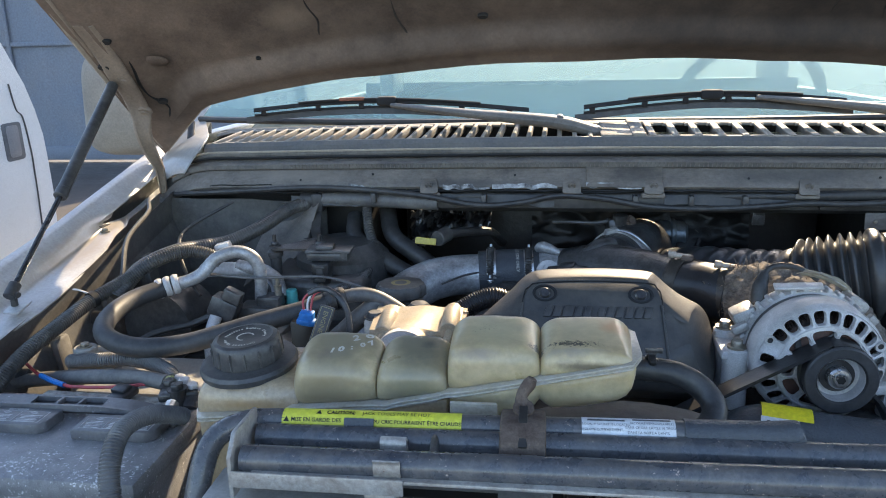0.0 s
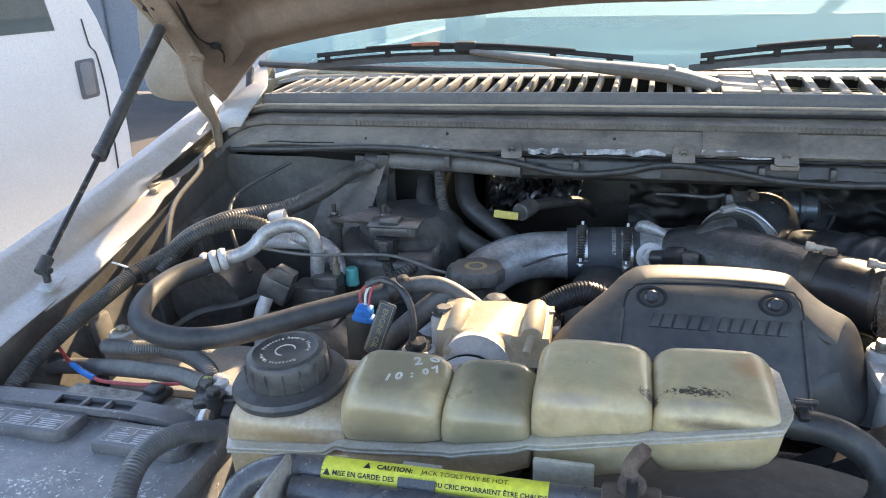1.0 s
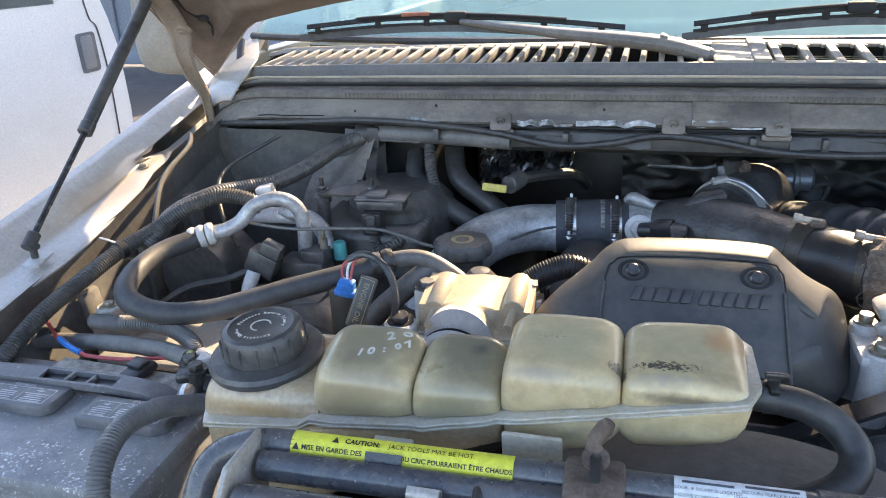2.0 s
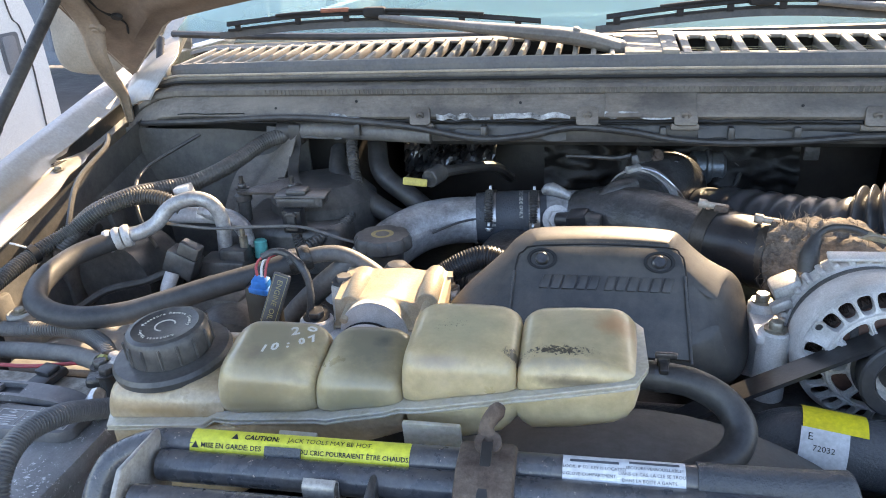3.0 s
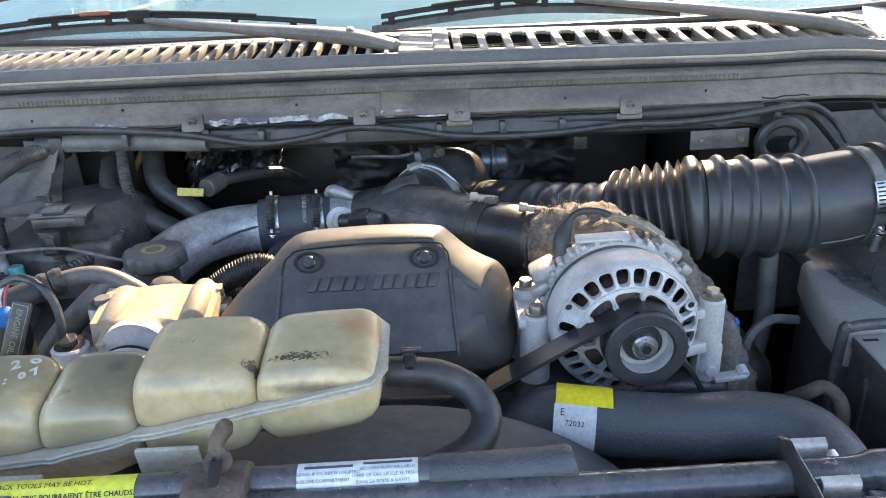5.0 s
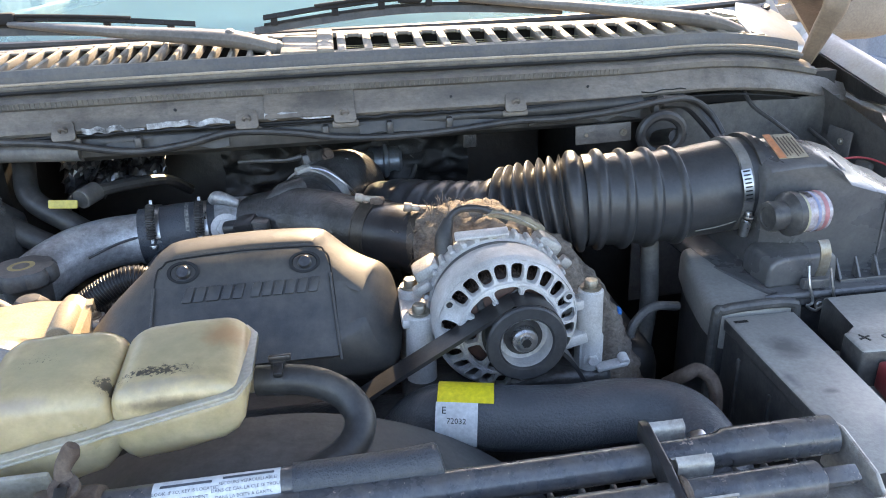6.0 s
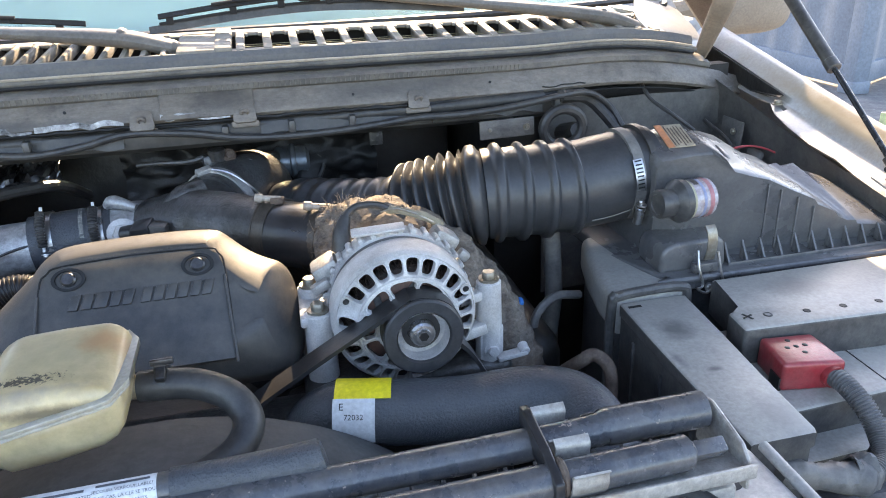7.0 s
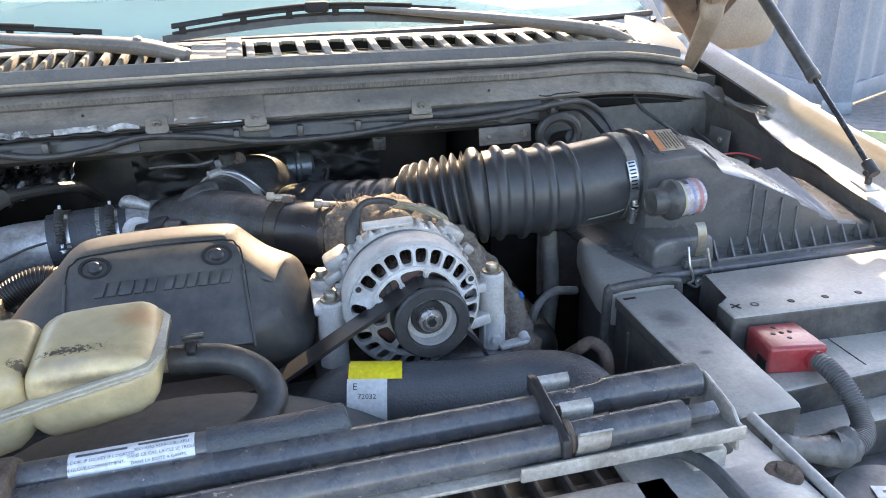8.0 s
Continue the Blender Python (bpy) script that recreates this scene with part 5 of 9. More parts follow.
tilt = Matrix.Translation(cz) @ pose(0, 0, 0, 4, -3, 0)
part("filler_collar", lathe([(0.0, -0.012), (0.046, -0.012), (0.0545, -0.007), (0.0555, -0.001), (0.053, 0.003), (0.042, 0.004), (0.0, 0.004)], tilt, 48), PLASTIC, tank, "black rubber collar")
capo = part("filler_cap", lathe([(0.0375, 0.003), (0.0392, 0.006), (0.0382, 0.026), (0.0355, 0.0295), (0.031, 0.0305), (0.0293, 0.0295), (0, 0.0295)], tilt, 48), PLASTIC, tank, "black ribbed screw cap")
for k in range(15):
    a = 2 * math.pi * k / 15
    part("grip_rib", box(0.0034, 0.0026, 0.021, tilt @ pose(0.0388 * math.cos(a), 0.0388 * math.sin(a), 0.0155, 0, 0, math.degrees(a)), 0.0012, 1), PLASTIC, capo)


def arc_text(text, radius, mid, size, flip=1):
    n = len(text)
    for k, ch in enumerate(text):
        if ch == " ":
            continue
        a = mid - flip * (k - (n - 1) / 2) * size * 0.66 / radius
        m = tilt @ Matrix.Translation((radius * math.cos(a), radius * math.sin(a), 0.0299)) @ pose(0, 0, 0, 0, 0, math.degrees(a) - 90 * flip)
        lettering(ch, size, m, PEN, capo, "letter", 0.0002)


arc_text("Contents Under", 0.0225, math.radians(-100), 0.0050)
arc_text("Pressure", 0.0225, math.radians(150), 0.0050)
arc_text("Remove Slowly", 0.0225, math.radians(55), 0.0050)
part("arrow_mark", lathe([(0.010, 0.0297), (0.010, 0.0300), (0.0085, 0.0300), (0.0085, 0.0297)], tilt, 24, (0.3, 4.8)), PEN, capo)


def on_top(x, y, dx=0.0):
    return V(-0.350 + x + dx, 0.762 + y * 0.96, 1.2365 + 0.20 * y + 0.0012)


for txt, ox, oy, sz, tw in (("2", 0.000, 0.012, 0.015, 20), ("0", 0.015, 0.016, 0.013, 70), ("1", -0.021, -0.013, 0.012, -5), ("0", -0.012, -0.010, 0.013, 0), (":", -0.001, -0.006, 0.012, 10), ("0", 0.010, -0.001, 0.011, 20), ("7", 0.019, 0.003, 0.012, 40)):
    c, s_ = math.cos(math.radians(tw)), math.sin(math.radians(tw))
    lettering(txt, sz, None, PEN, tank, "pen_mark", heavy=0.0006, bend=lambda x, y, ox=ox, oy=oy, c=c, s_=s_: on_top(ox + c * x - s_ * y, oy + s_ * x + c * y, 0.006))
# hose from the reservoir
ret = thing("coolant_hose", "black rubber return hose looping from the coolant tank", "hose", (0.0, 0.75, 1.15))
part("hose", tube([(-0.045, 0.782, 1.212), (-0.020, 0.779, 1.212), (0.003, 0.775, 1.209), (0.026, 0.768, 1.197), (0.036, 0.752, 1.182), (0.022, 0.732, 1.168), (-0.020, 0.712, 1.160), (-0.075, 0.70, 1.150), (-0.16, 0.70, 1.13)], 0.0128, 16, 8), RUBBER, ret)
clampm = join(box(0.008, 0.016, 0.006, pose(-0.026, 0.772, 1.2275, 20), 0.002), tube([(-0.031, 0.782, 1.212), (-0.022, 0.781, 1.2125)], 0.0142, 18, 3), box(0.010, 0.003, 0.010, pose(-0.026, 0.776, 1.230), 0.001), box(0.018, 0.004, 0.005, pose(-0.024, 0.776, 1.235), 0.001))
part("spring_clamp", clampm, BOLT_DARK, ret, "dark steel spring clamp")
part("spigot", cyl((-0.052, 0.783, 1.212), (-0.034, 0.782, 1.212), 0.010), TANK_NECK, ret)

# engine, as far as it shows between the parts
eng = thing("engine_block", "oily black engine block below the covers", "engine", (0, 1.1, 0.62))
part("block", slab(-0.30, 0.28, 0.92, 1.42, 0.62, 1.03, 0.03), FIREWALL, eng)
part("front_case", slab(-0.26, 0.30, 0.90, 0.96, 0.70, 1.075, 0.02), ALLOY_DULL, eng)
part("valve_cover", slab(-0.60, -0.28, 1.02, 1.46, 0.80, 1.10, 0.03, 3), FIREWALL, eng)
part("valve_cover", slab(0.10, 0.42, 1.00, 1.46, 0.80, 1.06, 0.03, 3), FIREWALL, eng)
part("manifold", tube([(-0.20, 1.02, 1.08), (-0.20, 1.20, 1.11), (-0.17, 1.34, 1.10)], 0.05, 14, 6), ALLOY_DULL, eng)
part("manifold", tube([(0.06, 1.02, 1.08), (0.06, 1.20, 1.10), (0.03, 1.34, 1.10)], 0.05, 14, 6), ALLOY_DULL, eng)
part("turbo_housing", lathe([(0, -0.06), (0.08, -0.05), (0.095, 0.0), (0.08, 0.05), (0, 0.06)], pose(-0.02, 1.47, 1.07, 90, 0, 0), 28), ALLOY_DULL, eng)

# engine cover
FO = V(-0.076, 0.99, 1.2255)
fm = basis(FO, (1, 0, 0), (0, math.cos(radians(47)), math.sin(radians(47))))
outline = [(-0.262, 0.928), (-0.262, 0.940), (-0.250, 0.952), (-0.236, 0.961), (-0.221, 0.970), (-0.200, 0.981), (-0.182, 0.993), (-0.165, 1.005), (-0.148, 1.011), (-0.11, 1.0135), (-0.05, 1.0145), (0.003, 1.0125),
           (0.020, 1.007), (0.033, 0.999), (0.046, 0.992), (0.060, 0.987), (0.076, 0.982), (0.086, 0.973), (0.091, 0.955), (0.090, 0.932), (0.080, 0.917), (0.061, 0.910), (0.022, 0.908), (-0.133, 0.909), (-0.23, 0.912), (-0.255, 0.918)]
poly = [(x - FO.x, (y + 0.0135 * min(1.0, max(0.0, (y - 0.925) / 0.055)) - 0.99) / math.cos(radians(47))) for x, y in outline]
fine = spline([V(x, y, 0) for x, y in poly + poly[:1]], 4)[:-1]
poly = [(p.x, p.y) for p in fine]
lid = thing("engine_cover", "dark grey moulded plastic engine cover with raised band lettering", "engine cover", (-0.08, 0.97, 1.10))
def rim(x):
    return 0.027 + 0.40 * max(0.0, x - 0.0925, -0.0985 - x)


def inset_ring(d, z, deg=None):
    n, out = len(poly), []
    for i in range(n):
        a, b, c = V(*poly[i - 1], 0), V(*poly[i], 0), V(*poly[(i + 1) % n], 0)
        t = ((b - a).normalized() + (c - b).normalized()).normalized()
        if deg is not None:
            r = rim(b.x) * 1.1
            d, z = r * deg[0], min(r, 0.033) * deg[1] - 0.004
        q = b + V(t.y, -t.x, 0) * d
        dx = max(0.0, q.x - 0.0925, -0.0985 - q.x)
        out.append(fm @ V(q.x, q.y, z - 2.6 * dx ** 2))
    return out


shell = [inset_ring(0, -0.070), inset_ring(0, -0.052)] + [inset_ring(0, 0, a) for a in ((0, -1.25), (0.012, -1.10), (0.05, -0.98), (0.11, -0.85), (0.19, -0.72), (0.29, -0.58), (0.40, -0.45), (0.52, -0.33), (0.64, -0.225), (0.76, -0.13), (0.87, -0.06), (0.95, -0.02), (1.0, 0.0))]
part("shell", loft(shell), COVER, lid, sharp=50)
inset = [(-0.172, 0.918), (-0.166, 0.984), (-0.158, 0.996), (-0.144, 1.0005), (-0.075, 1.0030), (-0.001, 1.0020), (0.012, 0.997), (0.0175, 0.984), (0.021, 0.918)]
pin = [(x - FO.x, (y - 0.99) / math.cos(radians(47))) for x, y in inset]
part("raised_panel", prism(pin[::-1], 0.006, fm @ Matrix.Translation((0, 0, -0.0031)), 0.0006, 2, True), COVER, lid)
# Black line drawn on the cover for the shade in the panel's groove.
part("panel_groove", tube([fm @ V(x, y + 0.0006, -0.0036) for x, y in pin], 0.0011, 6, 5), INK, lid, "dark moulded groove round the panel")
for a, b in (((-0.167, 0.98), (-0.172, 0.916)), ((0.0165, 0.98), (0.0215, 0.915))):
    pts = [fm @ V(x - FO.x, (y - 0.99) / math.cos(radians(47)), -0.002) for x, y in (a, b)]
    part("bead", tube(pts, 0.0016, 8, 4), COVER, lid)
for x in (-0.137, -0.010):
    c = fm @ V(x - FO.x, 0.0005, -0.0030)
    rot = fm.to_3x3().to_4x4()
    part("bolt_recess", lathe([(0.0145, 0.0002), (0.0145, 0.0014), (0.0115, 0.0014), (0.010, -0.004), (0, -0.004)], Matrix.Translation(c) @ rot @ Matrix.Diagonal((1.15, 0.85, 1, 1)), 24), INK, lid)
    part("bolt", join(lathe([(0, -0.003), (0.0078, -0.003), (0.0078, 0.002), (0.006, 0.004), (0, 0.004)], Matrix.Translation(c) @ rot, 18)), BOLT_DARK, lid, "dark steel flange bolt")
# band of slanted relief blocks where the maker's lettering stands
x = -0.139
for k, wd in enumerate((1.0, 1.05, 1.35, 1.0, 1.0, 0, 1.0, 1.0, 1.0, 1.05, 1.0, 1.0)):
    if not wd:
        x += 0.006
        continue
    w, h, sl = 0.0098 * wd, 0.0165, 0.005
    blk = [(0, 0), (w, 0), (w + sl, h), (sl, h)]
    part("relief_block", prism(blk, 0.004, fm @ Matrix.Translation((x - FO.x, -0.034, -0.0006)), 0.0012, 2), COVER, lid)
    x += w + 0.0022

# alternator
alt = thing("alternator", "chalky cast aluminium alternator with copper windings showing through slots", "alternator", (0.20, 0.95, 1.06))
AC = V(0.2030, 0.0, 1.1685)


def ay(r):
    """How far back the domed front casting lies at radius r."""
    return 0.9045 + 5.2 * max(0.0, r - 0.028) ** 2 + 0.10 * max(0.0, r - 0.045) + 9.0 * max(0.0, r - 0.071) ** 2 * 10


am = Matrix.Translation(AC) @ Matrix(((1, 0, 0, 0), (0, 0, 1, 0), (0, 1, 0, 0), (0, 0, 0, 1)))   # local z runs back along y


def pierced(n, turn, r0, r1, s0, s1, half, closed=(), deep=0.007, power=0.62):
    """A ring of the casting with n rounded slots cut through it; closed: sectors left solid."""
    bm = bmesh.new()
    m = 7
    side = [(-1 + 2 * i / m, -1) for i in range(m)] + [(1, -1 + 2 * i / m) for i in range(m)] + [(1 - 2 * i / m, 1) for i in range(m)] + [(-1, 1 - 2 * i / m) for i in range(m)]
    rc, hr = (s0 + s1) / 2, (s1 - s0) / 2

    def at(a, r, d):
        return bm.verts.new((AC.x + r * math.cos(a), ay(r) + d, AC.z + r * math.sin(a)))
    for k in range(n):
        mid = turn + 2 * math.pi * k / n
        outer = [at(mid + u * math.pi / n, r0 + (r1 - r0) * (v + 1) / 2, 0.0) for u, v in side]
        if k in closed:
            c = at(mid, rc, -0.0005)
            for i in range(len(outer)):
                bm.faces.new((outer[i], outer[(i + 1) % len(outer)], c))
            continue
        loops = [outer]
        for grow, d in ((1.17, -0.0002), (1.12, -0.0013), (1.03, -0.0011), (0.99, 0.0006), (0.97, deep)):
            ring = []
            for u, v in side:
                phi = math.atan2(v, u)
                cu_, sv = math.cos(phi), math.sin(phi)
                w = half * grow * math.copysign(abs(cu_) ** power, cu_)
                r = rc + (hr + half * (grow - 1)) * math.copysign(abs(sv) ** power, sv)
                ring.append(at(mid + w / rc, r, d))
            loops.append(ring)
        for a, b in zip(loops, loops[1:]):
            for i in range(len(a)):
                j = (i + 1) % len(a)
                bm.faces.new((a[i], a[j], b[j], b[i]))
    bmesh.ops.remove_doubles(bm, verts=bm.verts, dist=2e-5)
    bmesh.ops.recalc_face_normals(bm, faces=bm.faces)
    return bm


part("winding_core", join(lathe([(0.0, 0.924), (0.030, 0.924), (0.050, 0.930), (0.064, 0.940), (0.070, 0.956), (0.070, 1.0), (0, 1.0)], am, 40)), COPPER, alt, "dark copper windings")
coil = mesh_of("coil", join(*[box(0.0017, 0.020, 0.0017, pose((j - 1) * 0.0024, 0.001 * (j % 2), 0.0012 * (j % 2), 12 * (j - 1), 0, 5 * (j - 1)), 0.0006, 1) for j in range(3)]), COPPER)
for k in range(56):
    a = 2 * math.pi * k / 56
    o = part("coil", coil, None, alt)
    o.matrix_basis = Matrix.Translation((AC.x + 0.0615 * math.cos(a), 0.932, AC.z + 0.0615 * math.sin(a))) @ pose(0, 0, 0, 0, -math.degrees(a) + 90, 0) @ pose(0, 0, 0, 30 if k % 2 else 14, 0, 18 if k % 2 else -14)
rot = lathe([(0.0, 0.916), (0.036, 0.916), (0.050, 0.921), (0.0525, 0.926), (0, 0.926)], am, 30)
part("rotor", rot, mat("rusty_rotor", (0.15, 0.075, 0.055), 0.6, alt=(0.07, 0.04, 0.033), scale=60), alt, "rust-brown rotor")
for k in range(6):
    a = 2 * math.pi * (k + 0.3) / 6
    part("fan_blade", box(0.016, 0.003, 0.008, Matrix.Translation((AC.x + 0.040 * math.cos(a), 0.9145, AC.z + 0.040 * math.sin(a))) @ pose(0, 0, 0, 0, -math.degrees(a) + 35, 0), 0.001, 1), ALLOY_DULL, alt)
part("hub_ring", lathe([(0.020, 0.902), (0.0300, 0.9025), (0.0305, ay(0.0305)), (0.0305, 0.912), (0.020, 0.912), (0.020, 0.902)], am, 40), ALLOY_CHALK, alt)
part("inner_grille", pierced(9, 0.26, 0.0305, 0.0530, 0.0350, 0.0500, 0.0128, (), 0.006, 0.5), ALLOY_CHALK, alt, "inner ring of windows between spokes", sharp=50)
part("outer_grille", pierced(24, math.pi / 24, 0.0530, 0.0762, 0.0556, 0.0722, 0.0066, (10, 21)), ALLOY_CHALK, alt, "cast grille of rounded cooling slots", sharp=50)
part("middle_ring", lathe([(0.0510, ay(0.051) - 0.0004), (0.0518, ay(0.0518) - 0.0022), (0.0540, ay(0.054) - 0.0024), (0.0550, ay(0.055) - 0.0004)], am, 72), ALLOY_CHALK, alt)
part("outer_ring", lathe([(0.0762, ay(0.0762)), (0.0772, ay(0.0770)), (0.0780, ay(0.0772) + 0.002), (0.0784, 0.944), (0.0786, 0.948), (0.0786, 0.956), (0.0775, 0.958), (0.0765, 0.958), (0.076, 0.950), (0.0762, ay(0.0762) + 0.004)], am, 64), ALLOY_CHALK, alt)
part("rim_ridge", lathe([(0.0744, ay(0.0744) - 0.0002), (0.0750, ay(0.0750) - 0.0016), (0.0760, ay(0.0760) - 0.0016), (0.0768, ay(0.0768) - 0.0002)], am, 64, (0.05, 3.0)), ALLOY_CHALK, alt)
part("stator_band", lathe([(0.0755, 0.955), (0.0755, 0.974), (0.073, 0.978), (0.073, 0.950)], am, 48), ALLOY_DULL, alt)
part("rear_casting", lathe([(0.0785, 0.970), (0.0795, 0.974), (0.0795, 0.990), (0.075, 1.006), (0.048, 1.020), (0, 1.020), (0, 0.970), (0.0785, 0.970)], am, 48), ALLOY_CHALK, alt)
for k in range(34):
    a = 2 * math.pi * k / 34
    part("fin", box(0.007, 0.020, 0.0065, Matrix.Translation((AC.x + 0.0802 * math.cos(a), 0.980, AC.z + 0.0802 * math.sin(a))) @ pose(0, 0, 0, 0, -math.degrees(a), 0), 0.0015, 1), ALLOY_CHALK, alt)
for a in (4.5,):
    c, s = math.cos(a), math.sin(a)
    part("ear", join(cyl((AC.x + 0.082 * c, 0.932, AC.z + 0.082 * s), (AC.x + 0.082 * c, 1.006, AC.z + 0.082 * s), 0.009), bolt((AC.x + 0.082 * c, 0.932, AC.z + 0.082 * s), (0, -1, 0), 0.005, 0.005)), ALLOY, alt)
for a in (2.66, 0.42):
    c, s = math.cos(a), math.sin(a)
    hole = part("through_bolt", lathe([(0.0036, 0.0), (0.0036, 0.0018), (0.0062, 0.0022), (0.0068, 0.0)], Matrix.Translation((AC.x + 0.0705 * c, ay(0.0705) - 0.001, AC.z + 0.0705 * s)) @ pose(0, 0, 0, 90), 16), ALLOY_CHALK, alt)
    part("bolt_recess", cyl((AC.x + 0.0705 * c, ay(0.0705) - 0.0018, AC.z + 0.0705 * s), (AC.x + 0.0705 * c, ay(0.0705) + 0.003, AC.z + 0.0705 * s), 0.0042, seg=14), BOLT_DARK, hole)
pm = Matrix.Translation((0.2130 - AC.x, 0, 1.1675 - AC.z)) @ am
pul = part("pulley", lathe([(0.0272, 0.8975), (0.0272, 0.880), (0.0292, 0.8762), (0.0400, 0.8762), (0.0418, 0.8782), (0.0418, 0.882), (0.0385, 0.8835), (0.0385, 0.9005), (0.0415, 0.902), (0.0415, 0.905), (0.030, 0.906), (0.015, 0.906), (0.015, 0.8985), (0.0272, 0.8985)], pm, 56), PULLEY, alt, "black pulley rim")
part("dish", lathe([(0.0270, 0.8785), (0.0264, 0.8955), (0.016, 0.897), (0.0, 0.897)], pm, 40), ALLOY_CHALK, pul, "pale grey inner dish")
part("hub_nut", lathe([(0.0, 0.8790), (0.0078, 0.8790), (0.0082, 0.8812), (0.0112, 0.8818), (0.0132, 0.884), (0.0135, 0.8955), (0.0, 0.8955)], pm, 32), STEEL, pul, "bright steel hub")
part("hub_recess", lathe([(0.0, 0.8783), (0.0052, 0.8783), (0.0052, 0.8797)], pm, 6), INK, pul)
# Dark ring set into the dish for the shadow round the hub.
part("hub_shadow_ring", lathe([(0.0138, 0.892), (0.0200, 0.892), (0.0200, 0.8965), (0.0138, 0.8965)], pm, 28), RUBBER, pul)
# terminal cover and cable at the back
part("terminal_guard", box(0.058, 0.014, 0.004, pose(0.186, 0.972, 1.2530, 14, -4, -6), 0.0015), ALLOY_CHALK, alt)
part("rear_lug", join(box(0.032, 0.034, 0.020, pose(0.128, 0.995, 1.207, 0, -28, 0), 0.006), box(0.022, 0.012, 0.012, pose(0.120, 0.974, 1.194, 0, -28, 0), 0.003)), ALLOY, alt)
part("rear_lug", join(box(0.032, 0.030, 0.018, pose(0.266, 1.000, 1.224, 0, 35, 0), 0.006), box(0.014, 0.012, 0.012, pose(0.284, 0.985, 1.205, 0, 45, 0), 0.003)), ALLOY, alt)
part("cable", tube([(0.150, 1.005, 1.232), (0.154, 1.012, 1.252), (0.168, 1.020, 1.264), (0.192, 1.022, 1.264), (0.214, 1.016, 1.256), (0.224, 1.010, 1.250)], 0.0042, 10, 8), RUBBER, alt)
part("boot_cap", tube([(0.150, 1.000, 1.222), (0.150, 1.006, 1.240), (0.157, 1.014, 1.257)], [0.012, 0.010, 0.006], 12, 6), RUBBER, alt)
part("cable_sleeve", tube([(0.205, 1.020, 1.258), (0.228, 1.006, 1.256), (0.250, 1.006, 1.246), (0.266, 1.02, 1.232)], 0.005, 10, 8, rough=0.0012), mat("dried_tape", (0.32, 0.28, 0.2), 0.9, bump=0.6), alt)
for k in range(4):
    f = k / 3
    part("frayed_wire", tube([(0.196 + 0.01 * k, 1.012, 1.258 + 0.002 * (k % 2)), (0.212 + 0.008 * k, 1.002, 1.264 - 0.003 * k), (0.236 + 0.006 * k, 0.998, 1.256 - 0.004 * k)], 0.0009, 5, 5), ZINC, alt)

alt.location += V(-0.005, 0, -0.006)

mount = thing("alternator_bracket", "cast alloy alternator bracket with bolted posts", "bracket", (0.20, 0.96, 0.95))
part("base", slab(0.085, 0.322, 0.925, 1.02, 1.050, 1.088, 0.010, 3), ALLOY_DULL, mount)
part("foot", slab(0.06, 0.33, 0.93, 1.0, 0.70, 1.06, 0.02), ALLOY_DULL, mount)
for x, y, r, z0, z1 in ((0.108, 0.955, 0.0155, 1.07, 1.168), (0.297, 0.945, 0.0140, 1.075, 1.183), (0.104, 1.005, 0.0145, 1.07, 1.176)):
    part("post", cyl((x, y, z0), (x, y, z1), r * 1.12, r, 24, 0.002), ALLOY_CHALK, mount)
    part("bolt", bolt((x, y, z1), (0, 0, 1), 0.0078, 0.0105), ZINC, mount, "zinc hexagon bolt")
part("left_web", prism([(0.088, 0.945), (0.122, 0.945), (0.126, 1.018), (0.090, 1.018)], 0.012, Matrix.Translation((0, 0, 1.166)), 0.003), ALLOY_CHALK, mount)
part("arm", box(0.034, 0.022, 0.014, pose(0.132, 0.955, 1.150, 0, 12, 0), 0.003), ALLOY_CHALK, mount)
part("arm", box(0.034, 0.020, 0.012, pose(0.276, 0.945, 1.166, 0, -10, 0), 0.003), ALLOY_CHALK, mount)
part("arm", box(0.040, 0.020, 0.014, pose(0.272, 0.940, 1.125, 0, -14, 0), 0.003), ALLOY_CHALK, mount)
part("right_plate", slab(0.283, 0.312, 0.934, 0.956, 1.082, 1.13, 0.004), ALLOY_CHALK, mount)
part("foot_lug", join(box(0.036, 0.014, 0.006, pose(0.320, 0.93, 1.092, 0, -8, 0), 0.002), cyl((0.334, 0.924, 1.096), (0.334, 0.936, 1.099), 0.006)), ALLOY_CHALK, mount)
part("bolt", bolt((0.298, 0.933, 1.100), (0, -1, 0), 0.007, 0.006), ALLOY_CHALK, mount)
part("bolt", bolt((0.112, 0.924, 1.068), (0, -1, 0), 0.008, 0.006), ALLOY_DULL, mount)

# drive belt
belt = thing("drive_belt", "black ribbed serpentine belt running over the alternator pulley", "belt", (0.1, 0.89, 1.0))
pc, pr = V(0.2080, 0, 1.1615), 0.0402
pts = [V(-0.055, 0.893, 1.045), V(0.0, 0.893, 1.082), V(0.057, 0.893, 1.120)]
for k in range(13):
    a = radians(122 - k * 12.0)
    pts.append(V(pc.x + pr * math.cos(a), 0.893, pc.z + pr * math.sin(a)))
pts += [V(0.262, 0.893, 1.125), V(0.290, 0.893, 1.07), V(0.315, 0.893, 1.01)]
part("strap", ribbon([p + V(0, 0.004, 0) for p in pts], 0.0290, 0.0042, (0, 1, 0), 4), INK_PLASTIC, belt)
for k in range(6):
    part("groove", ribbon([p + V(0, 0.004 + (k - 2.5) * 0.0045, 0) - V(0, 0, 0.0026) for p in pts[:3]], 0.002, 0.0016, (0, 1, 0), 4), RUBBER, belt)

# upper radiator hose
rh = thing("radiator_hose", "new black rubber upper radiator hose with a yellow sticker", "hose", (0.2, 0.84, 1.07))
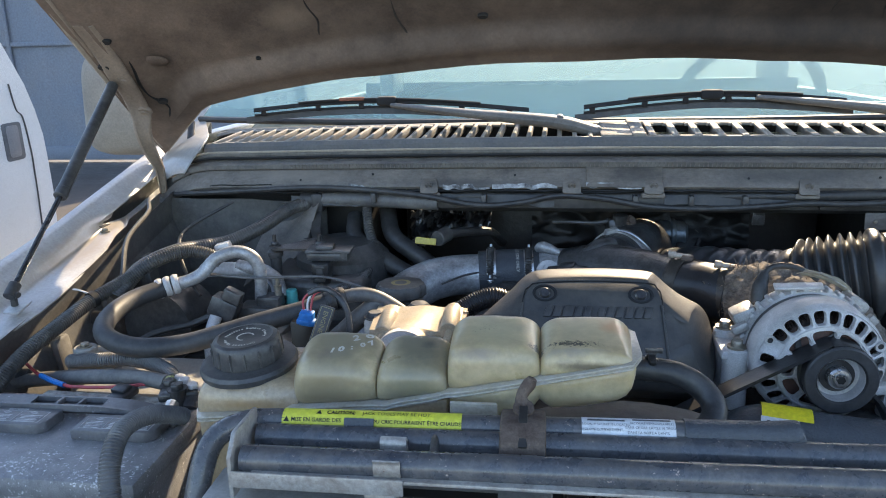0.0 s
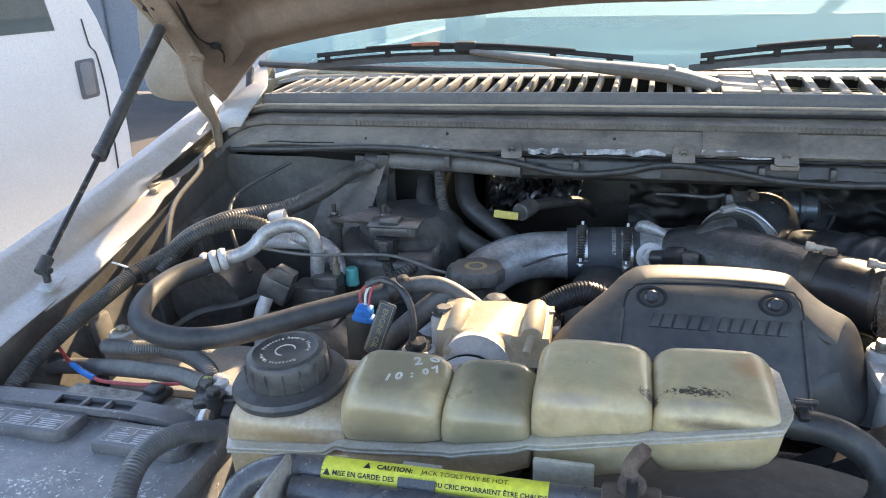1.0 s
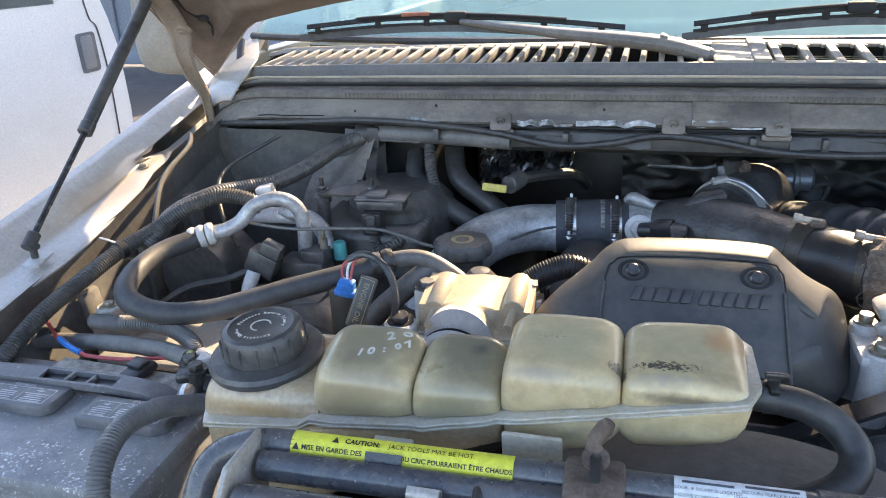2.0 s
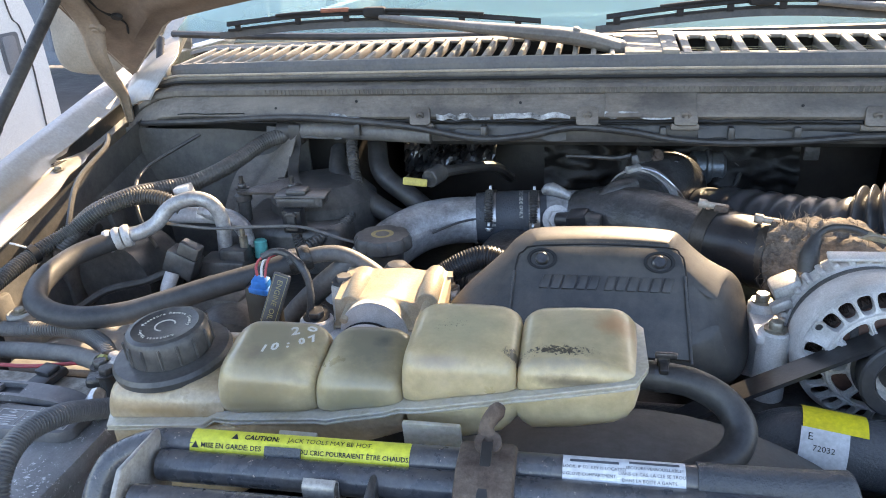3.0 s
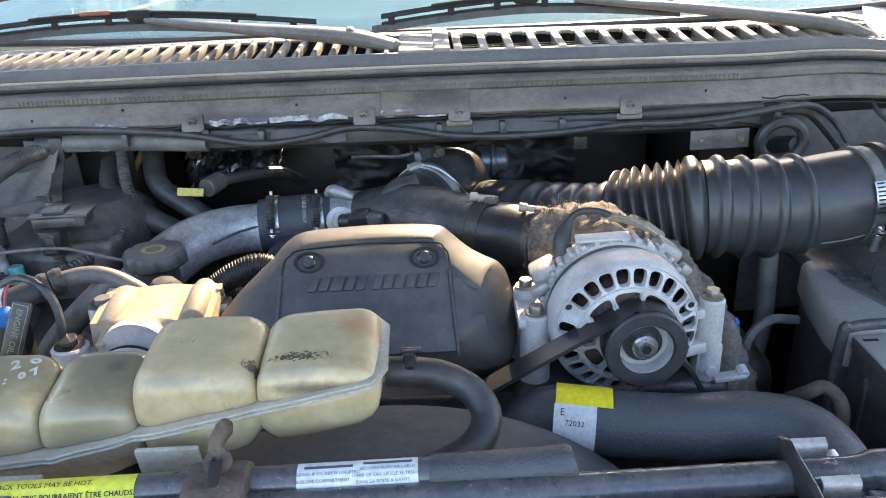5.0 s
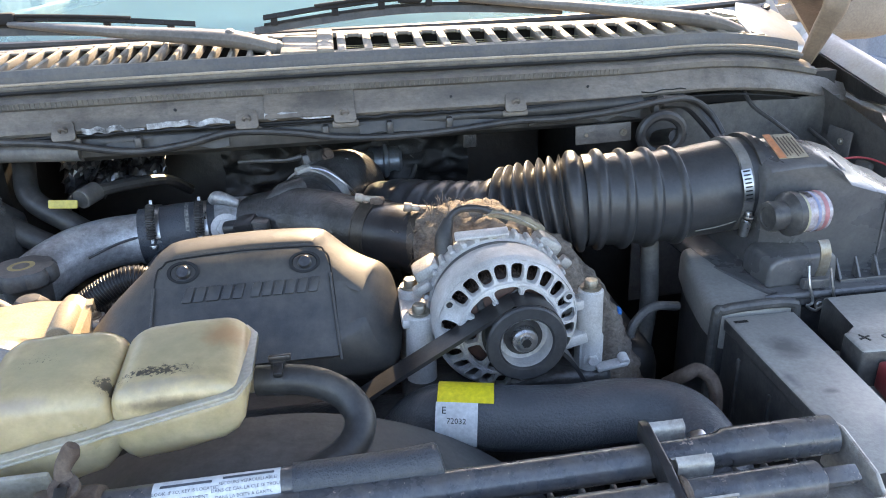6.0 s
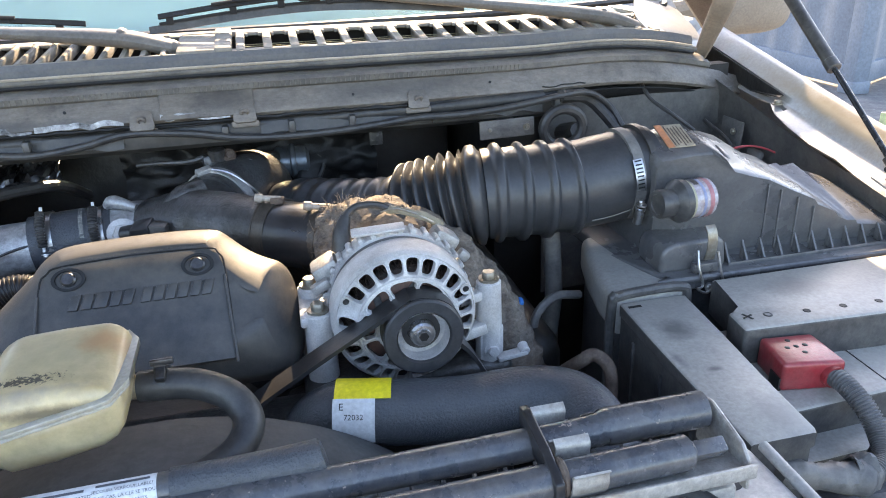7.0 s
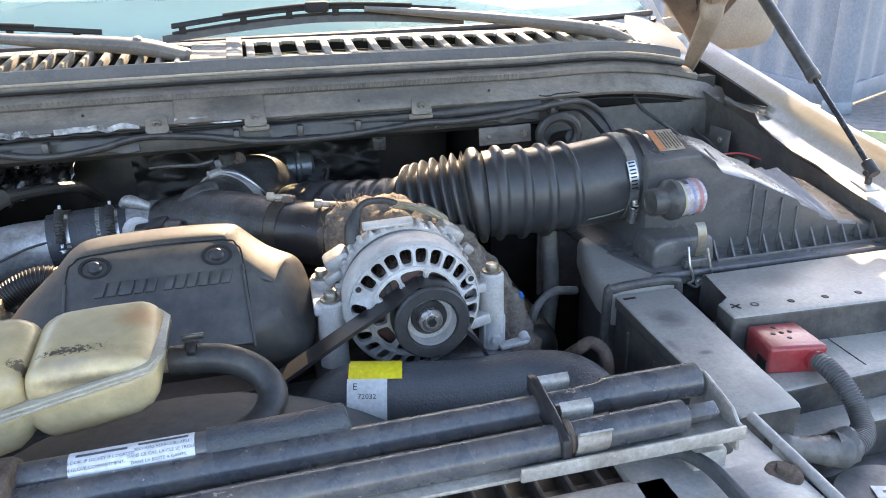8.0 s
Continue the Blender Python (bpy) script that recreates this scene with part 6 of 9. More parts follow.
hp = [(0.076, 0.950, 0.97), (0.080, 0.915, 1.025), (0.090, 0.880, 1.072), (0.108, 0.859, 1.099), (0.135, 0.847, 1.107), (0.180, 0.838, 1.104), (0.240, 0.832, 1.101), (0.300, 0.828, 1.103), (0.340, 0.808, 1.103), (0.352, 0.768, 1.095), (0.350, 0.725, 1.075), (0.35, 0.69, 1.05)]
part("hose", tube(hp, 0.0325, 28, 10), RUBBER_NEW, rh)
ho, hx = V(0.1465, 0.8427, 1.1066), V(0.105, -0.022, -0.004)
part("yellow_sticker", wrap(ho, hx, (0, 0.25, 0.97), 0.0328, -0.036, 0.018, -0.45, 0.80, 0.0008), YELLOW_TAG, rh, "bright yellow sticker")
part("white_sticker", wrap(ho, hx, (0, 0.25, 0.97), 0.0328, -0.037, 0.003, 0.80, 2.2, 0.0006), WHITE_LABEL, rh, "white printed part label")
hm = basis(ho, hx, (0, 0.25, 0.97))


def on_hose(x0, a0):
    def fn(x, y):
        a = a0 - y / 0.0335
        return hm @ V(x0 + x, 0.0337 * math.cos(a), 0.0337 * math.sin(a))
    return fn


lettering("E", 0.0095, None, INK, rh, "print", bend=on_hose(-0.029, 1.05))
lettering("72032", 0.0075, None, INK, rh, "print", bend=on_hose(-0.017, 1.34))
part("hose_clamp", tube([(0.3515, 0.760, 1.0925), (0.351, 0.745, 1.086)], 0.0342, 28, 3), STEEL, rh, "bright worm-drive clamp")
part("clamp_screw", box(0.016, 0.012, 0.012, pose(0.332, 0.752, 1.122, 20, 0, 10), 0.003), STEEL, rh)

# fan shroud
fs = thing("fan_shroud", "dusty black plastic radiator fan shroud", "shroud", (-0.05, 0.76, 0.62))
sh = Matrix(((1, 0, 0, -0.05), (0, 0, 1, 0), (0, 1, 0, 0.84), (0, 0, 0, 1)))
part("ring", lathe([(0.306, 0.81), (0.317, 0.812), (0.321, 0.806), (0.323, 0.76), (0.324, 0.70), (0.317, 0.66), (0.308, 0.66), (0.308, 0.70), (0.306, 0.78), (0.306, 0.81)], sh, 80), SHROUD, fs)
part("radiator_box", slab(-0.42, 0.36, 0.60, 0.665, 0.62, 1.10, 0.006), PLASTIC, fs)
part("warning_sticker", box(0.016, 0.012, 0.001, pose(0.092, 0.742, 1.124, 4, 26, 8), 0), ORANGE, fs, "small orange warning triangle")
part("paper_tag", box(0.028, 0.016, 0.001, pose(0.100, 0.705, 1.122, 8, 27, 10), 0), WHITE_LABEL, fs)
part("boss", cyl((0.02, 0.70, 1.14), (0.02, 0.70, 1.155), 0.016), SHROUD, fs)

# ---- air intake ----
pipe = thing("intake_pipe", "stained aluminium intake elbow with a black coupling boot", "pipe", (-0.30, 1.24, 1.05))
part("elbow", tube([(-0.245, 1.282, 1.160), (-0.30, 1.276, 1.157), (-0.345, 1.250, 1.150), (-0.385, 1.200, 1.130), (-0.41, 1.14, 1.095), (-0.415, 1.09, 1.04)], [0.0355, 0.036, 0.037, 0.038, 0.039, 0.04], 28, 10), ALLOY_DIRTY, pipe)
part("bead", tube([(-0.252, 1.2823, 1.160), (-0.247, 1.2823, 1.160)], 0.0385, 28, 2), ALLOY_DIRTY, pipe)
bootp = part("boot", tube([(-0.250, 1.283, 1.161), (-0.20, 1.287, 1.163), (-0.145, 1.290, 1.165)], [0.0395, 0.0405, 0.0395], 32, 8), RUBBER_NEW, pipe, "black silicone coupling boot")
for x in (-0.228, -0.163):
    part("t_bolt_clamp", tube([(x - 0.008, 1.286, 1.1625), (x + 0.008, 1.287, 1.1632)], 0.0415, 32, 3), STEEL, bootp, "bright band clamp")
    part("clamp_spring", tube([(x, 1.262, 1.212), (x, 1.244, 1.196), (x, 1.240, 1.172)], 0.0055, 10, 8, ridge=(0.004, 0.002)), RUBBER, bootp)
    part("clamp_bolt", join(cyl((x, 1.270, 1.218), (x, 1.240, 1.165), 0.0022), bolt((x, 1.245, 1.160), (0, -0.4, -1), 0.004, 0.005)), STEEL, bootp)


def on_boot(x0, a0):
    m = basis((-0.197, 1.287, 1.163), (1, 0.07, 0.03), (0, -0.3, 0.95))

    def fn(x, y):
        a = a0 + x / 0.0412
        return m @ V(x0 + y, 0.0412 * math.cos(a), 0.0412 * math.sin(a))
    return fn


lettering("COLD SIDE ONLY", 0.0075, None, PEN, bootp, "print", bend=on_boot(0.014, 0.25))
part("cuff", tube([(-0.150, 1.290, 1.165), (-0.115, 1.292, 1.166), (-0.075, 1.288, 1.162), (-0.04, 1.278, 1.155)], [0.0375, 0.039, 0.043, 0.046], 28, 8, rough=0.0012), ALLOY_DIRTY, pipe, "rough cast pipe cuff")
part("cuff_ear", tube([(-0.150, 1.283, 1.206), (-0.138, 1.279, 1.212), (-0.110, 1.272, 1.203)], [0.006, 0.010, 0.006], 12, 6), ALLOY_DIRTY, pipe)
part("sensor_nut", bolt((-0.130, 1.254, 1.174), (0.25, -0.9, 0.3), 0.014, 0.012), ALLOY_CHALK, pipe, "bright hexagon nut")
sens = part("sensor", join(cyl((-0.128, 1.246, 1.176), (-0.086, 1.226, 1.184), 0.011, 0.0125, 18), box(0.030, 0.026, 0.018, pose(-0.098, 1.230, 1.186, 20, -12, -24), 0.004), cyl((-0.118, 1.240, 1.166), (-0.114, 1.228, 1.170), 0.005)), INK_PLASTIC, pipe, "black pressure sensor")
part("socket", join(box(0.024, 0.018, 0.026, pose(-0.078, 1.222, 1.182, 8, 4, -14), 0.004), box(0.014, 0.006, 0.012, pose(-0.079, 1.212, 1.180, 8, 4, -14), 0.002)), PLASTIC, sens)
part("temperature_probe", tube([(-0.225, 1.252, 1.176), (-0.27, 1.242, 1.17), (-0.31, 1.225, 1.158)], 0.0018, 6, 6), RUBBER, pipe)

yp = thing("turbo_pipe", "dull cast aluminium turbo pipe with a clamped branch", "pipe", (0.0, 1.25, 1.02))
part("junction", tube([(-0.105, 1.289, 1.164), (-0.070, 1.281, 1.168), (-0.030, 1.258, 1.174), (0.020, 1.216, 1.180), (0.075, 1.168, 1.183)], [0.040, 0.0455, 0.049, 0.0455, 0.0405], 36, 10, rough=0.0010), ALLOY_DULL, yp)
part("web", tube([(-0.072, 1.262, 1.196), (-0.045, 1.268, 1.214), (-0.020, 1.284, 1.220)], [0.012, 0.016, 0.013], 14, 6, rough=0.001), ALLOY_DULL, yp, "cast web between the branches")
part("riser", tube([(-0.035, 1.270, 1.160), (-0.018, 1.302, 1.168), (-0.004, 1.332, 1.172)], [0.046, 0.0495, 0.0515], 36, 6, rough=0.0008), ALLOY_DULL, yp)
part("elbow", tube([(0.002, 1.344, 1.174), (0.022, 1.378, 1.179), (0.045, 1.418, 1.176), (0.058, 1.455, 1.150), (0.060, 1.50, 1.09)], [0.0525, 0.0545, 0.0545, 0.053, 0.050], 36, 8, rough=0.0008), ALLOY_DULL, yp, "grey cast compressor elbow")
for a, b, r in (((-0.012, 1.320, 1.1712), (-0.006, 1.331, 1.1725), 0.0545), ((0.002, 1.345, 1.174), (0.007, 1.354, 1.1755), 0.0562)):
    part("flange_ring", tube([a, b], r, 40, 2), ALLOY_DULL, yp)
part("band_clamp", tube([(-0.006, 1.331, 1.1725), (0.002, 1.345, 1.174)], 0.0572, 40, 3), ALLOY, yp, "bright band clamp")
part("clamp_latch", join(box(0.024, 0.012, 0.011, pose(-0.019, 1.330, 1.2285, 16, -12, 24), 0.003), cyl((-0.030, 1.327, 1.231), (-0.006, 1.334, 1.228), 0.0030)), ALLOY, yp)
part("wire_spring", tube([(-0.008, 1.330, 1.231), (0.016, 1.322, 1.226), (0.042, 1.318, 1.206), (0.060, 1.324, 1.182)], 0.0016, 6, 8), STEEL, yp)
part("top_boss", join(box(0.040, 0.034, 0.026, pose(-0.002, 1.383, 1.228, -8, -6, 8), 0.005), box(0.062, 0.010, 0.010, pose(0.020, 1.376, 1.227, 0, 4, 6), 0.003), cyl((0.000, 1.375, 1.232), (0.000, 1.372, 1.250), 0.013)), ALLOY_DULL, yp, "cast boss on the elbow")
part("rusty_bolt", bolt((0.018, 1.372, 1.238), (0.3, -0.8, 0.5), 0.007, 0.008), RUST, yp)
part("boost_line", tube([(-0.02, 1.38, 1.236), (-0.045, 1.375, 1.233), (-0.085, 1.385, 1.232), (-0.12, 1.40, 1.228)], [0.005, 0.004, 0.0034, 0.003], 8, 6), ALLOY_DULL, yp)
act = part("wastegate_actuator", lathe([(0, -0.026), (0.018, -0.026), (0.0245, -0.022), (0.0245, -0.002), (0.0280, 0.000), (0.0285, 0.004), (0.0270, 0.007), (0.0245, 0.008), (0.0240, 0.024), (0.019, 0.029), (0, 0.029)], pose(0.112, 1.50, 1.184, 0, 90, 0) @ Matrix.Scale(1.08, 4), 40), mat("grey_blue_zinc", (0.22, 0.25, 0.275), 0.38, metal=0.6, alt=(0.16, 0.18, 0.20), scale=30), yp, "blue-grey metal actuator can")
part("actuator_hose", tube([(0.142, 1.50, 1.188), (0.158, 1.495, 1.192), (0.166, 1.488, 1.180), (0.158, 1.478, 1.160), (0.140, 1.47, 1.148)], 0.0042, 8, 8), RUBBER, act)
part("actuator_arm", tube([(0.088, 1.49, 1.196), (0.070, 1.462, 1.198), (0.050, 1.43, 1.20)], [0.012, 0.016, 0.018], 12, 5), ALLOY_DULL, act)
rb = part("boot", tube([(0.066, 1.176, 1.182), (0.105, 1.140, 1.185), (0.152, 1.106, 1.180)], [0.0418, 0.0428, 0.0420], 40, 12), INK_PLASTIC, yp, "black rubber coupling boot")
BROWN_BAND = mat("brown_steel_band", (0.085, 0.074, 0.062), 0.42, metal=0.5, alt=(0.05, 0.043, 0.036), scale=40, dust=0.3, dust_col=(0.20, 0.18, 0.155))
for f, w in ((0.10, 0.0095), (0.78, 0.0105)):
    a = V(0.066, 1.176, 1.182).lerp(V(0.152, 1.106, 1.180), f) + V(0, 0, 0.0025)
    d = V(0.082, -0.066, 0).normalized()
    part("band_clamp", tube([a - d * w, a + d * w], 0.0438, 40, 3), BROWN_BAND, rb, "dirty brown steel band")
    for e in (-1, 1):
        part("band_edge", tube([a + d * (e * w - 0.0012), a + d * (e * w + 0.0012)], 0.0446, 40, 2), BROWN_BAND, rb)
    c = a + V(0.0, -0.004, 0.0455)
    tb = part("t_bolt", join(cyl(c + V(-0.020, 0.000, 0.004), c + V(0.010, -0.006, 0.001), 0.0040), cyl(c + V(-0.022, 0.001, 0.0042), c + V(-0.012, -0.001, 0.003), 0.0058)), PALE_BOLT, rb, "pale weathered clamp bolt")
    part("t_bolt_saddle", box(0.018, 0.016, 0.010, basis(c + V(0.006, -0.004, -0.001), (1, -0.25, -0.1), (0, 1, 0)), 0.003), RUST, tb)
for k in range(2):
    part("print_line", box(0.0016, 0.0004, 0.026 - 0.008 * k, basis((0.098 + 0.006 * k, 1.104 - 0.004 * k, 1.2035), (0.78, -0.62, 0), (0.4, 0.5, 0.75)), 0), PEN_FAINT, rb)
part("wrapped_pipe", tube([(0.138, 1.114, 1.182), (0.165, 1.100, 1.186), (0.200, 1.086, 1.186), (0.245, 1.066, 1.168), (0.290, 1.038, 1.126), (0.325, 1.010, 1.062), (0.345, 0.99, 0.98)], [0.046, 0.051, 0.054, 0.054, 0.052, 0.050, 0.048], 72, 24, rough=0.0065), FUZZ, yp, "frayed brown heat wrap")
hairs = []
random.seed(11)
wl = spline([(0.142, 1.112, 1.183), (0.165, 1.100, 1.186), (0.200, 1.086, 1.186), (0.245, 1.066, 1.168), (0.290, 1.038, 1.126)], 12)
for k in range(900):
    p = random.choice(wl)
    a = random.uniform(0, 2 * math.pi)
    d = V(math.cos(a) * 0.5, math.cos(a) * 0.6, math.sin(a)).normalized()
    b0 = p + d * 0.050
    side = V(random.gauss(0, 1), random.gauss(0, 1), random.gauss(0, 1)).normalized()
    tip = b0 + d * random.uniform(0.002, 0.007) + side * random.uniform(0.004, 0.012)
    hairs.append(tube([b0, b0.lerp(tip, 0.6) + d * 0.002, tip], [0.00045, 0.00035, 0.0002], 3, 2, cap=False))
part("fibre_fringe", join(*hairs), FUZZ, yp, "frayed fibre fringe")
part("plastic_film", sheet(lambda u, v: V(0.275 + 0.06 * u + 0.01 * v, 1.015 - 0.05 * u, 1.172 - 0.11 * u - 0.03 * v + 0.006 * math.sin(9 * u + 7 * v)), 8, 4, 0.001), RUBBER, yp)

# corrugated air duct to the filter box
RUBBER_DUCT = mat("dusty_duct_rubber", (0.030, 0.032, 0.036), 0.36, alt=(0.048, 0.049, 0.052), scale=12, dust=0.22, dust_col=(0.12, 0.117, 0.11), bump=0.15, mottle=0.1)
duct = thing("air_duct", "black corrugated rubber air intake duct with a steel clamp", "duct", (0.4, 1.12, 1.10))
def ribbed(pts, radius, lo, hi, step=0.0014, seg=44):
    """A moulded duct along the points, its radius a function of x, drawn between two values of x."""
    rings = []
    for p, t, x, y in rails(resample(spline(pts, 24), step)):
        if lo <= p.x <= hi:
            r = radius(p.x)
            rings.append([p + x * math.cos(2 * math.pi * k / seg) * r + y * math.sin(2 * math.pi * k / seg) * r for k in range(seg)])
    return loft(rings)


def sleeve_r(x):
    r = 0.0588
    for c, h, w in ((0.459, 0.0062, 0.0046), (0.4245, 0.0066, 0.0056), (0.393, 0.0068, 0.0056), (0.3625, 0.0070, 0.0058)):
        r += h * math.exp(-((x - c) / w) ** 4) + 0.0012 * math.exp(-((x - c + 0.010) / 0.008) ** 2)
    return r + 0.0012 * max(0.0, min(1.0, (x - 0.46) / 0.05))


def bellows_r(x):
    if x > 0.3255:
        return 0.0565 + 0.0105 * math.exp(-((x - 0.336) / 0.0075) ** 4)
    return 0.0520 + 0.0125 * (0.5 + 0.5 * math.cos(2 * math.pi * (x - 0.3137) / 0.0120)) ** 0.8 - 0.05 * max(0.0, 0.275 - x)


def inlet_r(x):
    return 0.0470 + 0.0030 * (0.5 + 0.5 * math.cos(2 * math.pi * x / 0.020)) - 0.02 * max(0.0, 0.19 - x)


ax = [(0.575, 1.112, 1.2335), (0.52, 1.111, 1.2285), (0.46, 1.112, 1.2220), (0.40, 1.116, 1.2205), (0.345, 1.124, 1.2195), (0.30, 1.137, 1.2110), (0.255, 1.156, 1.198), (0.21, 1.188, 1.186), (0.165, 1.235, 1.176), (0.125, 1.30, 1.162), (0.090, 1.38, 1.135)]
part("sleeve", ribbed(ax, sleeve_r, 0.346, 0.574), RUBBER_DUCT, duct, sharp=60)
part("bellows", ribbed(ax, bellows_r, 0.246, 0.3475), RUBBER_DUCT, duct, "tightly pleated bellows", sharp=70)
part("inlet_hose", ribbed(ax, inlet_r, 0.092, 0.2475, 0.0025), RUBBER_DUCT, duct, sharp=60)
part("band_clamp", tube([(0.541, 1.1115, 1.2315), (0.527, 1.1112, 1.231)], 0.0622, 40, 3), RUBBER_GREY, duct, "dull steel worm-drive clamp")
part("slotted_strip", wrap((0.534, 1.111, 1.231), (1, 0, 0.1), (0, 0.25, 0.97), 0.0622, -0.0065, 0.0065, 1.22, 1.86, 0.0012), STEEL, duct, "bright slotted clamp strip")
part("end_flange", tube([(0.562, 1.112, 1.2335), (0.554, 1.112, 1.2330)], 0.0640, 40, 2), RUBBER, duct)
part("clamp_screw", join(cyl((0.534, 1.046, 1.206), (0.534, 1.053, 1.182), 0.0062), bolt((0.534, 1.045, 1.208), (0, 0, 1), 0.0045, 0.008)), STEEL, duct)
slots = [box(0.009, 0.0008, 0.0020, (basis((0.534, 1.111, 1.231), (1, 0, 0.1), (0, 0.25, 0.97)) @ Matrix.Rotation(1.26 + k * 0.078, 4, 'X') @ Matrix.Translation((0, 0.0638, 0))), 0.0003, 1) for k in range(8)]
part("clamp_slots", join(*slots), INK, duct)
part("mould_line", tube([(0.526, 1.0585, 1.199), (0.50, 1.0570, 1.194), (0.472, 1.0570, 1.191)], 0.0009, 6, 6), RUBBER_GREY, duct)

# air filter box
PLASTIC_LID = mat("dusty_box_plastic", (0.078, 0.080, 0.086), 0.28, alt=(0.115, 0.113, 0.112), scale=9, dust=0.35, dust_col=(0.22, 0.21, 0.195), mottle=0.14, coat=0.1, speck=(160, 1.02, (0.30, 0.29, 0.27)))
ab = thing("air_filter_box", "dusty black plastic air filter housing with ribbed lid", "filter box", (0.75, 1.12, 0.62))
lm = Matrix(((1, 0, 0, 0), (0, 0, -1, 1.005), (0, 1, 0, 0), (0, 0, 0, 1)))
front = [(0.549, 1.135, 1.040), (0.549, 1.255, 1.040), (0.555, 1.2655, 1.041), (0.600, 1.2685, 1.042), (0.629, 1.2680, 1.042), (0.6305, 1.2640, 1.010), (0.634, 1.2560, 1.001), (0.660, 1.2475, 1.0), (0.684, 1.2408, 1.0),
         (0.7277, 1.2196, 1.0), (0.7742, 1.1917, 1.0), (0.8134, 1.1680, 1.0), (0.830, 1.1640, 1.0), (0.8676, 1.159, 1.0), (0.905, 1.150, 1.002), (0.920, 1.137, 1.004)]
back = [(0.545, 1.135), (0.545, 1.272), (0.551, 1.284), (0.585, 1.2866), (0.625, 1.2835), (0.640, 1.281), (0.655, 1.2775), (0.677, 1.270), (0.700, 1.2560),
        (0.7245, 1.2405), (0.755, 1.2215), (0.7737, 1.2125), (0.820, 1.2085), (0.8655, 1.191), (0.915, 1.163), (0.945, 1.140)]
def stepped(line, first, last, n=8, steps=3, rise=0.0075):
    """Adds points between two places of an edge line that fall in overlapping rounded steps."""
    out = list(line[:first])
    for i in range(first, last):
        for k in range(n):
            out.append(tuple(a + (b - a) * k / n for a, b in zip(line[i], line[i + 1])))
    x0, x1 = line[first][0], line[last][0]
    for i in range(first, len(out)):
        f = (out[i][0] - x0) / (x1 - x0) * steps
        f -= math.floor(f)
        lift = rise * (f ** 0.8 if f < 0.86 else math.sqrt(max(0.0, 1 - ((f - 0.86) / 0.14) ** 2)))
        out[i] = (out[i][0], out[i][1] + lift) + tuple(out[i][2:])
    return out + list(line[last:])


front, back = stepped(front, 9, 12, rise=0.005), stepped(back, 9, 12, rise=0.0085)
rows = []
for f, dz, y2 in ((0.0, 0.0, None), (0.02, 0.0012, None), (0.06, 0.0025, None), (0.25, 0.003, None), (0.5, 0.003, None), (0.75, 0.002, None), (1.0, 0.0, None), (1.0, -0.006, 1.135), (1.0, -0.022, 1.16), (1.0, -0.05, 1.20)):
    ring = []
    for a, b in zip(front, back):
        y = y2 or a[2] + (1.12 - a[2]) * f
        ring.append(V(a[0] + (b[0] - a[0]) * f, y, max(1.134, a[1] + (b[1] - a[1]) * f + dz)))
    rows.append(ring)
part("lid", loft(rows), PLASTIC_LID, ab, "ribbed black lid", sharp=32)
step = [(0.534, 1.136), (0.534, 1.162), (0.540, 1.172), (0.552, 1.176), (0.612, 1.178), (0.622, 1.172), (0.627, 1.136)]
part("front_step", prism(step, 0.062, Matrix.Translation((0, -0.019, 0)) @ lm, 0.006, 4), PLASTIC_LID, ab)
part("pocket_rib", tube([(0.612, 1.0395, 1.245), (0.614, 1.037, 1.215), (0.612, 1.034, 1.185)], 0.006, 10, 4), PLASTIC_LID, ab)
for xa, za, yb_, xb, zb in ((0.640, 1.2560, 1.07, 0.650, 1.2745), (0.668, 1.2470, 1.08, 0.690, 1.2580)):
    part("hollow", tube([(xa, 1.012, za - 0.004), ((xa + xb) / 2, (1.012 + yb_) / 2, (za + zb) / 2 - 0.002), (xb, yb_, zb - 0.004)], [0.002, 0.006, 0.002], 10, 6, flat=0.5), PLASTIC_LID, ab)
for x, z in ((0.684, 1.236), (0.704, 1.226), (0.731, 1.213), (0.757, 1.198)):
    part("front_rib", box(0.0022, 0.0034, z - 1.145, pose(x, 0.9995, (z + 1.145) / 2), 0.0010), PLASTIC_LID, ab)
deck = [(0.500, 1.215), (0.503, 1.058), (0.538, 0.974), (0.548, 0.968), (0.945, 0.962), (0.945, 1.215)]
part("flange", prism(deck, 0.020, Matrix.Translation((0, 0, 1.138)), 0.004, 3), PLASTIC_LID, ab)
part("flange_lip", tube([(0.5045, 1.058, 1.134), (0.5385, 0.9745, 1.134), (0.5485, 0.9685, 1.134), (0.945, 0.9625, 1.134)], 0.0048, 10, 2), PLASTIC_LID, ab)
tooth = mesh_of("tooth", prism([(0, 0), (0.017, 0), (0.015, 0.004), (0.0015, 0.025), (0, 0.025)], 0.0028, Matrix(((0, 0, 1, 0.0014), (-1, 0, 0, 1.0), (0, 1, 0, 0), (0, 0, 0, 1))), 0.0006, 1), PLASTIC_LID)
for k in range(11):
    o = part("tooth", tooth, None, ab)
    o.location = (0.631 + k * 0.0258, 0.001, 1.138)
part("tooth_rail", slab(0.628, 0.935, 0.981, 0.984, 1.137, 1.142, 0.001), PLASTIC_LID, ab)
part("lower_box", slab(0.552, 0.885, 0.985, 1.205, 0.62, 1.118, 0.008), PLASTIC, ab)
cl = part("latch", ribbon([(0.588, 0.968, 1.158), (0.587, 0.9625, 1.172), (0.586, 0.961, 1.188), (0.5855, 0.965, 1.199), (0.5855, 0.970, 1.203)], 0.013, 0.0016, (1, 0, 0)), ZINC, ab, "steel spring latch")
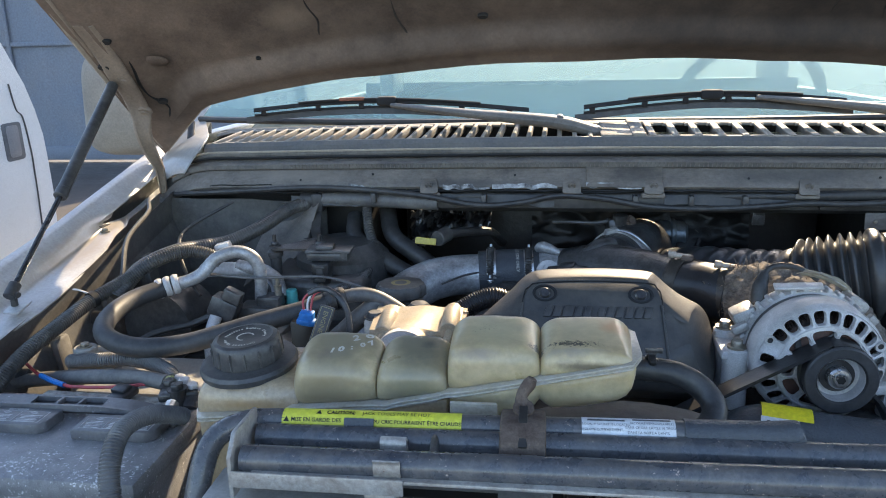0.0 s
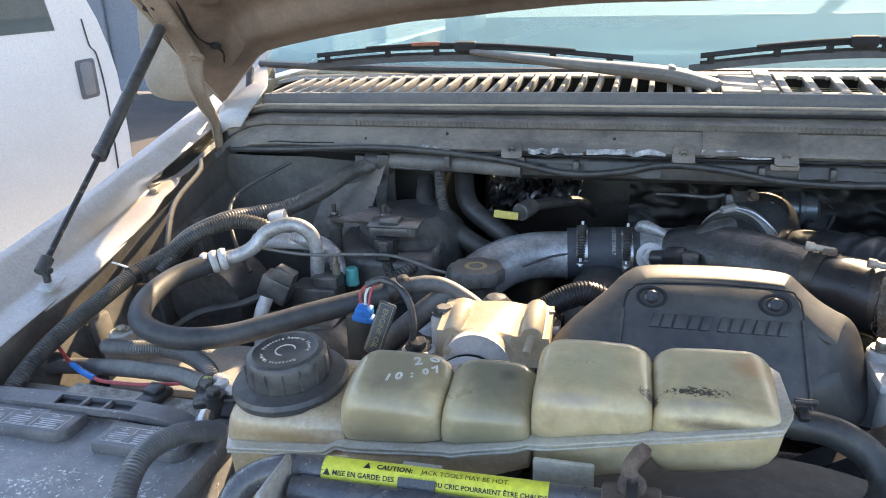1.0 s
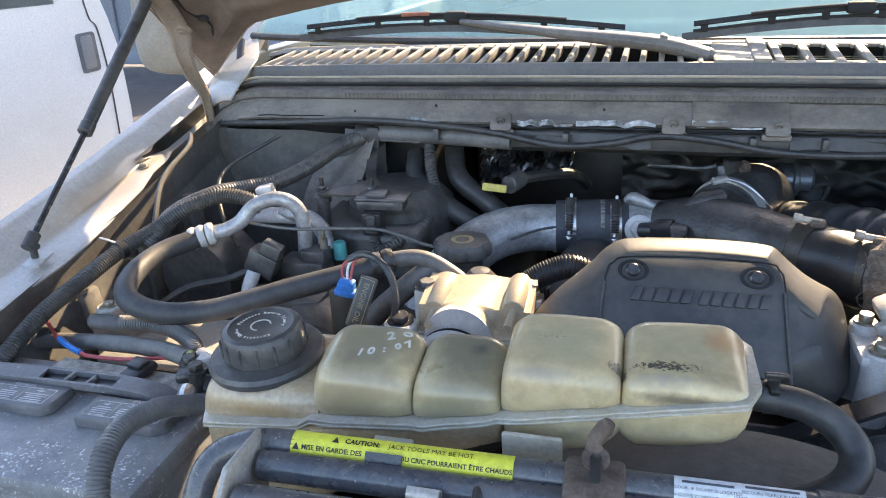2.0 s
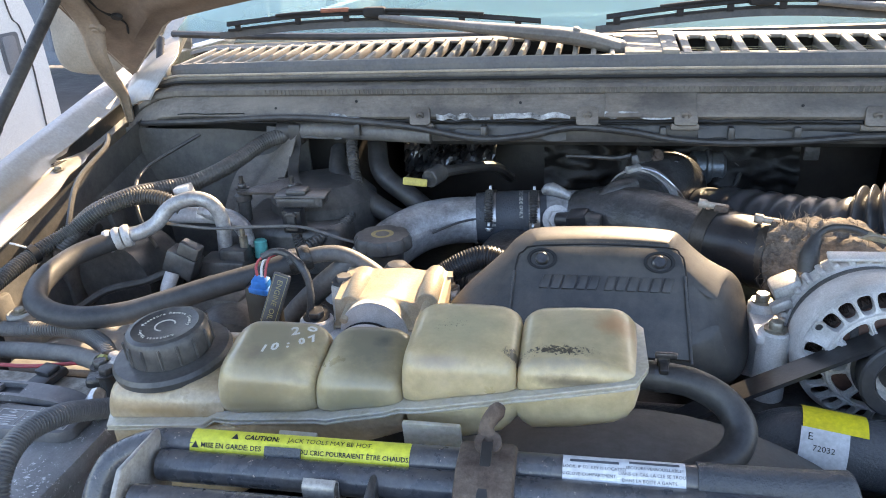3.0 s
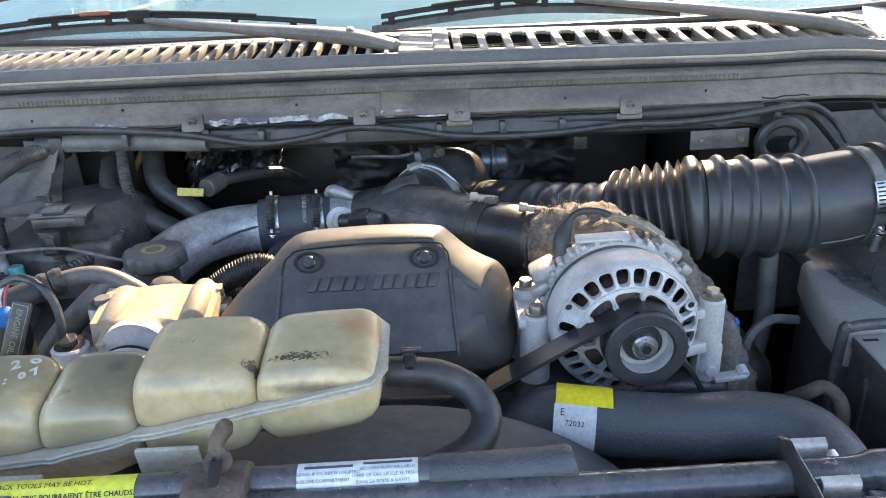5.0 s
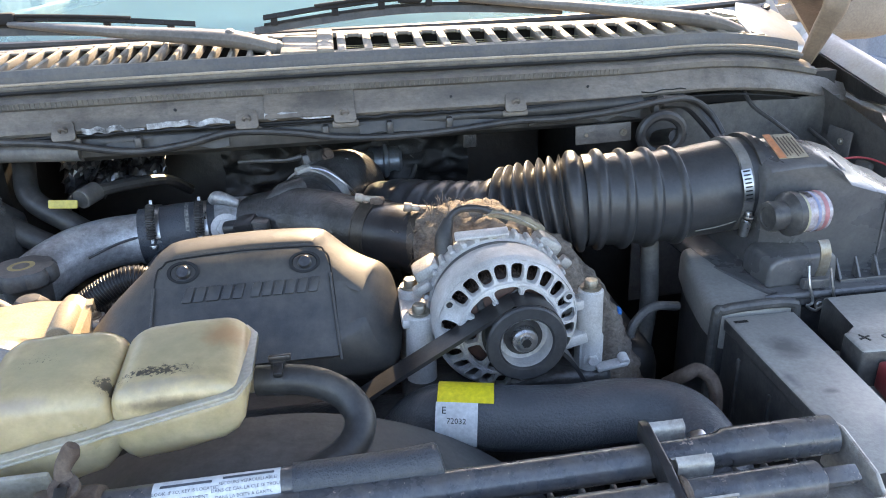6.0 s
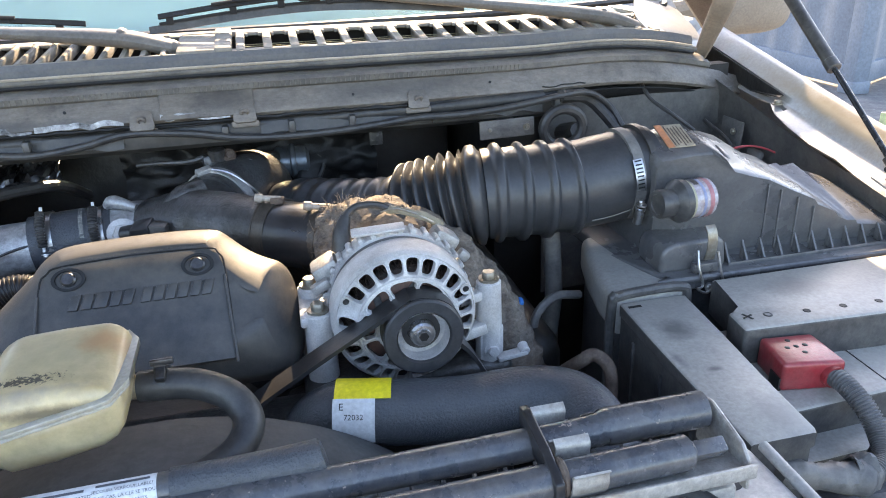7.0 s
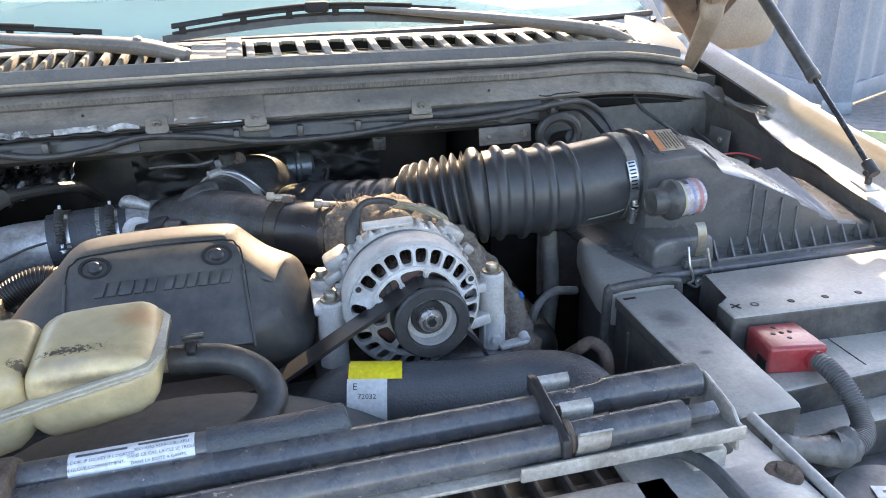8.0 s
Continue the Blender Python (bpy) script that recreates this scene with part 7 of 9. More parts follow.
part("latch_wire", tube([(0.575, 0.972, 1.170), (0.574, 0.964, 1.150), (0.579, 0.960, 1.128), (0.572, 0.959, 1.124), (0.582, 0.957, 1.118), (0.590, 0.957, 1.122), (0.598, 0.957, 1.118), (0.607, 0.959, 1.126), (0.604, 0.961, 1.140), (0.599, 0.966, 1.168)], 0.0017, 8, 8), STEEL, cl)
part("latch_screw", bolt((0.588, 0.960, 1.124), (0, -1, 0.2), 0.0042, 0.003), STEEL, cl)
part("latch_post", box(0.034, 0.010, 0.012, pose(0.588, 0.974, 1.146), 0.002), PLASTIC_LID, ab)
gz, gy = 1.2275, 0.996
gauge = part("restriction_gauge", lathe([(0, 0.002), (0.012, 0.002), (0.0125, 0), (0.0165, 0), (0.0180, 0.003), (0.0172, 0.020), (0.0230, 0.024), (0.0268, 0.028), (0.0268, 0.036), (0.0245, 0.038)], pose(0.527, gy, gz, 0, 90, 6), 32), PLASTIC, ab, "black filter restriction gauge")
part("gauge_sleeve", lathe([(0.0243, 0.036), (0.0243, 0.070), (0.022, 0.073), (0, 0.073)], pose(0.527, gy, gz, 0, 90, 6), 32), mat("faded_sleeve", (0.42, 0.41, 0.44), 0.25, alt=(0.32, 0.24, 0.24), scale=45, coat=0.6, mottle=0.3), gauge, "faded printed gauge sleeve")
for x0, x1, mt in ((0.036, 0.041, mat("faded_yellow_ink", (0.45, 0.42, 0.28), 0.4)), (0.051, 0.055, mat("faded_blue_ink", (0.27, 0.30, 0.44), 0.4)), (0.060, 0.066, mat("faded_red_ink", (0.46, 0.20, 0.21), 0.4))):
    part("print_band", lathe([(0.0246, x0), (0.0246, x1)], pose(0.527, gy, gz, 0, 90, 6), 32), mt, gauge)
part("gauge_print", lathe([(0.0247, 0.043), (0.0247, 0.050)], pose(0.527, gy, gz, 0, 90, 6), 10, (2.6, 3.6)), BOLT_DARK, gauge)
LABM = basis((0.5985, 1.0895, 1.2836), (0.985, -0.17, 0.05), (0.16, 0.96, 0.225))
lab = part("instruction_label", box(0.036, 0.062, 0.0008, LABM, 0), mat("faded_label", (0.42, 0.36, 0.26), 0.6, scale=30), ab, "faded instruction label with an orange header")
part("header", box(0.009, 0.062, 0.0006, LABM @ pose(-0.0135, 0, 0.0009), 0), ORANGE, lab)
for k in range(6):
    part("print_line", box(0.0014, 0.054 - 0.006 * (k % 3), 0.0004, LABM @ pose(-0.0065 + k * 0.0042, -0.002 * (k % 2), 0.0008), 0), RUST, lab)
part("red_wire", tube([(0.80, 1.28, 1.185), (0.84, 1.285, 1.195), (0.885, 1.28, 1.190), (0.93, 1.25, 1.165), (0.96, 1.22, 1.13)], 0.0018, 6, 8), RED_WIRE, ab)

# intake snout and long cover in front of it
sn = thing("air_inlet", "dusty black plastic fresh-air inlet beside the filter box", "air inlet", (0.47, 1.03, 0.62))
sec = []
for y, x0, x1, z in ((1.135, 0.497, 0.585, 1.128), (1.125, 0.490, 0.590, 1.137), (1.06, 0.470, 0.585, 1.138), (0.99, 0.455, 0.568, 1.134), (0.947, 0.452, 0.548, 1.134)):
    sec.append(rounded([(x0, y, 1.085), (x0, y, z), (x1, y, z), (x1, y, 1.085)], 0.014, 4))
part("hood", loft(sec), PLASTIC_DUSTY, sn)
# Inlet sides in a darker plastic: less dust, and shade in the tone.
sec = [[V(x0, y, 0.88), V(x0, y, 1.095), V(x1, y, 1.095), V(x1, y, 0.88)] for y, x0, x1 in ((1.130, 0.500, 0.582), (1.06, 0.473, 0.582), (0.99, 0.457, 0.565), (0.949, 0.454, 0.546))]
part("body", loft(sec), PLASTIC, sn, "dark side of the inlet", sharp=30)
part("rim", tube([(0.4505, 0.948, 1.00), (0.4505, 0.948, 1.124), (0.459, 0.948, 1.136), (0.500, 0.948, 1.139), (0.541, 0.948, 1.137), (0.5495, 0.948, 1.124), (0.5495, 0.948, 1.06)], 0.0062, 10, 6), PLASTIC, sn)
part("leg", slab(0.45, 0.55, 0.96, 1.10, 0.62, 0.91, 0.01), PLASTIC, sn)
lc = thing("battery_tray_cover", "long dusty black plastic cover along the battery tray", "cover", (0.49, 0.80, 0.62))
sec = []
for y, x0, x1, z in ((0.943, 0.459, 0.540, 1.128), (0.938, 0.457, 0.542, 1.130), (0.85, 0.451, 0.5325, 1.1305), (0.76, 0.447, 0.5215, 1.1305), (0.678, 0.4455, 0.5135, 1.1305), (0.673, 0.447, 0.512, 1.1285)):
    sec.append(rounded([(x0, y, z - 0.016), (x0, y, z), (x1, y, z), (x1, y, z - 0.016)], 0.0032, 3))
darker_sides(part("lid", loft(sec), PLASTIC_DUSTY, lc), PLASTIC)
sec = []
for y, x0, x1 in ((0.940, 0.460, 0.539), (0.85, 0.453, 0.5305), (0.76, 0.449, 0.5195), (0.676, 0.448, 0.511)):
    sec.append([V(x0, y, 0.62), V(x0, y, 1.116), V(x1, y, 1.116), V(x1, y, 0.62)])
# Walls below the lid use the darker plastic, their shade in the tone.
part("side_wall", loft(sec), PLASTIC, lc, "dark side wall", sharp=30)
for y in (0.90, 0.83, 0.76):
    part("side_rib", box(0.006, 0.006, 0.09, pose(0.4485 + (y - 0.76) * 0.06, y, 1.055), 0.002), PLASTIC, lc)
part("moulded_mark", box(0.016, 0.004, 0.0006, pose(0.470, 0.928, 1.1308), 0), INK, lc)

# battery on the driver's side with its cover and red terminal box
bb = thing("battery", "black battery under a dusty grey plastic cover", "battery", (0.70, 0.76, 0.62), "batteries")
part("case", slab(0.545, 0.83, 0.722, 0.945, 0.62, 1.060, 0.006), BATTERY, bb)
darker_sides(part("top_step", prism([(0.528, 0.738), (0.84, 0.752), (0.84, 0.90), (0.528, 0.90)], 0.05, Matrix.Translation((0, 0, 1.0985)), 0.004, 3), PLASTIC_DUSTY, bb), PLASTIC)
darker_sides(part("front_step", prism([(0.522, 0.704), (0.84, 0.716), (0.84, 0.752), (0.522, 0.742)], 0.06, Matrix.Translation((0, 0, 1.064)), 0.004, 3), PLASTIC_DUSTY, bb), PLASTIC)
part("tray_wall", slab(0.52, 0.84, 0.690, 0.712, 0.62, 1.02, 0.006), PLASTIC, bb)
cov = darker_sides(part("cover", prism([(0.545, 0.827), (0.90, 0.806), (0.90, 0.945), (0.579, 0.945), (0.5725, 0.872), (0.550, 0.866)], 0.046, Matrix.Translation((0, 0, 1.142)), 0.004, 3), PLASTIC_DUSTY, bb, "dusty stepped battery cover"), PLASTIC)
for k in range(5):
    part("vent_hole", lathe([(0, 0.0012), (0.0036, 0.0012), (0.0052, 0.0)], Matrix.Translation((0.634 + k * 0.0455, 0.8445 - 0.0018 * k, 1.1415)), 14), INK, cov)
part("vent_ring", lathe([(0.0030, 0.0008), (0.0042, 0.0012), (0.0054, 0.0004)], Matrix.Translation((0.588, 0.849, 1.1418)), 14), PLASTIC, cov)
for dx, dy in ((0.014, 0.0022), (0.0022, 0.014)):
    part("plus_mark", box(dx, dy, 0.0006, pose(0.564, 0.851, 1.1425, 0, 0, 20), 0), INK, cov)
part("scored_line", box(0.0011, 0.064, 0.0006, pose(0.671, 0.790, 1.0988, 0, 0, -3), 0), INK, bb)
rbx = thing("terminal_cover", "red plastic battery terminal cover with five holes", "terminal cover", (0.585, 0.79, 1.0985))
part("shell", prism([(0.552, 0.771), (0.6165, 0.759), (0.6205, 0.818), (0.562, 0.825)], 0.0325, Matrix.Translation((0, 0, 1.131)), 0.0045, 4), RED, rbx)
for dx, dy in ((0, 0), (-0.0105, 0.000), (0.0105, 0.000), (0.001, -0.0125), (-0.001, 0.0125)):
    part("vent_hole", lathe([(0, 0.0004), (0.0023, 0.0004), (0.0030, 0.0)], Matrix.Translation((0.5865 + dx, 0.798 + dy, 1.1312)), 12), INK, rbx)
part("side_notch", box(0.004, 0.020, 0.016, pose(0.5548, 0.783, 1.105, 0, 0, -10), 0.001), INK, rbx)
part("socket", tube([(0.6035, 0.768, 1.1150), (0.6030, 0.757, 1.1145)], 0.0118, 20, 2), RED, rbx)
cd = thing("cable_conduit", "grey split-loom conduit running from the red terminal cover", "conduit", (0.606, 0.72, 1.08))
part("conduit", tube([(0.6035, 0.764, 1.1148), (0.605, 0.745, 1.114), (0.6075, 0.720, 1.104), (0.607, 0.697, 1.088), (0.594, 0.674, 1.079), (0.566, 0.660, 1.077)], 0.0098, 18, 18, ridge=(0.0032, 0.0018)), LOOM_PALE, cd)
part("taped_joint", tube([(0.573, 0.663, 1.077), (0.556, 0.6615, 1.0785), (0.540, 0.663, 1.080), (0.522, 0.667, 1.082), (0.500, 0.672, 1.086), (0.478, 0.672, 1.092)], [0.0115, 0.0165, 0.0145, 0.0125, 0.013, 0.010], 20, 8, rough=0.0035), RUBBER_GREY, cd, "crumpled black cloth tape")
part("loose_tape", sheet(lambda u, v: V(0.548 + 0.020 * u, 0.652 + 0.026 * v, 1.088 + 0.010 * math.sin(math.pi * v) + 0.003 * math.sin(7 * u + 4 * v)), 6, 6, 0.0012), RUBBER_GREY, cd, "loose flap of tape")
part("clip", box(0.008, 0.020, 0.020, pose(0.604, 0.690, 1.072, 0, 20, 0), 0.003), PLASTIC, cd)
can = thing("round_canister", "grey round canister with a printed label near the headlamp", "canister", (0.575, 0.615, 1.0))
part("can", lathe([(0, -0.38), (0.065, -0.38), (0.065, -0.012), (0.058, -0.002), (0, 0)], Matrix.Translation((0.575, 0.600, 1.060)), 36), RUBBER_GREY, can)
part("label", box(0.060, 0.040, 0.0008, pose(0.585, 0.600, 1.0606, 0, 0, -18), 0), WHITE_LABEL, can, "white printed label")
for k in range(4):
    part("print_line", box(0.044, 0.003, 0.0004, pose(0.585, 0.600, 1.0612, 0, 0, -18) @ pose(0, 0.012 - 0.008 * k, 0), 0), RUBBER_GREY, can)

# ---- radiator support, jack tools ----
sup = thing("radiator_support", "dusty grey steel radiator support panel with bolts", "support panel", (0, 0.55, 0.62))
part("right_panel", prism([(0.285, 0.44), (0.43, 0.44), (0.428, 0.655), (0.30, 0.648)], 0.012, Matrix.Translation((0, 0, 1.146)), 0.004), PANEL_GREY, sup)
part("right_rim", tube([(0.430, 0.43, 1.143), (0.4345, 0.54, 1.146), (0.437, 0.648, 1.149)], 0.0048, 12, 5), PANEL_GREY, sup, "turned-up steel rim")
part("left_rim", tube([(0.352, 0.43, 1.152), (0.358, 0.555, 1.156), (0.354, 0.600, 1.156), (0.335, 0.626, 1.152), (0.29, 0.64, 1.148)], 0.006, 10, 6), SHROUD, sup)
part("raised_pad", sheet(lambda u, v: V(0.366 + 0.055 * u, 0.45 + 0.145 * v, 1.147 + 0.008 * math.sin(math.pi * u) * math.sin(math.pi * v) ** 0.5), 8, 8, 0.002), PANEL_GREY, sup)
part("bolt", join(bolt((0.412, 0.574, 1.150), (0, 0, 1), 0.007, 0.007, False), lathe([(0, 0), (0.0145, 0), (0.0135, 0.003), (0, 0.003)], Matrix.Translation((0.412, 0.574, 1.149)), 24)), RUST, sup, "rusty flange bolt")
part("hole", lathe([(0, 0.0005), (0.0095, 0.0005), (0.011, 0.0)], Matrix.Translation((0.388, 0.622, 1.1462)), 20), INK, sup)
part("grille_panel", slab(-0.12, 0.335, 0.43, 0.612, 1.108, 1.146, 0.012, 3), PANEL_GREY, sup)
part("plug", cyl((0.255, 0.50, 1.146), (0.255, 0.50, 1.153), 0.016), PLASTIC, sup)
part("left_panel", slab(-0.455, -0.130, 0.45, 0.655, 1.125, 1.150, 0.006), PANEL_GREY, sup)
part("slot", slab(-0.37, -0.18, 0.615, 0.628, 1.1495, 1.1512, 0), INK, sup)
part("cross_member", slab(-0.86, 0.86, 0.44, 0.58, 0.62, 1.03, 0.02), PLASTIC, sup)
part("shroud_deck", slab(-0.13, 0.43, 0.60, 0.73, 1.075, 1.092, 0.003), PLASTIC, sup)
rb_ = mesh_of("deck_rib", box(0.0035, 0.105, 0.022, None, 0.0012, 1), PLASTIC)
for k in range(20):
    o = part("deck_rib", rb_, None, sup)
    o.location = (-0.115 + k * 0.0275, 0.672, 1.102)

RODZ = 1.1975
tray = thing("jack_tool_bracket", "worn grey steel bracket holding the jack rods", "bracket", (0, 0.61, 1.15))
part("end_plate", prism([(0.590, 1.166), (0.592, 1.190), (0.602, 1.199), (0.642, 1.208), (0.652, 1.206), (0.656, 1.165)], 0.004, Matrix(((0, 0, 1, 0.382), (1, 0, 0, 0), (0, 1, 0, 0), (0, 0, 0, 1))), 0.002), TRAY_STEEL, tray)
part("strap", prism([(-0.40, 1.180), (0.382, 1.180), (0.382, 1.1835), (-0.40, 1.1835)], 0.03, Matrix(((1, 0, 0, 0), (0, 0, -1, 0.588), (0, 1, 0, 0), (0, 0, 0, 1))), 0.001), TRAY_STEEL, tray)
part("strap_lip", slab(0.20, 0.382, 0.585, 0.588, 1.180, 1.192, 0.0012), TRAY_STEEL, tray)
part("left_end", prism([(0.590, 1.155), (0.590, 1.196), (0.607, 1.214), (0.66, 1.212), (0.66, 1.155)], 0.005, Matrix(((0, 0, 1, -0.417), (1, 0, 0, 0), (0, 1, 0, 0), (0, 0, 0, 1))), 0.002), TRAY_STEEL, tray)
part("left_lip", slab(-0.417, -0.26, 0.585, 0.588, 1.170, 1.186, 0.0015), TRAY_STEEL, tray)
for x in (-0.30, 0.05, 0.35):
    part("foot", slab(x, x + 0.03, 0.60, 0.65, 1.090, 1.162, 0.003), TRAY_STEEL, tray)


def clip(x, y, z, name, w=0.026):
    """A spring clip that cradles a rod from below, its two lips standing proud on either side."""
    return part(name, ribbon([(x, y + 0.0205, z + 0.0150), (x, y + 0.0155, z + 0.0110), (x, y + 0.0152, z), (x, y + 0.008, z - 0.0125), (x, y - 0.008, z - 0.0125), (x, y - 0.0152, z), (x, y - 0.0150, z + 0.0085), (x, y - 0.0175, z + 0.0125)], w, 0.0016, (1, 0, 0)), TRAY_STEEL, tray, "bright spring-steel clip")


clip(0.2580, 0.606, RODZ, "spring_clip", 0.026)
clip(0.2560, 0.646, RODZ, "spring_clip", 0.026)
clip(-0.275, 0.606, RODZ - 0.0075, "spring_clip", 0.024)
clip(-0.275, 0.646, RODZ - 0.0075, "spring_clip", 0.024)
part("retainer", prism([(0.588, 1.190), (0.590, 1.205), (0.620, 1.212), (0.655, 1.219), (0.664, 1.218), (0.664, 1.204), (0.625, 1.196)], 0.007, Matrix(((0, 0, 1, 0.2400), (1, 0, 0, 0), (0, 1, 0, 0), (0, 0, 0, 1))), 0.0015), INK_PLASTIC, tray, "black plastic rod retainer")
part("retainer", box(0.007, 0.050, 0.024, pose(-0.238, 0.628, RODZ - 0.008, 0, 0, 4), 0.003), PLASTIC, tray)

for y, x0, x1, z, nm in ((0.646, -0.412, 0.374, RODZ, "jack_rod"), (0.606, -0.412, 0.338, RODZ - 0.001, "jack_rod")):
    rod = thing(nm, "black painted steel jack rod with worn rusty spots", "rod", (x0, y, z - 0.0125), "jack rods")
    if y > 0.62:
        part("tube", tube([(x0, y, z - 0.009), (0.10, y, z - 0.003), (0.26, y, z - 0.001), (0.29, y, z + 0.0006), (0.30, y, z + 0.0015), (x1, y, z + 0.0015)], [0.0122, 0.0122, 0.0122, 0.0126, 0.0142, 0.0142], 24, 6), ROD, rod)
    else:
        part("tube", tube([(x0, y, z - 0.009), (-0.1, y, z - 0.0055), (0.2, y, z - 0.002), (x1, y, z)], 0.0128, 24, 6), ROD, rod)
        part("square_tip", join(box(0.03, 0.012, 0.012, pose(x1 + 0.014, y, z, 30, 0, 0), 0.002), cyl((x1 - 0.004, y, z), (x1 + 0.004, y, z), 0.009)), ROD, rod)
        part("collar", cyl((0.2405, y, z), (0.2455, y, z), 0.0142), RUST, rod, "rust-brown collar")

handle = thing("jack_lever", "black bent jack handle tube with warning labels", "handle", (-0.2, 0.664, 1.18))
hb = [(-0.475, 0.585, 1.03), (-0.473, 0.608, 1.10), (-0.468, 0.632, 1.155), (-0.460, 0.650, 1.180), (-0.438, 0.662, 1.1905), (-0.405, 0.666, 1.1945), (-0.30, 0.6665, 1.1955), (-0.10, 0.665, 1.199), (0.0, 0.663, 1.2015)]
part("tube", tube(hb, 0.0118, 20, 8), ROD, handle)
part("sleeve", tube([(-0.012, 0.663, 1.2025), (0.02, 0.6625, 1.203), (0.06, 0.662, 1.204), (0.085, 0.661, 1.206), (0.090, 0.661, 1.207)], [0.0135, 0.0135, 0.0137, 0.0142, 0.012], 20, 6, flat=0.92), RUBBER_NEW, handle, "black rubber grip sleeve")
lo_, lx_ = V(-0.30, 0.6665, 1.1956), V(1, -0.004, 0.014)
UPV = V(0, -0.60, 0.80)
part("caution_label", wrap(lo_, lx_, UPV, 0.0119, -0.092, 0.084, -0.95, 0.95, 0.0006), YELLOW, handle, "yellow bilingual warning label")
wm = basis(lo_, lx_, UPV)


def on_bar(x0, y0, m=wm, r=0.0131):
    def fn(x, y):
        a = -(y0 + y) / r
        return m @ V(x0 + x, r * math.cos(a), r * math.sin(a))
    return fn


lettering("CAUTION:", 0.0058, None, INK, handle, "print", spacing=1.05, heavy=0.00022, bend=on_bar(-0.0335, 0.0046))
lettering("JACK TOOLS MAY BE HOT.", 0.0056, None, INK, handle, "print", bend=on_bar(0.0215, 0.0046))
lettering("MISE EN GARDE: DES", 0.0054, None, INK, handle, "print", heavy=0.0001, bend=on_bar(-0.0575, -0.0040))
lettering("DU CRIC POURRAIENT \u00caTRE CHAUDS.", 0.0050, None, INK, handle, "print", heavy=0.0001, bend=on_bar(0.0415, -0.0040))
for ox, oy in ((-0.0555, 0.0046), (-0.0872, -0.0040)):
    f = on_bar(ox, oy)
    bm = bmesh.new()
    bm.faces.new([bm.verts.new(f(*q)) for q in ((-0.003, -0.0022), (0.003, -0.0022), (0, 0.0032))])
    part("warning_triangle", bm, INK, handle)
lo2 = V(-0.062, 0.6643, 1.1998)
wm2 = basis(lo2, (1, -0.015, 0.022), UPV)
part("key_label", wrap(lo2, (1, -0.015, 0.022), UPV, 0.0119, -0.042, 0.042, -0.95, 0.95, 0.0006), WHITE_LABEL, handle, "white bilingual printed label")
GREYINK = mat("faded_print", (0.10, 0.11, 0.13), 0.6, bump=0)
for txt, x0, y0 in (("LOOK. IF SO, KEY IS LOCATED", -0.020, 0.001), ("IN GLOVE COMPARTMENT.", -0.024, -0.004), ("SECOURS VERROUILLABLE?", 0.021, 0.003), ("DANS CE CAS, LA CLE SE TROUVE", 0.021, -0.0015), ("DANS LA BOITE A GANTS.", 0.018, -0.006)):
    lettering(txt, 0.0032, None, GREYINK, handle, "print", bend=on_bar(x0, y0, wm2))
for x0, y0, w in ((-0.020, 0.006, 0.034), (0.021, 0.0075, 0.034)):
    f = on_bar(x0, y0, wm2)
    part("print_line", sheet(lambda u, v: f(-w / 2 + w * u, 0.001 * (v * 2 - 1)), 6, 2, 0.0002), GREYINK, handle)
part("band", sheet(lambda u, v: wm @ V(-0.0290 + 0.029 * u, 0.0150 * math.cos(0.12 + 1.6 * v), 0.0150 * math.sin(0.12 + 1.6 * v)), 6, 10, 0.0022), RUBBER_NEW, handle, "black holding band")

holder = thing("rubber_latch", "brown dusty rubber latch strapped over the jack tools", "latch", (-0.158, 0.645, 1.18))
part("block", prism([(0.618, 1.165), (0.622, 1.205), (0.640, 1.2165), (0.668, 1.2175), (0.682, 1.205), (0.682, 1.17)], 0.042, Matrix(((0, 0, 1, -0.137), (1, 0, 0, 0), (0, 1, 0, 0), (0, 0, 0, 1))), 0.004, 2), RUST, holder)
part("groove", box(0.008, 0.044, 0.003, pose(-0.158, 0.640, 1.2135, 28), 0.001), FIREWALL, holder)
part("pull_tab", tube([(-0.158, 0.668, 1.215), (-0.160, 0.672, 1.228), (-0.153, 0.674, 1.240), (-0.150, 0.673, 1.246)], [0.0085, 0.0055, 0.0065, 0.0045], 12, 6, flat=0.6), RUST, holder)
part("eyelet", lathe([(0.004, 0), (0.010, 0), (0.010, 0.004), (0.004, 0.004)], pose(-0.158, 0.664, 1.218, 20, 0, 0), 16), RUST, holder)

# ---- passenger-side battery and wiring ----
BATTERY_PRINT = mat("worn_white_print", (0.55, 0.55, 0.56), 0.6, alt=(0.30, 0.30, 0.305), scale=120)
bat = thing("battery", "dusty black battery with raised vent plates and corroded terminal", "battery", (-0.72, 0.76, 0.62), "batteries")
part("case", slab(-0.865, -0.572, 0.672, 0.862, 0.62, 1.095, 0.008), BATTERY, bat)
part("lid", slab(-0.868, -0.566, 0.668, 0.866, 1.085, 1.110, 0.006), BATTERY, bat, "speckled dusty lid")
PLATE = mat("dark_vent_plate", (0.095, 0.096, 0.104), 0.40, alt=(0.17, 0.168, 0.17), scale=14, dust=0.4, dust_col=(0.17, 0.167, 0.165), mottle=0.25, speck=(260, 0.86, (0.5, 0.5, 0.52)))
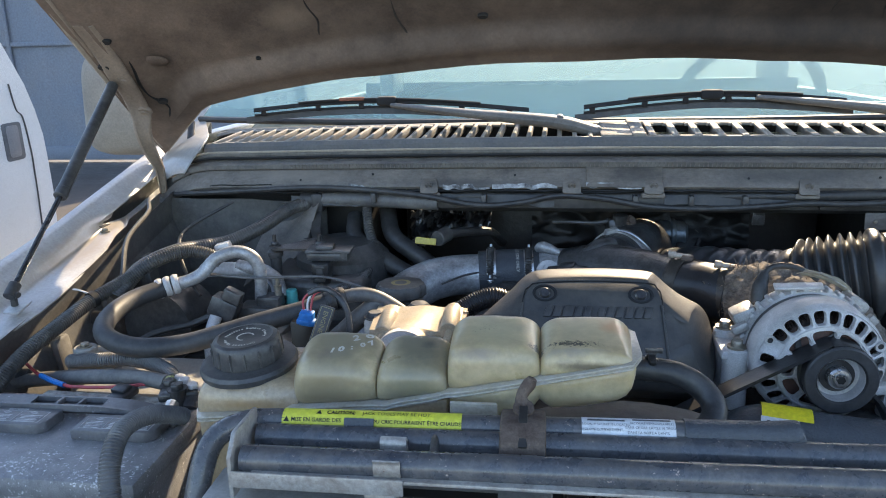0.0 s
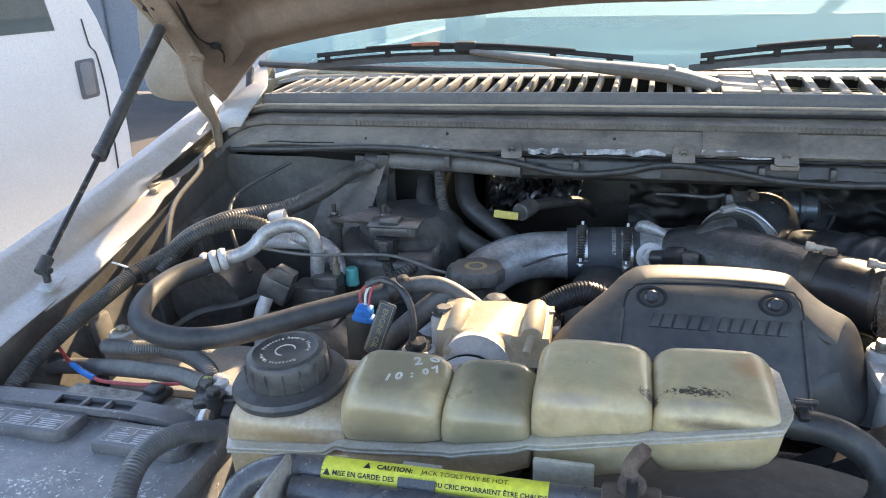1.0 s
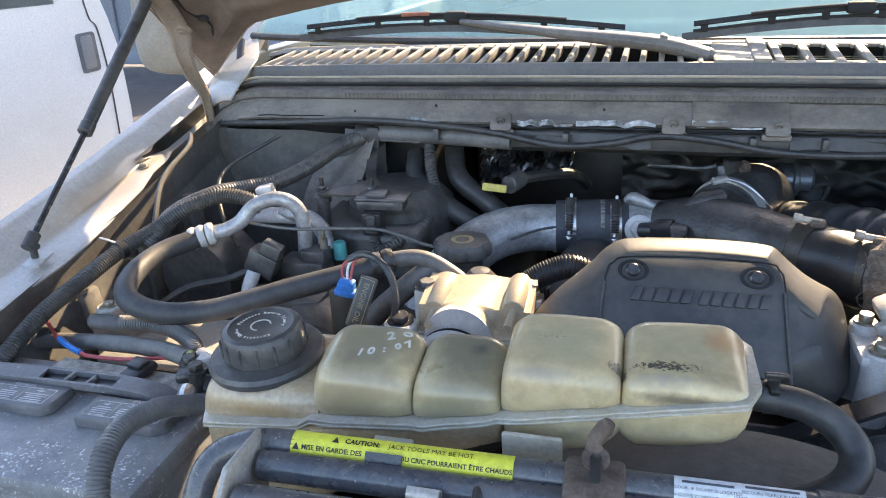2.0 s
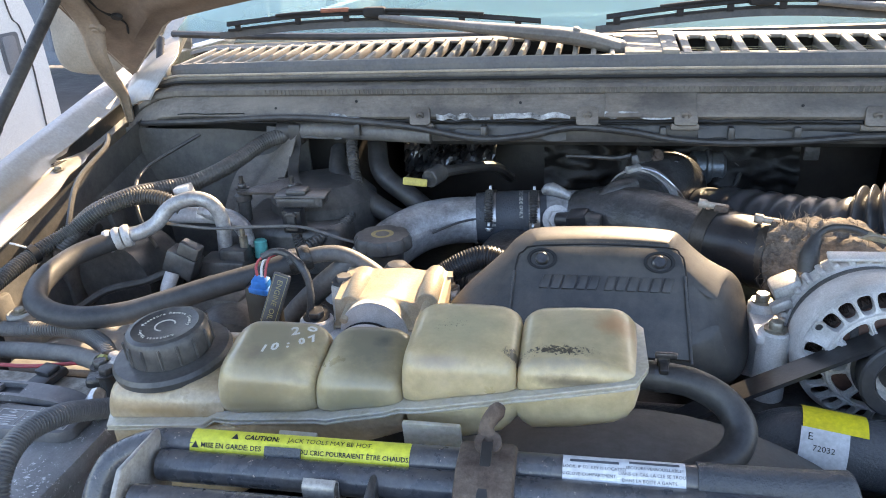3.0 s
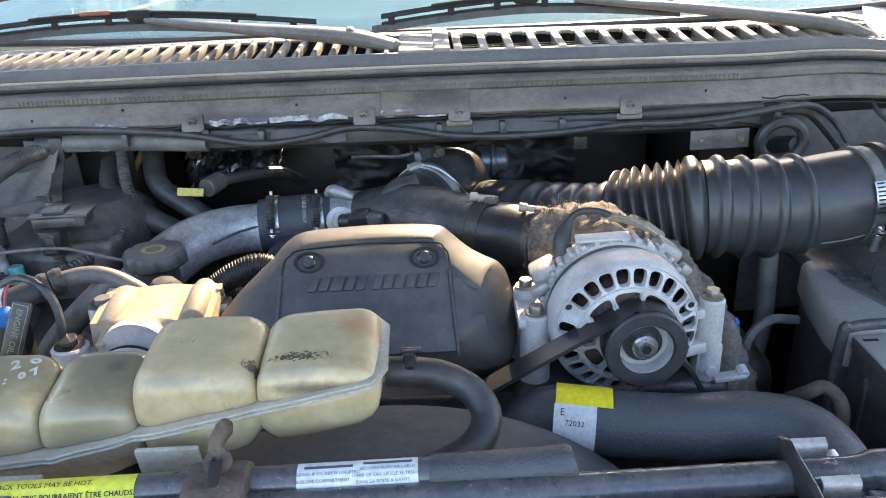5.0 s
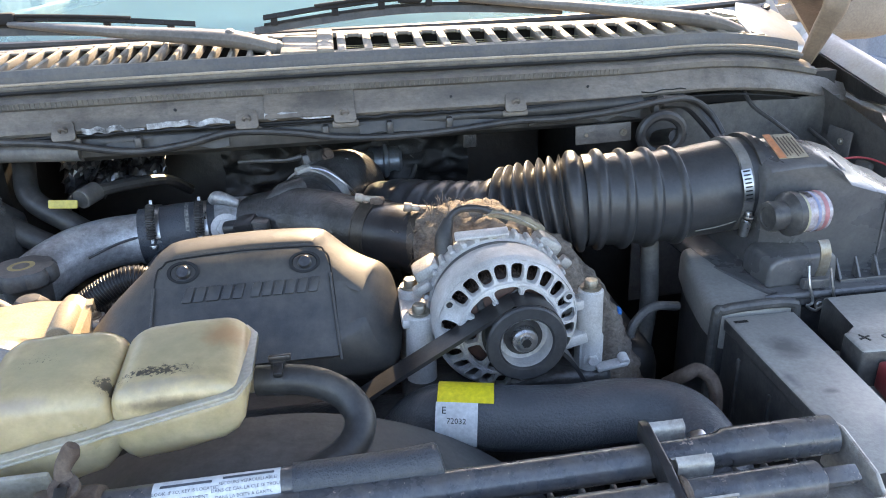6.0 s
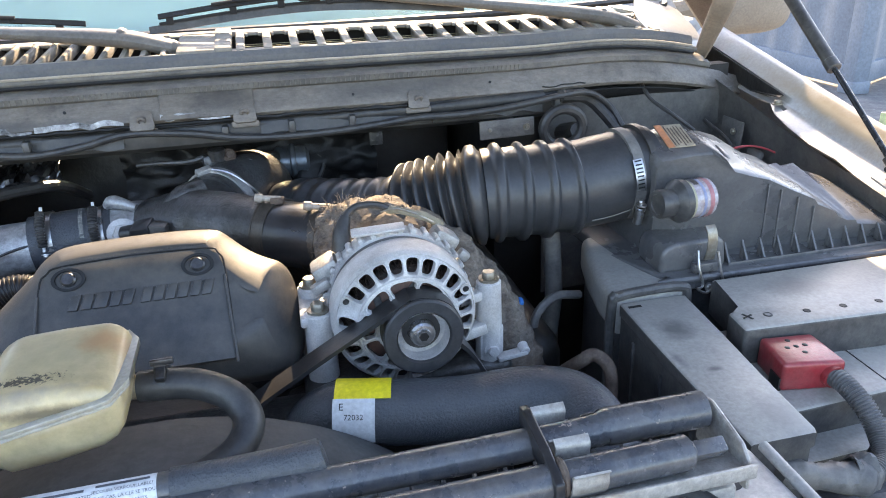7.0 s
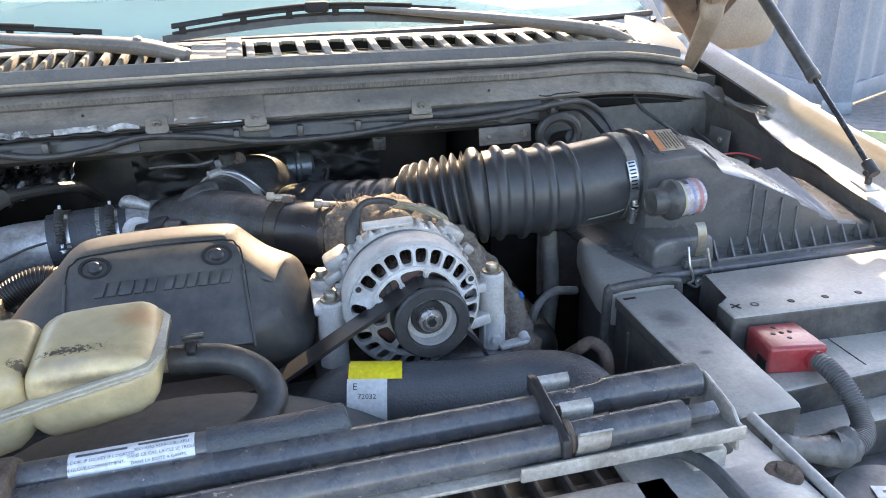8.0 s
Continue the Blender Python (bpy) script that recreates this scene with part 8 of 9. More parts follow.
for x0, x1, y in ((-0.86, -0.730, 0.778), (-0.691, -0.587, 0.771)):
    pl = part("vent_plate", prism([(x0, y - 0.021), (x1 - 0.010, y - 0.021), (x1, y - 0.012), (x1, y + 0.021), (x0, y + 0.021)], 0.014, Matrix.Translation((0, 0, 1.1235)), 0.003), PLATE, bat, "raised vent plate with worn print")
    wide, mid = x1 - x0, (x0 + x1) / 2
    lettering("DANGER", 0.0062, pose(mid + 0.010, y + 0.0145, 1.1237), BATTERY_PRINT, pl, "print", 0.0002, spacing=1.1)
    part("print_frame", join(*[box(w, h, 0.0004, pose(mid + dx * wide, y + dy, 1.1237), 0) for w, h, dx, dy in ((wide * 0.84, 0.0006, 0, 0.0105), (wide * 0.84, 0.0006, 0, -0.0150), (0.0006, 0.0255, -0.42, -0.002), (0.0006, 0.0255, 0.42, -0.002), (0.0006, 0.0255, -0.14, -0.002), (0.0006, 0.0255, 0.14, -0.002))]), BATTERY_PRINT, pl)
    for i in range(3):
        part("print_line", join(*[box(wide * 0.24 * random.uniform(0.6, 1.0), 0.0013, 0.0004, pose(mid + wide * 0.28 * (i - 1), y + 0.0005 - 0.0034 * k, 1.1237), 0) for k in range(5)]), BATTERY_PRINT, pl)
        part("pictogram", join(*[box(0.009 - 0.0014 * k, 0.0008, 0.0004, pose(mid + wide * 0.28 * (i - 1) + 0.0012 * (-1) ** k, y + 0.0085 - 0.0017 * k, 1.1237, 0, 0, 24 * (k - 1)), 0) for k in range(3)]), BATTERY_PRINT, pl)
def strap_at(x, dy=0.0, dz=0.0):
    """Middle line of the hold-down strap, dropping at its inner end."""
    f = max(0.0, x + 0.66) / 0.10
    return V(x, 0.8115 - 0.030 * f * f + dy, 1.120 + 0.003 * math.sin((x + 0.90) * 9) - 0.030 * f * f + dz)


strap = part("hold_down", ribbon([strap_at(x, 0, -0.003) for x in (-0.90, -0.84, -0.78, -0.72, -0.68, -0.63, -0.60, -0.57)], 0.024, 0.003, (0, 1, 0.1)), INK_PLASTIC, bat, "black plastic hold-down strap")
for dy in (-0.0112, 0.0112):
    part("rail", ribbon([strap_at(x, dy, 0.0015) for x in (-0.90, -0.84, -0.78, -0.72, -0.68, -0.63, -0.60, -0.57)], 0.0042, 0.008, (0, 1, 0)), PLATE, strap)
for x0, x1 in ((-0.90, -0.778), (-0.682, -0.575)):
    part("cover", ribbon([strap_at(x0 + (x1 - x0) * k / 6, 0, 0.0035) for k in range(7)], 0.020, 0.003, (0, 1, 0.1)), PLATE, strap)
for x in (-0.7435, -0.7145):
    part("cross_bar", box(0.0045, 0.021, 0.008, Matrix.Translation(strap_at(x, 0, 0.001)), 0.001), PLATE, strap)
part("worn_label", box(0.19, 0.036, 0.001, pose(-0.708, 0.848, 1.1106, 0, 0, -3), 0), mat("peeled_label", (0.56, 0.52, 0.44), 0.8, alt=(0.22, 0.20, 0.165), scale=70, speck=(160, 0.9, (0.04, 0.04, 0.04)), mottle=0.3), bat, "peeled paper label")
part("terminal", join(cyl((-0.600, 0.842, 1.108), (-0.600, 0.842, 1.134), 0.010), bolt((-0.600, 0.842, 1.134), (0, 0, 1), 0.0085, 0.009), box(0.05, 0.022, 0.012, pose(-0.603, 0.850, 1.124, 0, 0, 20), 0.004)), ALLOY_DULL, bat, "corroded lead terminal")
part("terminal_bolt", bolt((-0.622, 0.862, 1.128), (0, 0, 1), 0.008, 0.010), ALLOY_DULL, bat)
part("cable_clamp", tube([(-0.578, 0.795, 1.112), (-0.590, 0.800, 1.124), (-0.595, 0.815, 1.126)], 0.009, 10, 5), STEEL, bat)
part("fuse_cap", join(box(0.026, 0.040, 0.010, pose(-0.681, 0.846, 1.120, 6, 0, -14), 0.0035), box(0.022, 0.018, 0.006, pose(-0.683, 0.852, 1.127, 6, 0, -14), 0.002)), INK_PLASTIC, bat)
for x, y, z in ((-0.616, 0.880, 1.128), (-0.603, 0.866, 1.131), (-0.588, 0.858, 1.128)):
    part("terminal_bolt", bolt((x, y, z), (0.1, -0.1, 1), 0.0075, 0.008), ALLOY_CHALK, bat, "bright lead-coated bolt")
part("lead_bridge", tube([(-0.625, 0.878, 1.122), (-0.603, 0.864, 1.125), (-0.586, 0.852, 1.121), (-0.582, 0.835, 1.112)], [0.010, 0.012, 0.012, 0.009], 12, 5, flat=0.6, rough=0.0012), ALLOY_DULL, bat, "corroded lead bridge")


def hose(name, label, pts, r, material, ridge=None, category="hose", seg=14, extra=None):
    ob = thing(name, label, category, pts[len(pts) // 2])
    part("tube", tube(pts, r, seg, 8, ridge=ridge), material, ob)
    return ob


hose("battery_cable", "black split-loom battery cable curving over the battery", [(-0.574, 0.800, 1.120), (-0.578, 0.770, 1.138), (-0.580, 0.740, 1.153), (-0.583, 0.700, 1.162), (-0.578, 0.665, 1.158), (-0.572, 0.640, 1.135), (-0.560, 0.620, 1.09), (-0.545, 0.60, 1.04)], 0.0102, LOOM_PALE, (0.0034, 0.0015), "cable", 16)
hose("battery_cable", "black corrugated cable sleeve leading to the battery terminal", [(-0.820, 0.950, 1.118), (-0.773, 0.934, 1.128), (-0.743, 0.9331, 1.131), (-0.7132, 0.933, 1.132), (-0.6787, 0.924, 1.131), (-0.645, 0.904, 1.129), (-0.628, 0.884, 1.126)], 0.0098, LOOM_PALE, (0.0036, 0.0015), "cable", 14)
hose("battery_cable", "smooth grey cable lying behind the battery", [(-0.93, 0.93, 1.085), (-0.851, 0.920, 1.102), (-0.754, 0.902, 1.118), (-0.679, 0.888, 1.126), (-0.63, 0.872, 1.128)], 0.0105, RUBBER_GREY, None, "cable", 14)
rw = thing("red_wire", "thin red wire with a blue butt splice", "wire", (-0.80, 0.90, 1.10))
part("wire", tube([(-0.915, 0.960, 1.125), (-0.878, 0.932, 1.120), (-0.826, 0.894, 1.119), (-0.7785, 0.872, 1.119), (-0.7568, 0.866, 1.120), (-0.7095, 0.8667, 1.121), (-0.650, 0.878, 1.124), (-0.636, 0.876, 1.130)], 0.0024, 8, 8), RED_WIRE, rw)
part("splice", tube([(-0.830, 0.897, 1.1195), (-0.803, 0.8825, 1.1190), (-0.779, 0.8723, 1.1190)], 0.0038, 8, 3), BLUE, rw, "blue butt splice")
part("ring_terminal", tube([(-0.650, 0.876, 1.127), (-0.634, 0.874, 1.132), (-0.622, 0.872, 1.134)], 0.0046, 10, 3), mat("yellow_green_sleeve", (0.42, 0.42, 0.13), 0.5, alt=(0.34, 0.33, 0.12), scale=60), rw, "yellow-green crimp terminal")

hose("wiring_loom", "dusty taped wiring loom leaving the firewall", [(-0.57, 1.392, 1.268), (-0.618, 1.360, 1.258), (-0.656, 1.300, 1.235), (-0.698, 1.260, 1.219), (-0.736, 1.220, 1.219), (-0.765, 1.180, 1.220), (-0.80, 1.13, 1.205), (-0.82, 1.08, 1.17)], 0.0130, LOOM, (0.0046, 0.0007), "loom", 16)
lm2 = hose("wiring_loom", "grey split-loom harness along the inner fender", [(-0.68, 1.178, 1.205), (-0.70, 1.172, 1.220), (-0.735, 1.162, 1.226), (-0.772, 1.130, 1.219), (-0.811, 1.100, 1.194), (-0.842, 1.050, 1.176), (-0.852, 0.97, 1.160), (-0.858, 0.905, 1.146), (-0.862, 0.84, 1.12), (-0.865, 0.78, 1.08)], 0.0105, LOOM, (0.0040, 0.0017), "loom", 16)
part("cable_tie", tube([(-0.840, 1.058, 1.1775), (-0.8435, 1.050, 1.1757)], 0.0138, 14, 2), INK, lm2)
part("tie_tail", tube([(-0.845, 1.05, 1.188), (-0.858, 1.045, 1.195), (-0.870, 1.05, 1.194)], 0.0014, 6, 4), WHITE_WIRE, lm2)
hose("vacuum_line", "thin black vacuum line by the fender", [(-0.893, 1.345, 1.272), (-0.872, 1.30, 1.262), (-0.858, 1.20, 1.238), (-0.825, 1.12, 1.205), (-0.815, 1.09, 1.17)], 0.0042, RUBBER, None, "line", 8)
hose("vacuum_line", "flat grey wire hanging from the cowl", [(-0.72, 1.34, 1.276), (-0.787, 1.28, 1.237), (-0.765, 1.20, 1.222), (-0.730, 1.150, 1.190), (-0.70, 1.13, 1.16)], 0.0032, RUBBER, None, "line", 8)
hose("heater_hose", "braided grey hose dropping behind the elbow", [(-0.471, 1.375, 1.262), (-0.460, 1.340, 1.225), (-0.444, 1.305, 1.195), (-0.448, 1.25, 1.166), (-0.466, 1.20, 1.160), (-0.49, 1.165, 1.152)], 0.0085, LOOM, (0.006, 0.0016), "hose", 12)
hose("heater_hose", "black heater hose at the firewall", [(-0.500, 1.40, 1.235), (-0.485, 1.350, 1.205), (-0.415, 1.305, 1.170), (-0.36, 1.30, 1.140)], 0.0165, RUBBER, None, "hose", 14)
hose("heater_hose", "black heater hose beside its twin at the firewall", [(-0.44, 1.42, 1.245), (-0.418, 1.36, 1.208), (-0.365, 1.335, 1.175), (-0.32, 1.33, 1.14)], 0.0165, RUBBER, None, "hose", 14)
hose("sensor_wire", "thin black sensor wire crossing the bay", [(-0.70, 1.14, 1.196), (-0.611, 1.130, 1.193), (-0.542, 1.150, 1.190), (-0.489, 1.170, 1.183), (-0.43, 1.17, 1.166), (-0.40, 1.17, 1.16)], 0.0024, RUBBER_GREY, None, "wire", 8)

# air-conditioning line
acl = thing("air_conditioning_line", "aluminium air-conditioning line crimped to a fat grey hose", "pipe", (-0.66, 1.0, 1.05))
part("hose", tube([(-0.742, 1.098, 1.184), (-0.773, 1.050, 1.179), (-0.777, 0.990, 1.172), (-0.757, 0.943, 1.165), (-0.722, 0.928, 1.156), (-0.681, 0.930, 1.152), (-0.634, 0.945, 1.154), (-0.587, 0.965, 1.163), (-0.544, 0.985, 1.172), (-0.486, 1.010, 1.183), (-0.452, 1.030, 1.190)], 0.0142, 20, 10), mat("dark_hose_rubber", (0.032, 0.033, 0.036), 0.55, alt=(0.058, 0.057, 0.057), scale=14, dust=0.35, dust_col=(0.12, 0.117, 0.112), mottle=0.25), acl, "thick dusty rubber hose")
part("arch_pipe", tube([(-0.725, 1.107, 1.188), (-0.705, 1.113, 1.193), (-0.687, 1.121, 1.203), (-0.667, 1.131, 1.224), (-0.636, 1.140, 1.234), (-0.611, 1.145, 1.224), (-0.601, 1.148, 1.197), (-0.603, 1.148, 1.150)], 0.0105, 20, 10), ALLOY_DIRTY, acl, "bare aluminium arched pipe")
for k in range(3):
    f = V(-0.752, 1.092, 1.183).lerp(V(-0.722, 1.108, 1.189), 0.1 + 0.36 * k)
    d = V(0.030, 0.016, 0.006) * 0.15
    part("crimp", tube([f - d, f, f + d], [0.0152, 0.0168, 0.0152], 20, 4), ALLOY_CHALK, acl, "crimped alloy ferrule")
for k in range(2):
    f = V(-0.455, 1.028, 1.190).lerp(V(-0.428, 1.043, 1.195), 0.2 + 0.5 * k)
    d = V(0.027, 0.015, 0.005) * 0.22
    part("crimp", tube([f - d, f, f + d], [0.0155, 0.017, 0.0155], 20, 4), ALLOY_DULL, acl)
part("front_pipe", tube([(-0.435, 1.040, 1.194), (-0.410, 1.047, 1.197), (-0.388, 1.05, 1.194), (-0.362, 1.048, 1.182), (-0.335, 1.038, 1.165), (-0.31, 1.02, 1.13)], 0.0105, 18, 8), RUBBER_GREY, acl)
blk = part("manifold_block", join(box(0.07, 0.045, 0.030, pose(-0.600, 1.142, 1.130), 0.005), box(0.04, 0.035, 0.02, pose(-0.585, 1.145, 1.150), 0.004)), PLASTIC, acl, "black compressor manifold")
part("stud", join(cyl((-0.572, 1.146, 1.150), (-0.572, 1.146, 1.176), 0.006), cyl((-0.572, 1.146, 1.176), (-0.572, 1.146, 1.190), 0.0035)), ZINC, blk)
part("service_port_cap", cyl((-0.556, 1.166, 1.135), (-0.556, 1.166, 1.163), 0.0105, 0.0095, 12, 0.002), TEAL, acl, "teal service port cap")
part("second_pipe", tube([(-0.66, 1.20, 1.192), (-0.62, 1.19, 1.188), (-0.585, 1.175, 1.178), (-0.572, 1.16, 1.15)], 0.011, 14, 6), ALLOY_DIRTY, acl)
slv = part("accumulator", tube([(-0.728, 1.205, 1.180), (-0.70, 1.203, 1.184), (-0.64, 1.20, 1.186), (-0.612, 1.20, 1.181), (-0.593, 1.198, 1.162), (-0.590, 1.196, 1.13)], 0.0125, 20, 8), mat("white_pipe_sleeve", (0.55, 0.57, 0.62), 0.35, alt=(0.45, 0.46, 0.50), scale=20, mottle=0.12), acl, "white printed pipe sleeve")
part("paper_label", wrap((-0.648, 1.2005, 1.1862), (1, -0.05, 0.0), (0, -0.80, 0.60), 0.0126, -0.016, 0.018, -0.7, 0.7, 0.0006), WHITE_LABEL, slv)
part("print_line", join(*[wrap((-0.648, 1.2005, 1.1862), (1, -0.05, 0.0), (0, -0.80, 0.60), 0.0131, -0.013 + 0.0042 * k, -0.0105 + 0.0042 * k, -0.25, 0.2, 0.0006) for k in range(7)]), INK, slv)
part("end_block", box(0.026, 0.020, 0.022, pose(-0.683, 1.20, 1.222, 0, -14, 8), 0.003), ALLOY_CHALK, acl, "pale square pipe fitting")
part("compressor", join(lathe([(0, -0.08), (0.055, -0.08), (0.06, -0.07), (0.06, 0.06), (0.05, 0.075), (0, 0.08)], pose(-0.56, 1.08, 1.06, 90, 0, 12), 28), box(0.09, 0.11, 0.05, pose(-0.585, 1.10, 1.10), 0.012)), PLASTIC, acl, "black compressor body")

# oil dipstick handle and blue connector
dip = thing("dipstick_handle", "black flat oil dipstick handle with gold lettering", "dipstick", (-0.435, 0.935, 1.10))
dmm = basis((-0.434, 0.932, 1.188), V(0.016, 0.020, 0.052), V(-1, 0.05, 0.3))
part("grip", box(0.062, 0.021, 0.007, dmm, 0.003, 2), PLASTIC, dip)
part("stem", tube([(-0.445, 0.915, 1.155), (-0.455, 0.92, 1.10), (-0.44, 0.94, 1.02)], 0.004, 8, 5), STEEL, dip)
nz = dmm.to_3x3() @ V(0, 0, 1)
tdir = -1 if nz.y > 0 else 1
tm = dmm @ (pose(0, 0, 0.0037, 0, 0, 180) if tdir > 0 else pose(0, 0, -0.0037, 180, 0, 0))
lettering("ENGINE OIL", 0.0088, tm, GOLD_INK, dip, "print", 0.0002)
for sx in (-1, 1):
    part("border", box(0.056, 0.0006, 0.0003, tm @ pose(0, sx * 0.0078, 0), 0), GOLD_INK, dip)
part("border", box(0.0006, 0.016, 0.0003, tm @ pose(-0.028, 0, 0), 0), GOLD_INK, dip)
con = thing("blue_connector", "bright blue electrical connector with red and white wires", "connector", (-0.462, 0.962, 1.16))
part("plug", join(box(0.020, 0.016, 0.020, pose(-0.462, 0.958, 1.192, 10, 8, 0), 0.003), box(0.026, 0.012, 0.008, pose(-0.462, 0.955, 1.188, 10, 8, 0), 0.002)), BLUE, con)
for dx, mt in ((-0.004, RED_WIRE), (0.001, WHITE_WIRE), (0.005, RED_WIRE)):
    part("wire", tube([(-0.462 + dx, 0.960, 1.200), (-0.463 + dx * 1.4, 0.966, 1.213), (-0.458 + dx, 0.972, 1.222), (-0.445, 0.975, 1.226)], 0.0016, 6, 6), mt, con)
part("tape_lead", tube([(-0.462, 0.972, 1.222), (-0.445, 0.975, 1.229), (-0.425, 0.972, 1.224), (-0.408, 0.966, 1.205), (-0.403, 0.96, 1.178), (-0.408, 0.955, 1.145)], 0.0045, 10, 8, rough=0.0008), PLASTIC, con)
part("support", slab(-0.495, -0.455, 0.975, 1.00, 1.00, 1.180, 0.006), FIREWALL, con)

# pressure sensor on the valve cover, boxes behind
vb = thing("valve_cover_box", "dusty black valve cover with a bracket and sensor", "valve cover", (-0.53, 1.24, 1.05))
part("box", slab(-0.625, -0.44, 1.19, 1.36, 1.02, 1.170, 0.014, 3), PLASTIC, vb)
part("dome", lathe([(0, 0.05), (0.06, 0.045), (0.085, 0.02), (0.09, -0.05), (0, -0.05)], Matrix.Translation((-0.505, 1.315, 1.165)), 32), PLASTIC, vb)
part("bracket", prism([(q.x, q.y) for q in rounded([V(-0.607, 1.206, 0), V(-0.520, 1.206, 0), V(-0.512, 1.240, 0), V(-0.545, 1.290, 0), V(-0.572, 1.292, 0), V(-0.592, 1.236, 0)], 0.010)], 0.004, Matrix.Translation((0, 0, 1.222)), 0.0012), ALLOY_DULL, vb, "grey steel bracket")
part("bracket_hole", lathe([(0, 0.0004), (0.0045, 0.0004), (0.0055, 0.0)], Matrix.Translation((-0.560, 1.278, 1.2222)), 16), INK, vb)
for x, y in ((-0.601, 1.224), (-0.522, 1.228)):
    part("stud", join(cyl((x, y, 1.165), (x, y, 1.242), 0.0034, seg=12), bolt((x, y, 1.222), (0, 0, 1), 0.0070, 0.008)), BOLT_DARK, vb, "dark threaded stud with nut")
    part("stand_off", lathe([(0.006, 0.0), (0.010, 0.0), (0.010, 0.030), (0.013, 0.032), (0.013, 0.040), (0.009, 0.044), (0.006, 0.044)], Matrix.Translation((x, y, 1.172)), 20), PLASTIC, vb)
ps = part("sensor", join(box(0.070, 0.036, 0.014, pose(-0.499, 1.206, 1.2125, 0, 0, 3), 0.003), box(0.078, 0.042, 0.005, pose(-0.498, 1.208, 1.2215, 0, 0, 3), 0.002), box(0.030, 0.028, 0.008, pose(-0.505, 1.206, 1.2265, 0, 0, 3), 0.003)), PLASTIC, vb, "grey-black pressure sensor")
for x in (-0.528, -0.471):
    part("ear", lathe([(0.003, 0), (0.008, 0), (0.008, 0.010), (0.003, 0.010)], Matrix.Translation((x, 1.196, 1.211)), 16), PLASTIC, ps)
cn = part("connector", box(0.030, 0.022, 0.036, pose(-0.509, 1.190, 1.187, 6), 0.003), INK_PLASTIC, vb)
part("latch", join(box(0.012, 0.004, 0.026, pose(-0.509, 1.1775, 1.190, 6), 0.001), box(0.018, 0.006, 0.005, pose(-0.509, 1.1765, 1.199, 6), 0.001), box(0.018, 0.005, 0.004, pose(-0.509, 1.1775, 1.176, 6), 0.001)), PLASTIC, cn)
part("lead", tube([(-0.509, 1.192, 1.170), (-0.507, 1.190, 1.155), (-0.495, 1.186, 1.140), (-0.470, 1.185, 1.130)], 0.0075, 12, 5, ridge=(0.004, 0.0012)), LOOM, cn)
part("strap", ribbon([(-0.570, 1.388, 1.275), (-0.566, 1.365, 1.245), (-0.556, 1.32, 1.22), (-0.525, 1.25, 1.222)], 0.018, 0.0025, (1, 0, 0.1)), RUBBER, vb)
part("blower_plate", sheet(lambda u, v: V(-0.69 + 0.13 * u - 0.03 * v, 1.40 - 0.05 * v - 0.03 * u, 1.20 - 0.09 * v + 0.07 * u + 0.006 * math.sin(8 * u + 5 * v)), 10, 6, 0.002), COWL_STEEL, vb)

# brake-booster-like round housing and odd ends low on the passenger side
shelf = thing("tray_shelf", "dusty grey plastic shelf behind the battery", "shelf", (-0.68, 0.98, 0.62))
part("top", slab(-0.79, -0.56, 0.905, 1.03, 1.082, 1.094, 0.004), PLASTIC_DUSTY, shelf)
part("stand", slab(-0.76, -0.58, 0.92, 1.02, 0.62, 1.084, 0.004), PLASTIC, shelf)
bl = thing("blower_motor", "dusty black round blower housing low by the fender", "housing", (-0.745, 1.14, 0.62))
part("drum", lathe([(0, -0.045), (0.018, -0.045), (0.02, -0.035), (0.045, -0.034), (0.05, -0.026), (0.085, -0.02), (0.09, 0.0), (0.09, 0.09), (0, 0.09)], pose(-0.775, 1.205, 1.098, -90, 0, -8) @ pose(0, 0, 0, 180) @ Matrix.Diagonal((0.72, 0.72, 0.8, 1)), 36), PLASTIC, bl)
part("stand", slab(-0.80, -0.69, 1.14, 1.24, 0.62, 1.05, 0.01), PLASTIC, bl)
for k in range(6):
    a = k * math.pi / 3
    part("screw", bolt((-0.775 + 0.052 * math.cos(a), 1.186, 1.098 + 0.052 * math.sin(a)), (0, -1, 0), 0.0045, 0.004), ZINC, bl)
jb = thing("fuse_junction_box", "dusty black junction box with a cable stub by the fender", "junction box", (-0.80, 0.97, 0.62))
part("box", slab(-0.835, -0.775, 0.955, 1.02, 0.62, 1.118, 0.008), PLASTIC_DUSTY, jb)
part("boss", cyl((-0.805, 0.965, 1.112), (-0.805, 0.965, 1.135), 0.017, seg=14), PLASTIC_DUSTY, jb)
part("bolt", bolt((-0.805, 0.965, 1.135), (0, 0, 1), 0.007, 0.006), ZINC, jb)
ra = thing("relay_bracket", "black relay with a pale metal tube beside the hose", "bracket", (-0.655, 1.09, 0.9))
part("relay", join(box(0.045, 0.03, 0.035, pose(-0.648, 1.105, 1.150, 0, 25, 0), 0.004), box(0.03, 0.02, 0.02, pose(-0.63, 1.10, 1.172, 0, 25, 0), 0.003)), PLASTIC, ra)
part("metal_tube", tube([(-0.655, 1.085, 1.142), (-0.66, 1.072, 1.120), (-0.658, 1.06, 1.09), (-0.65, 1.05, 0.95)], 0.010, 12, 6), ALLOY_CHALK, ra, "pale metal tube")
part("cable", tube([(-0.66, 1.10, 1.142), (-0.70, 1.09, 1.126), (-0.76, 1.08, 1.112), (-0.80, 1.06, 1.09)], 0.006, 8, 6), RUBBER, ra)

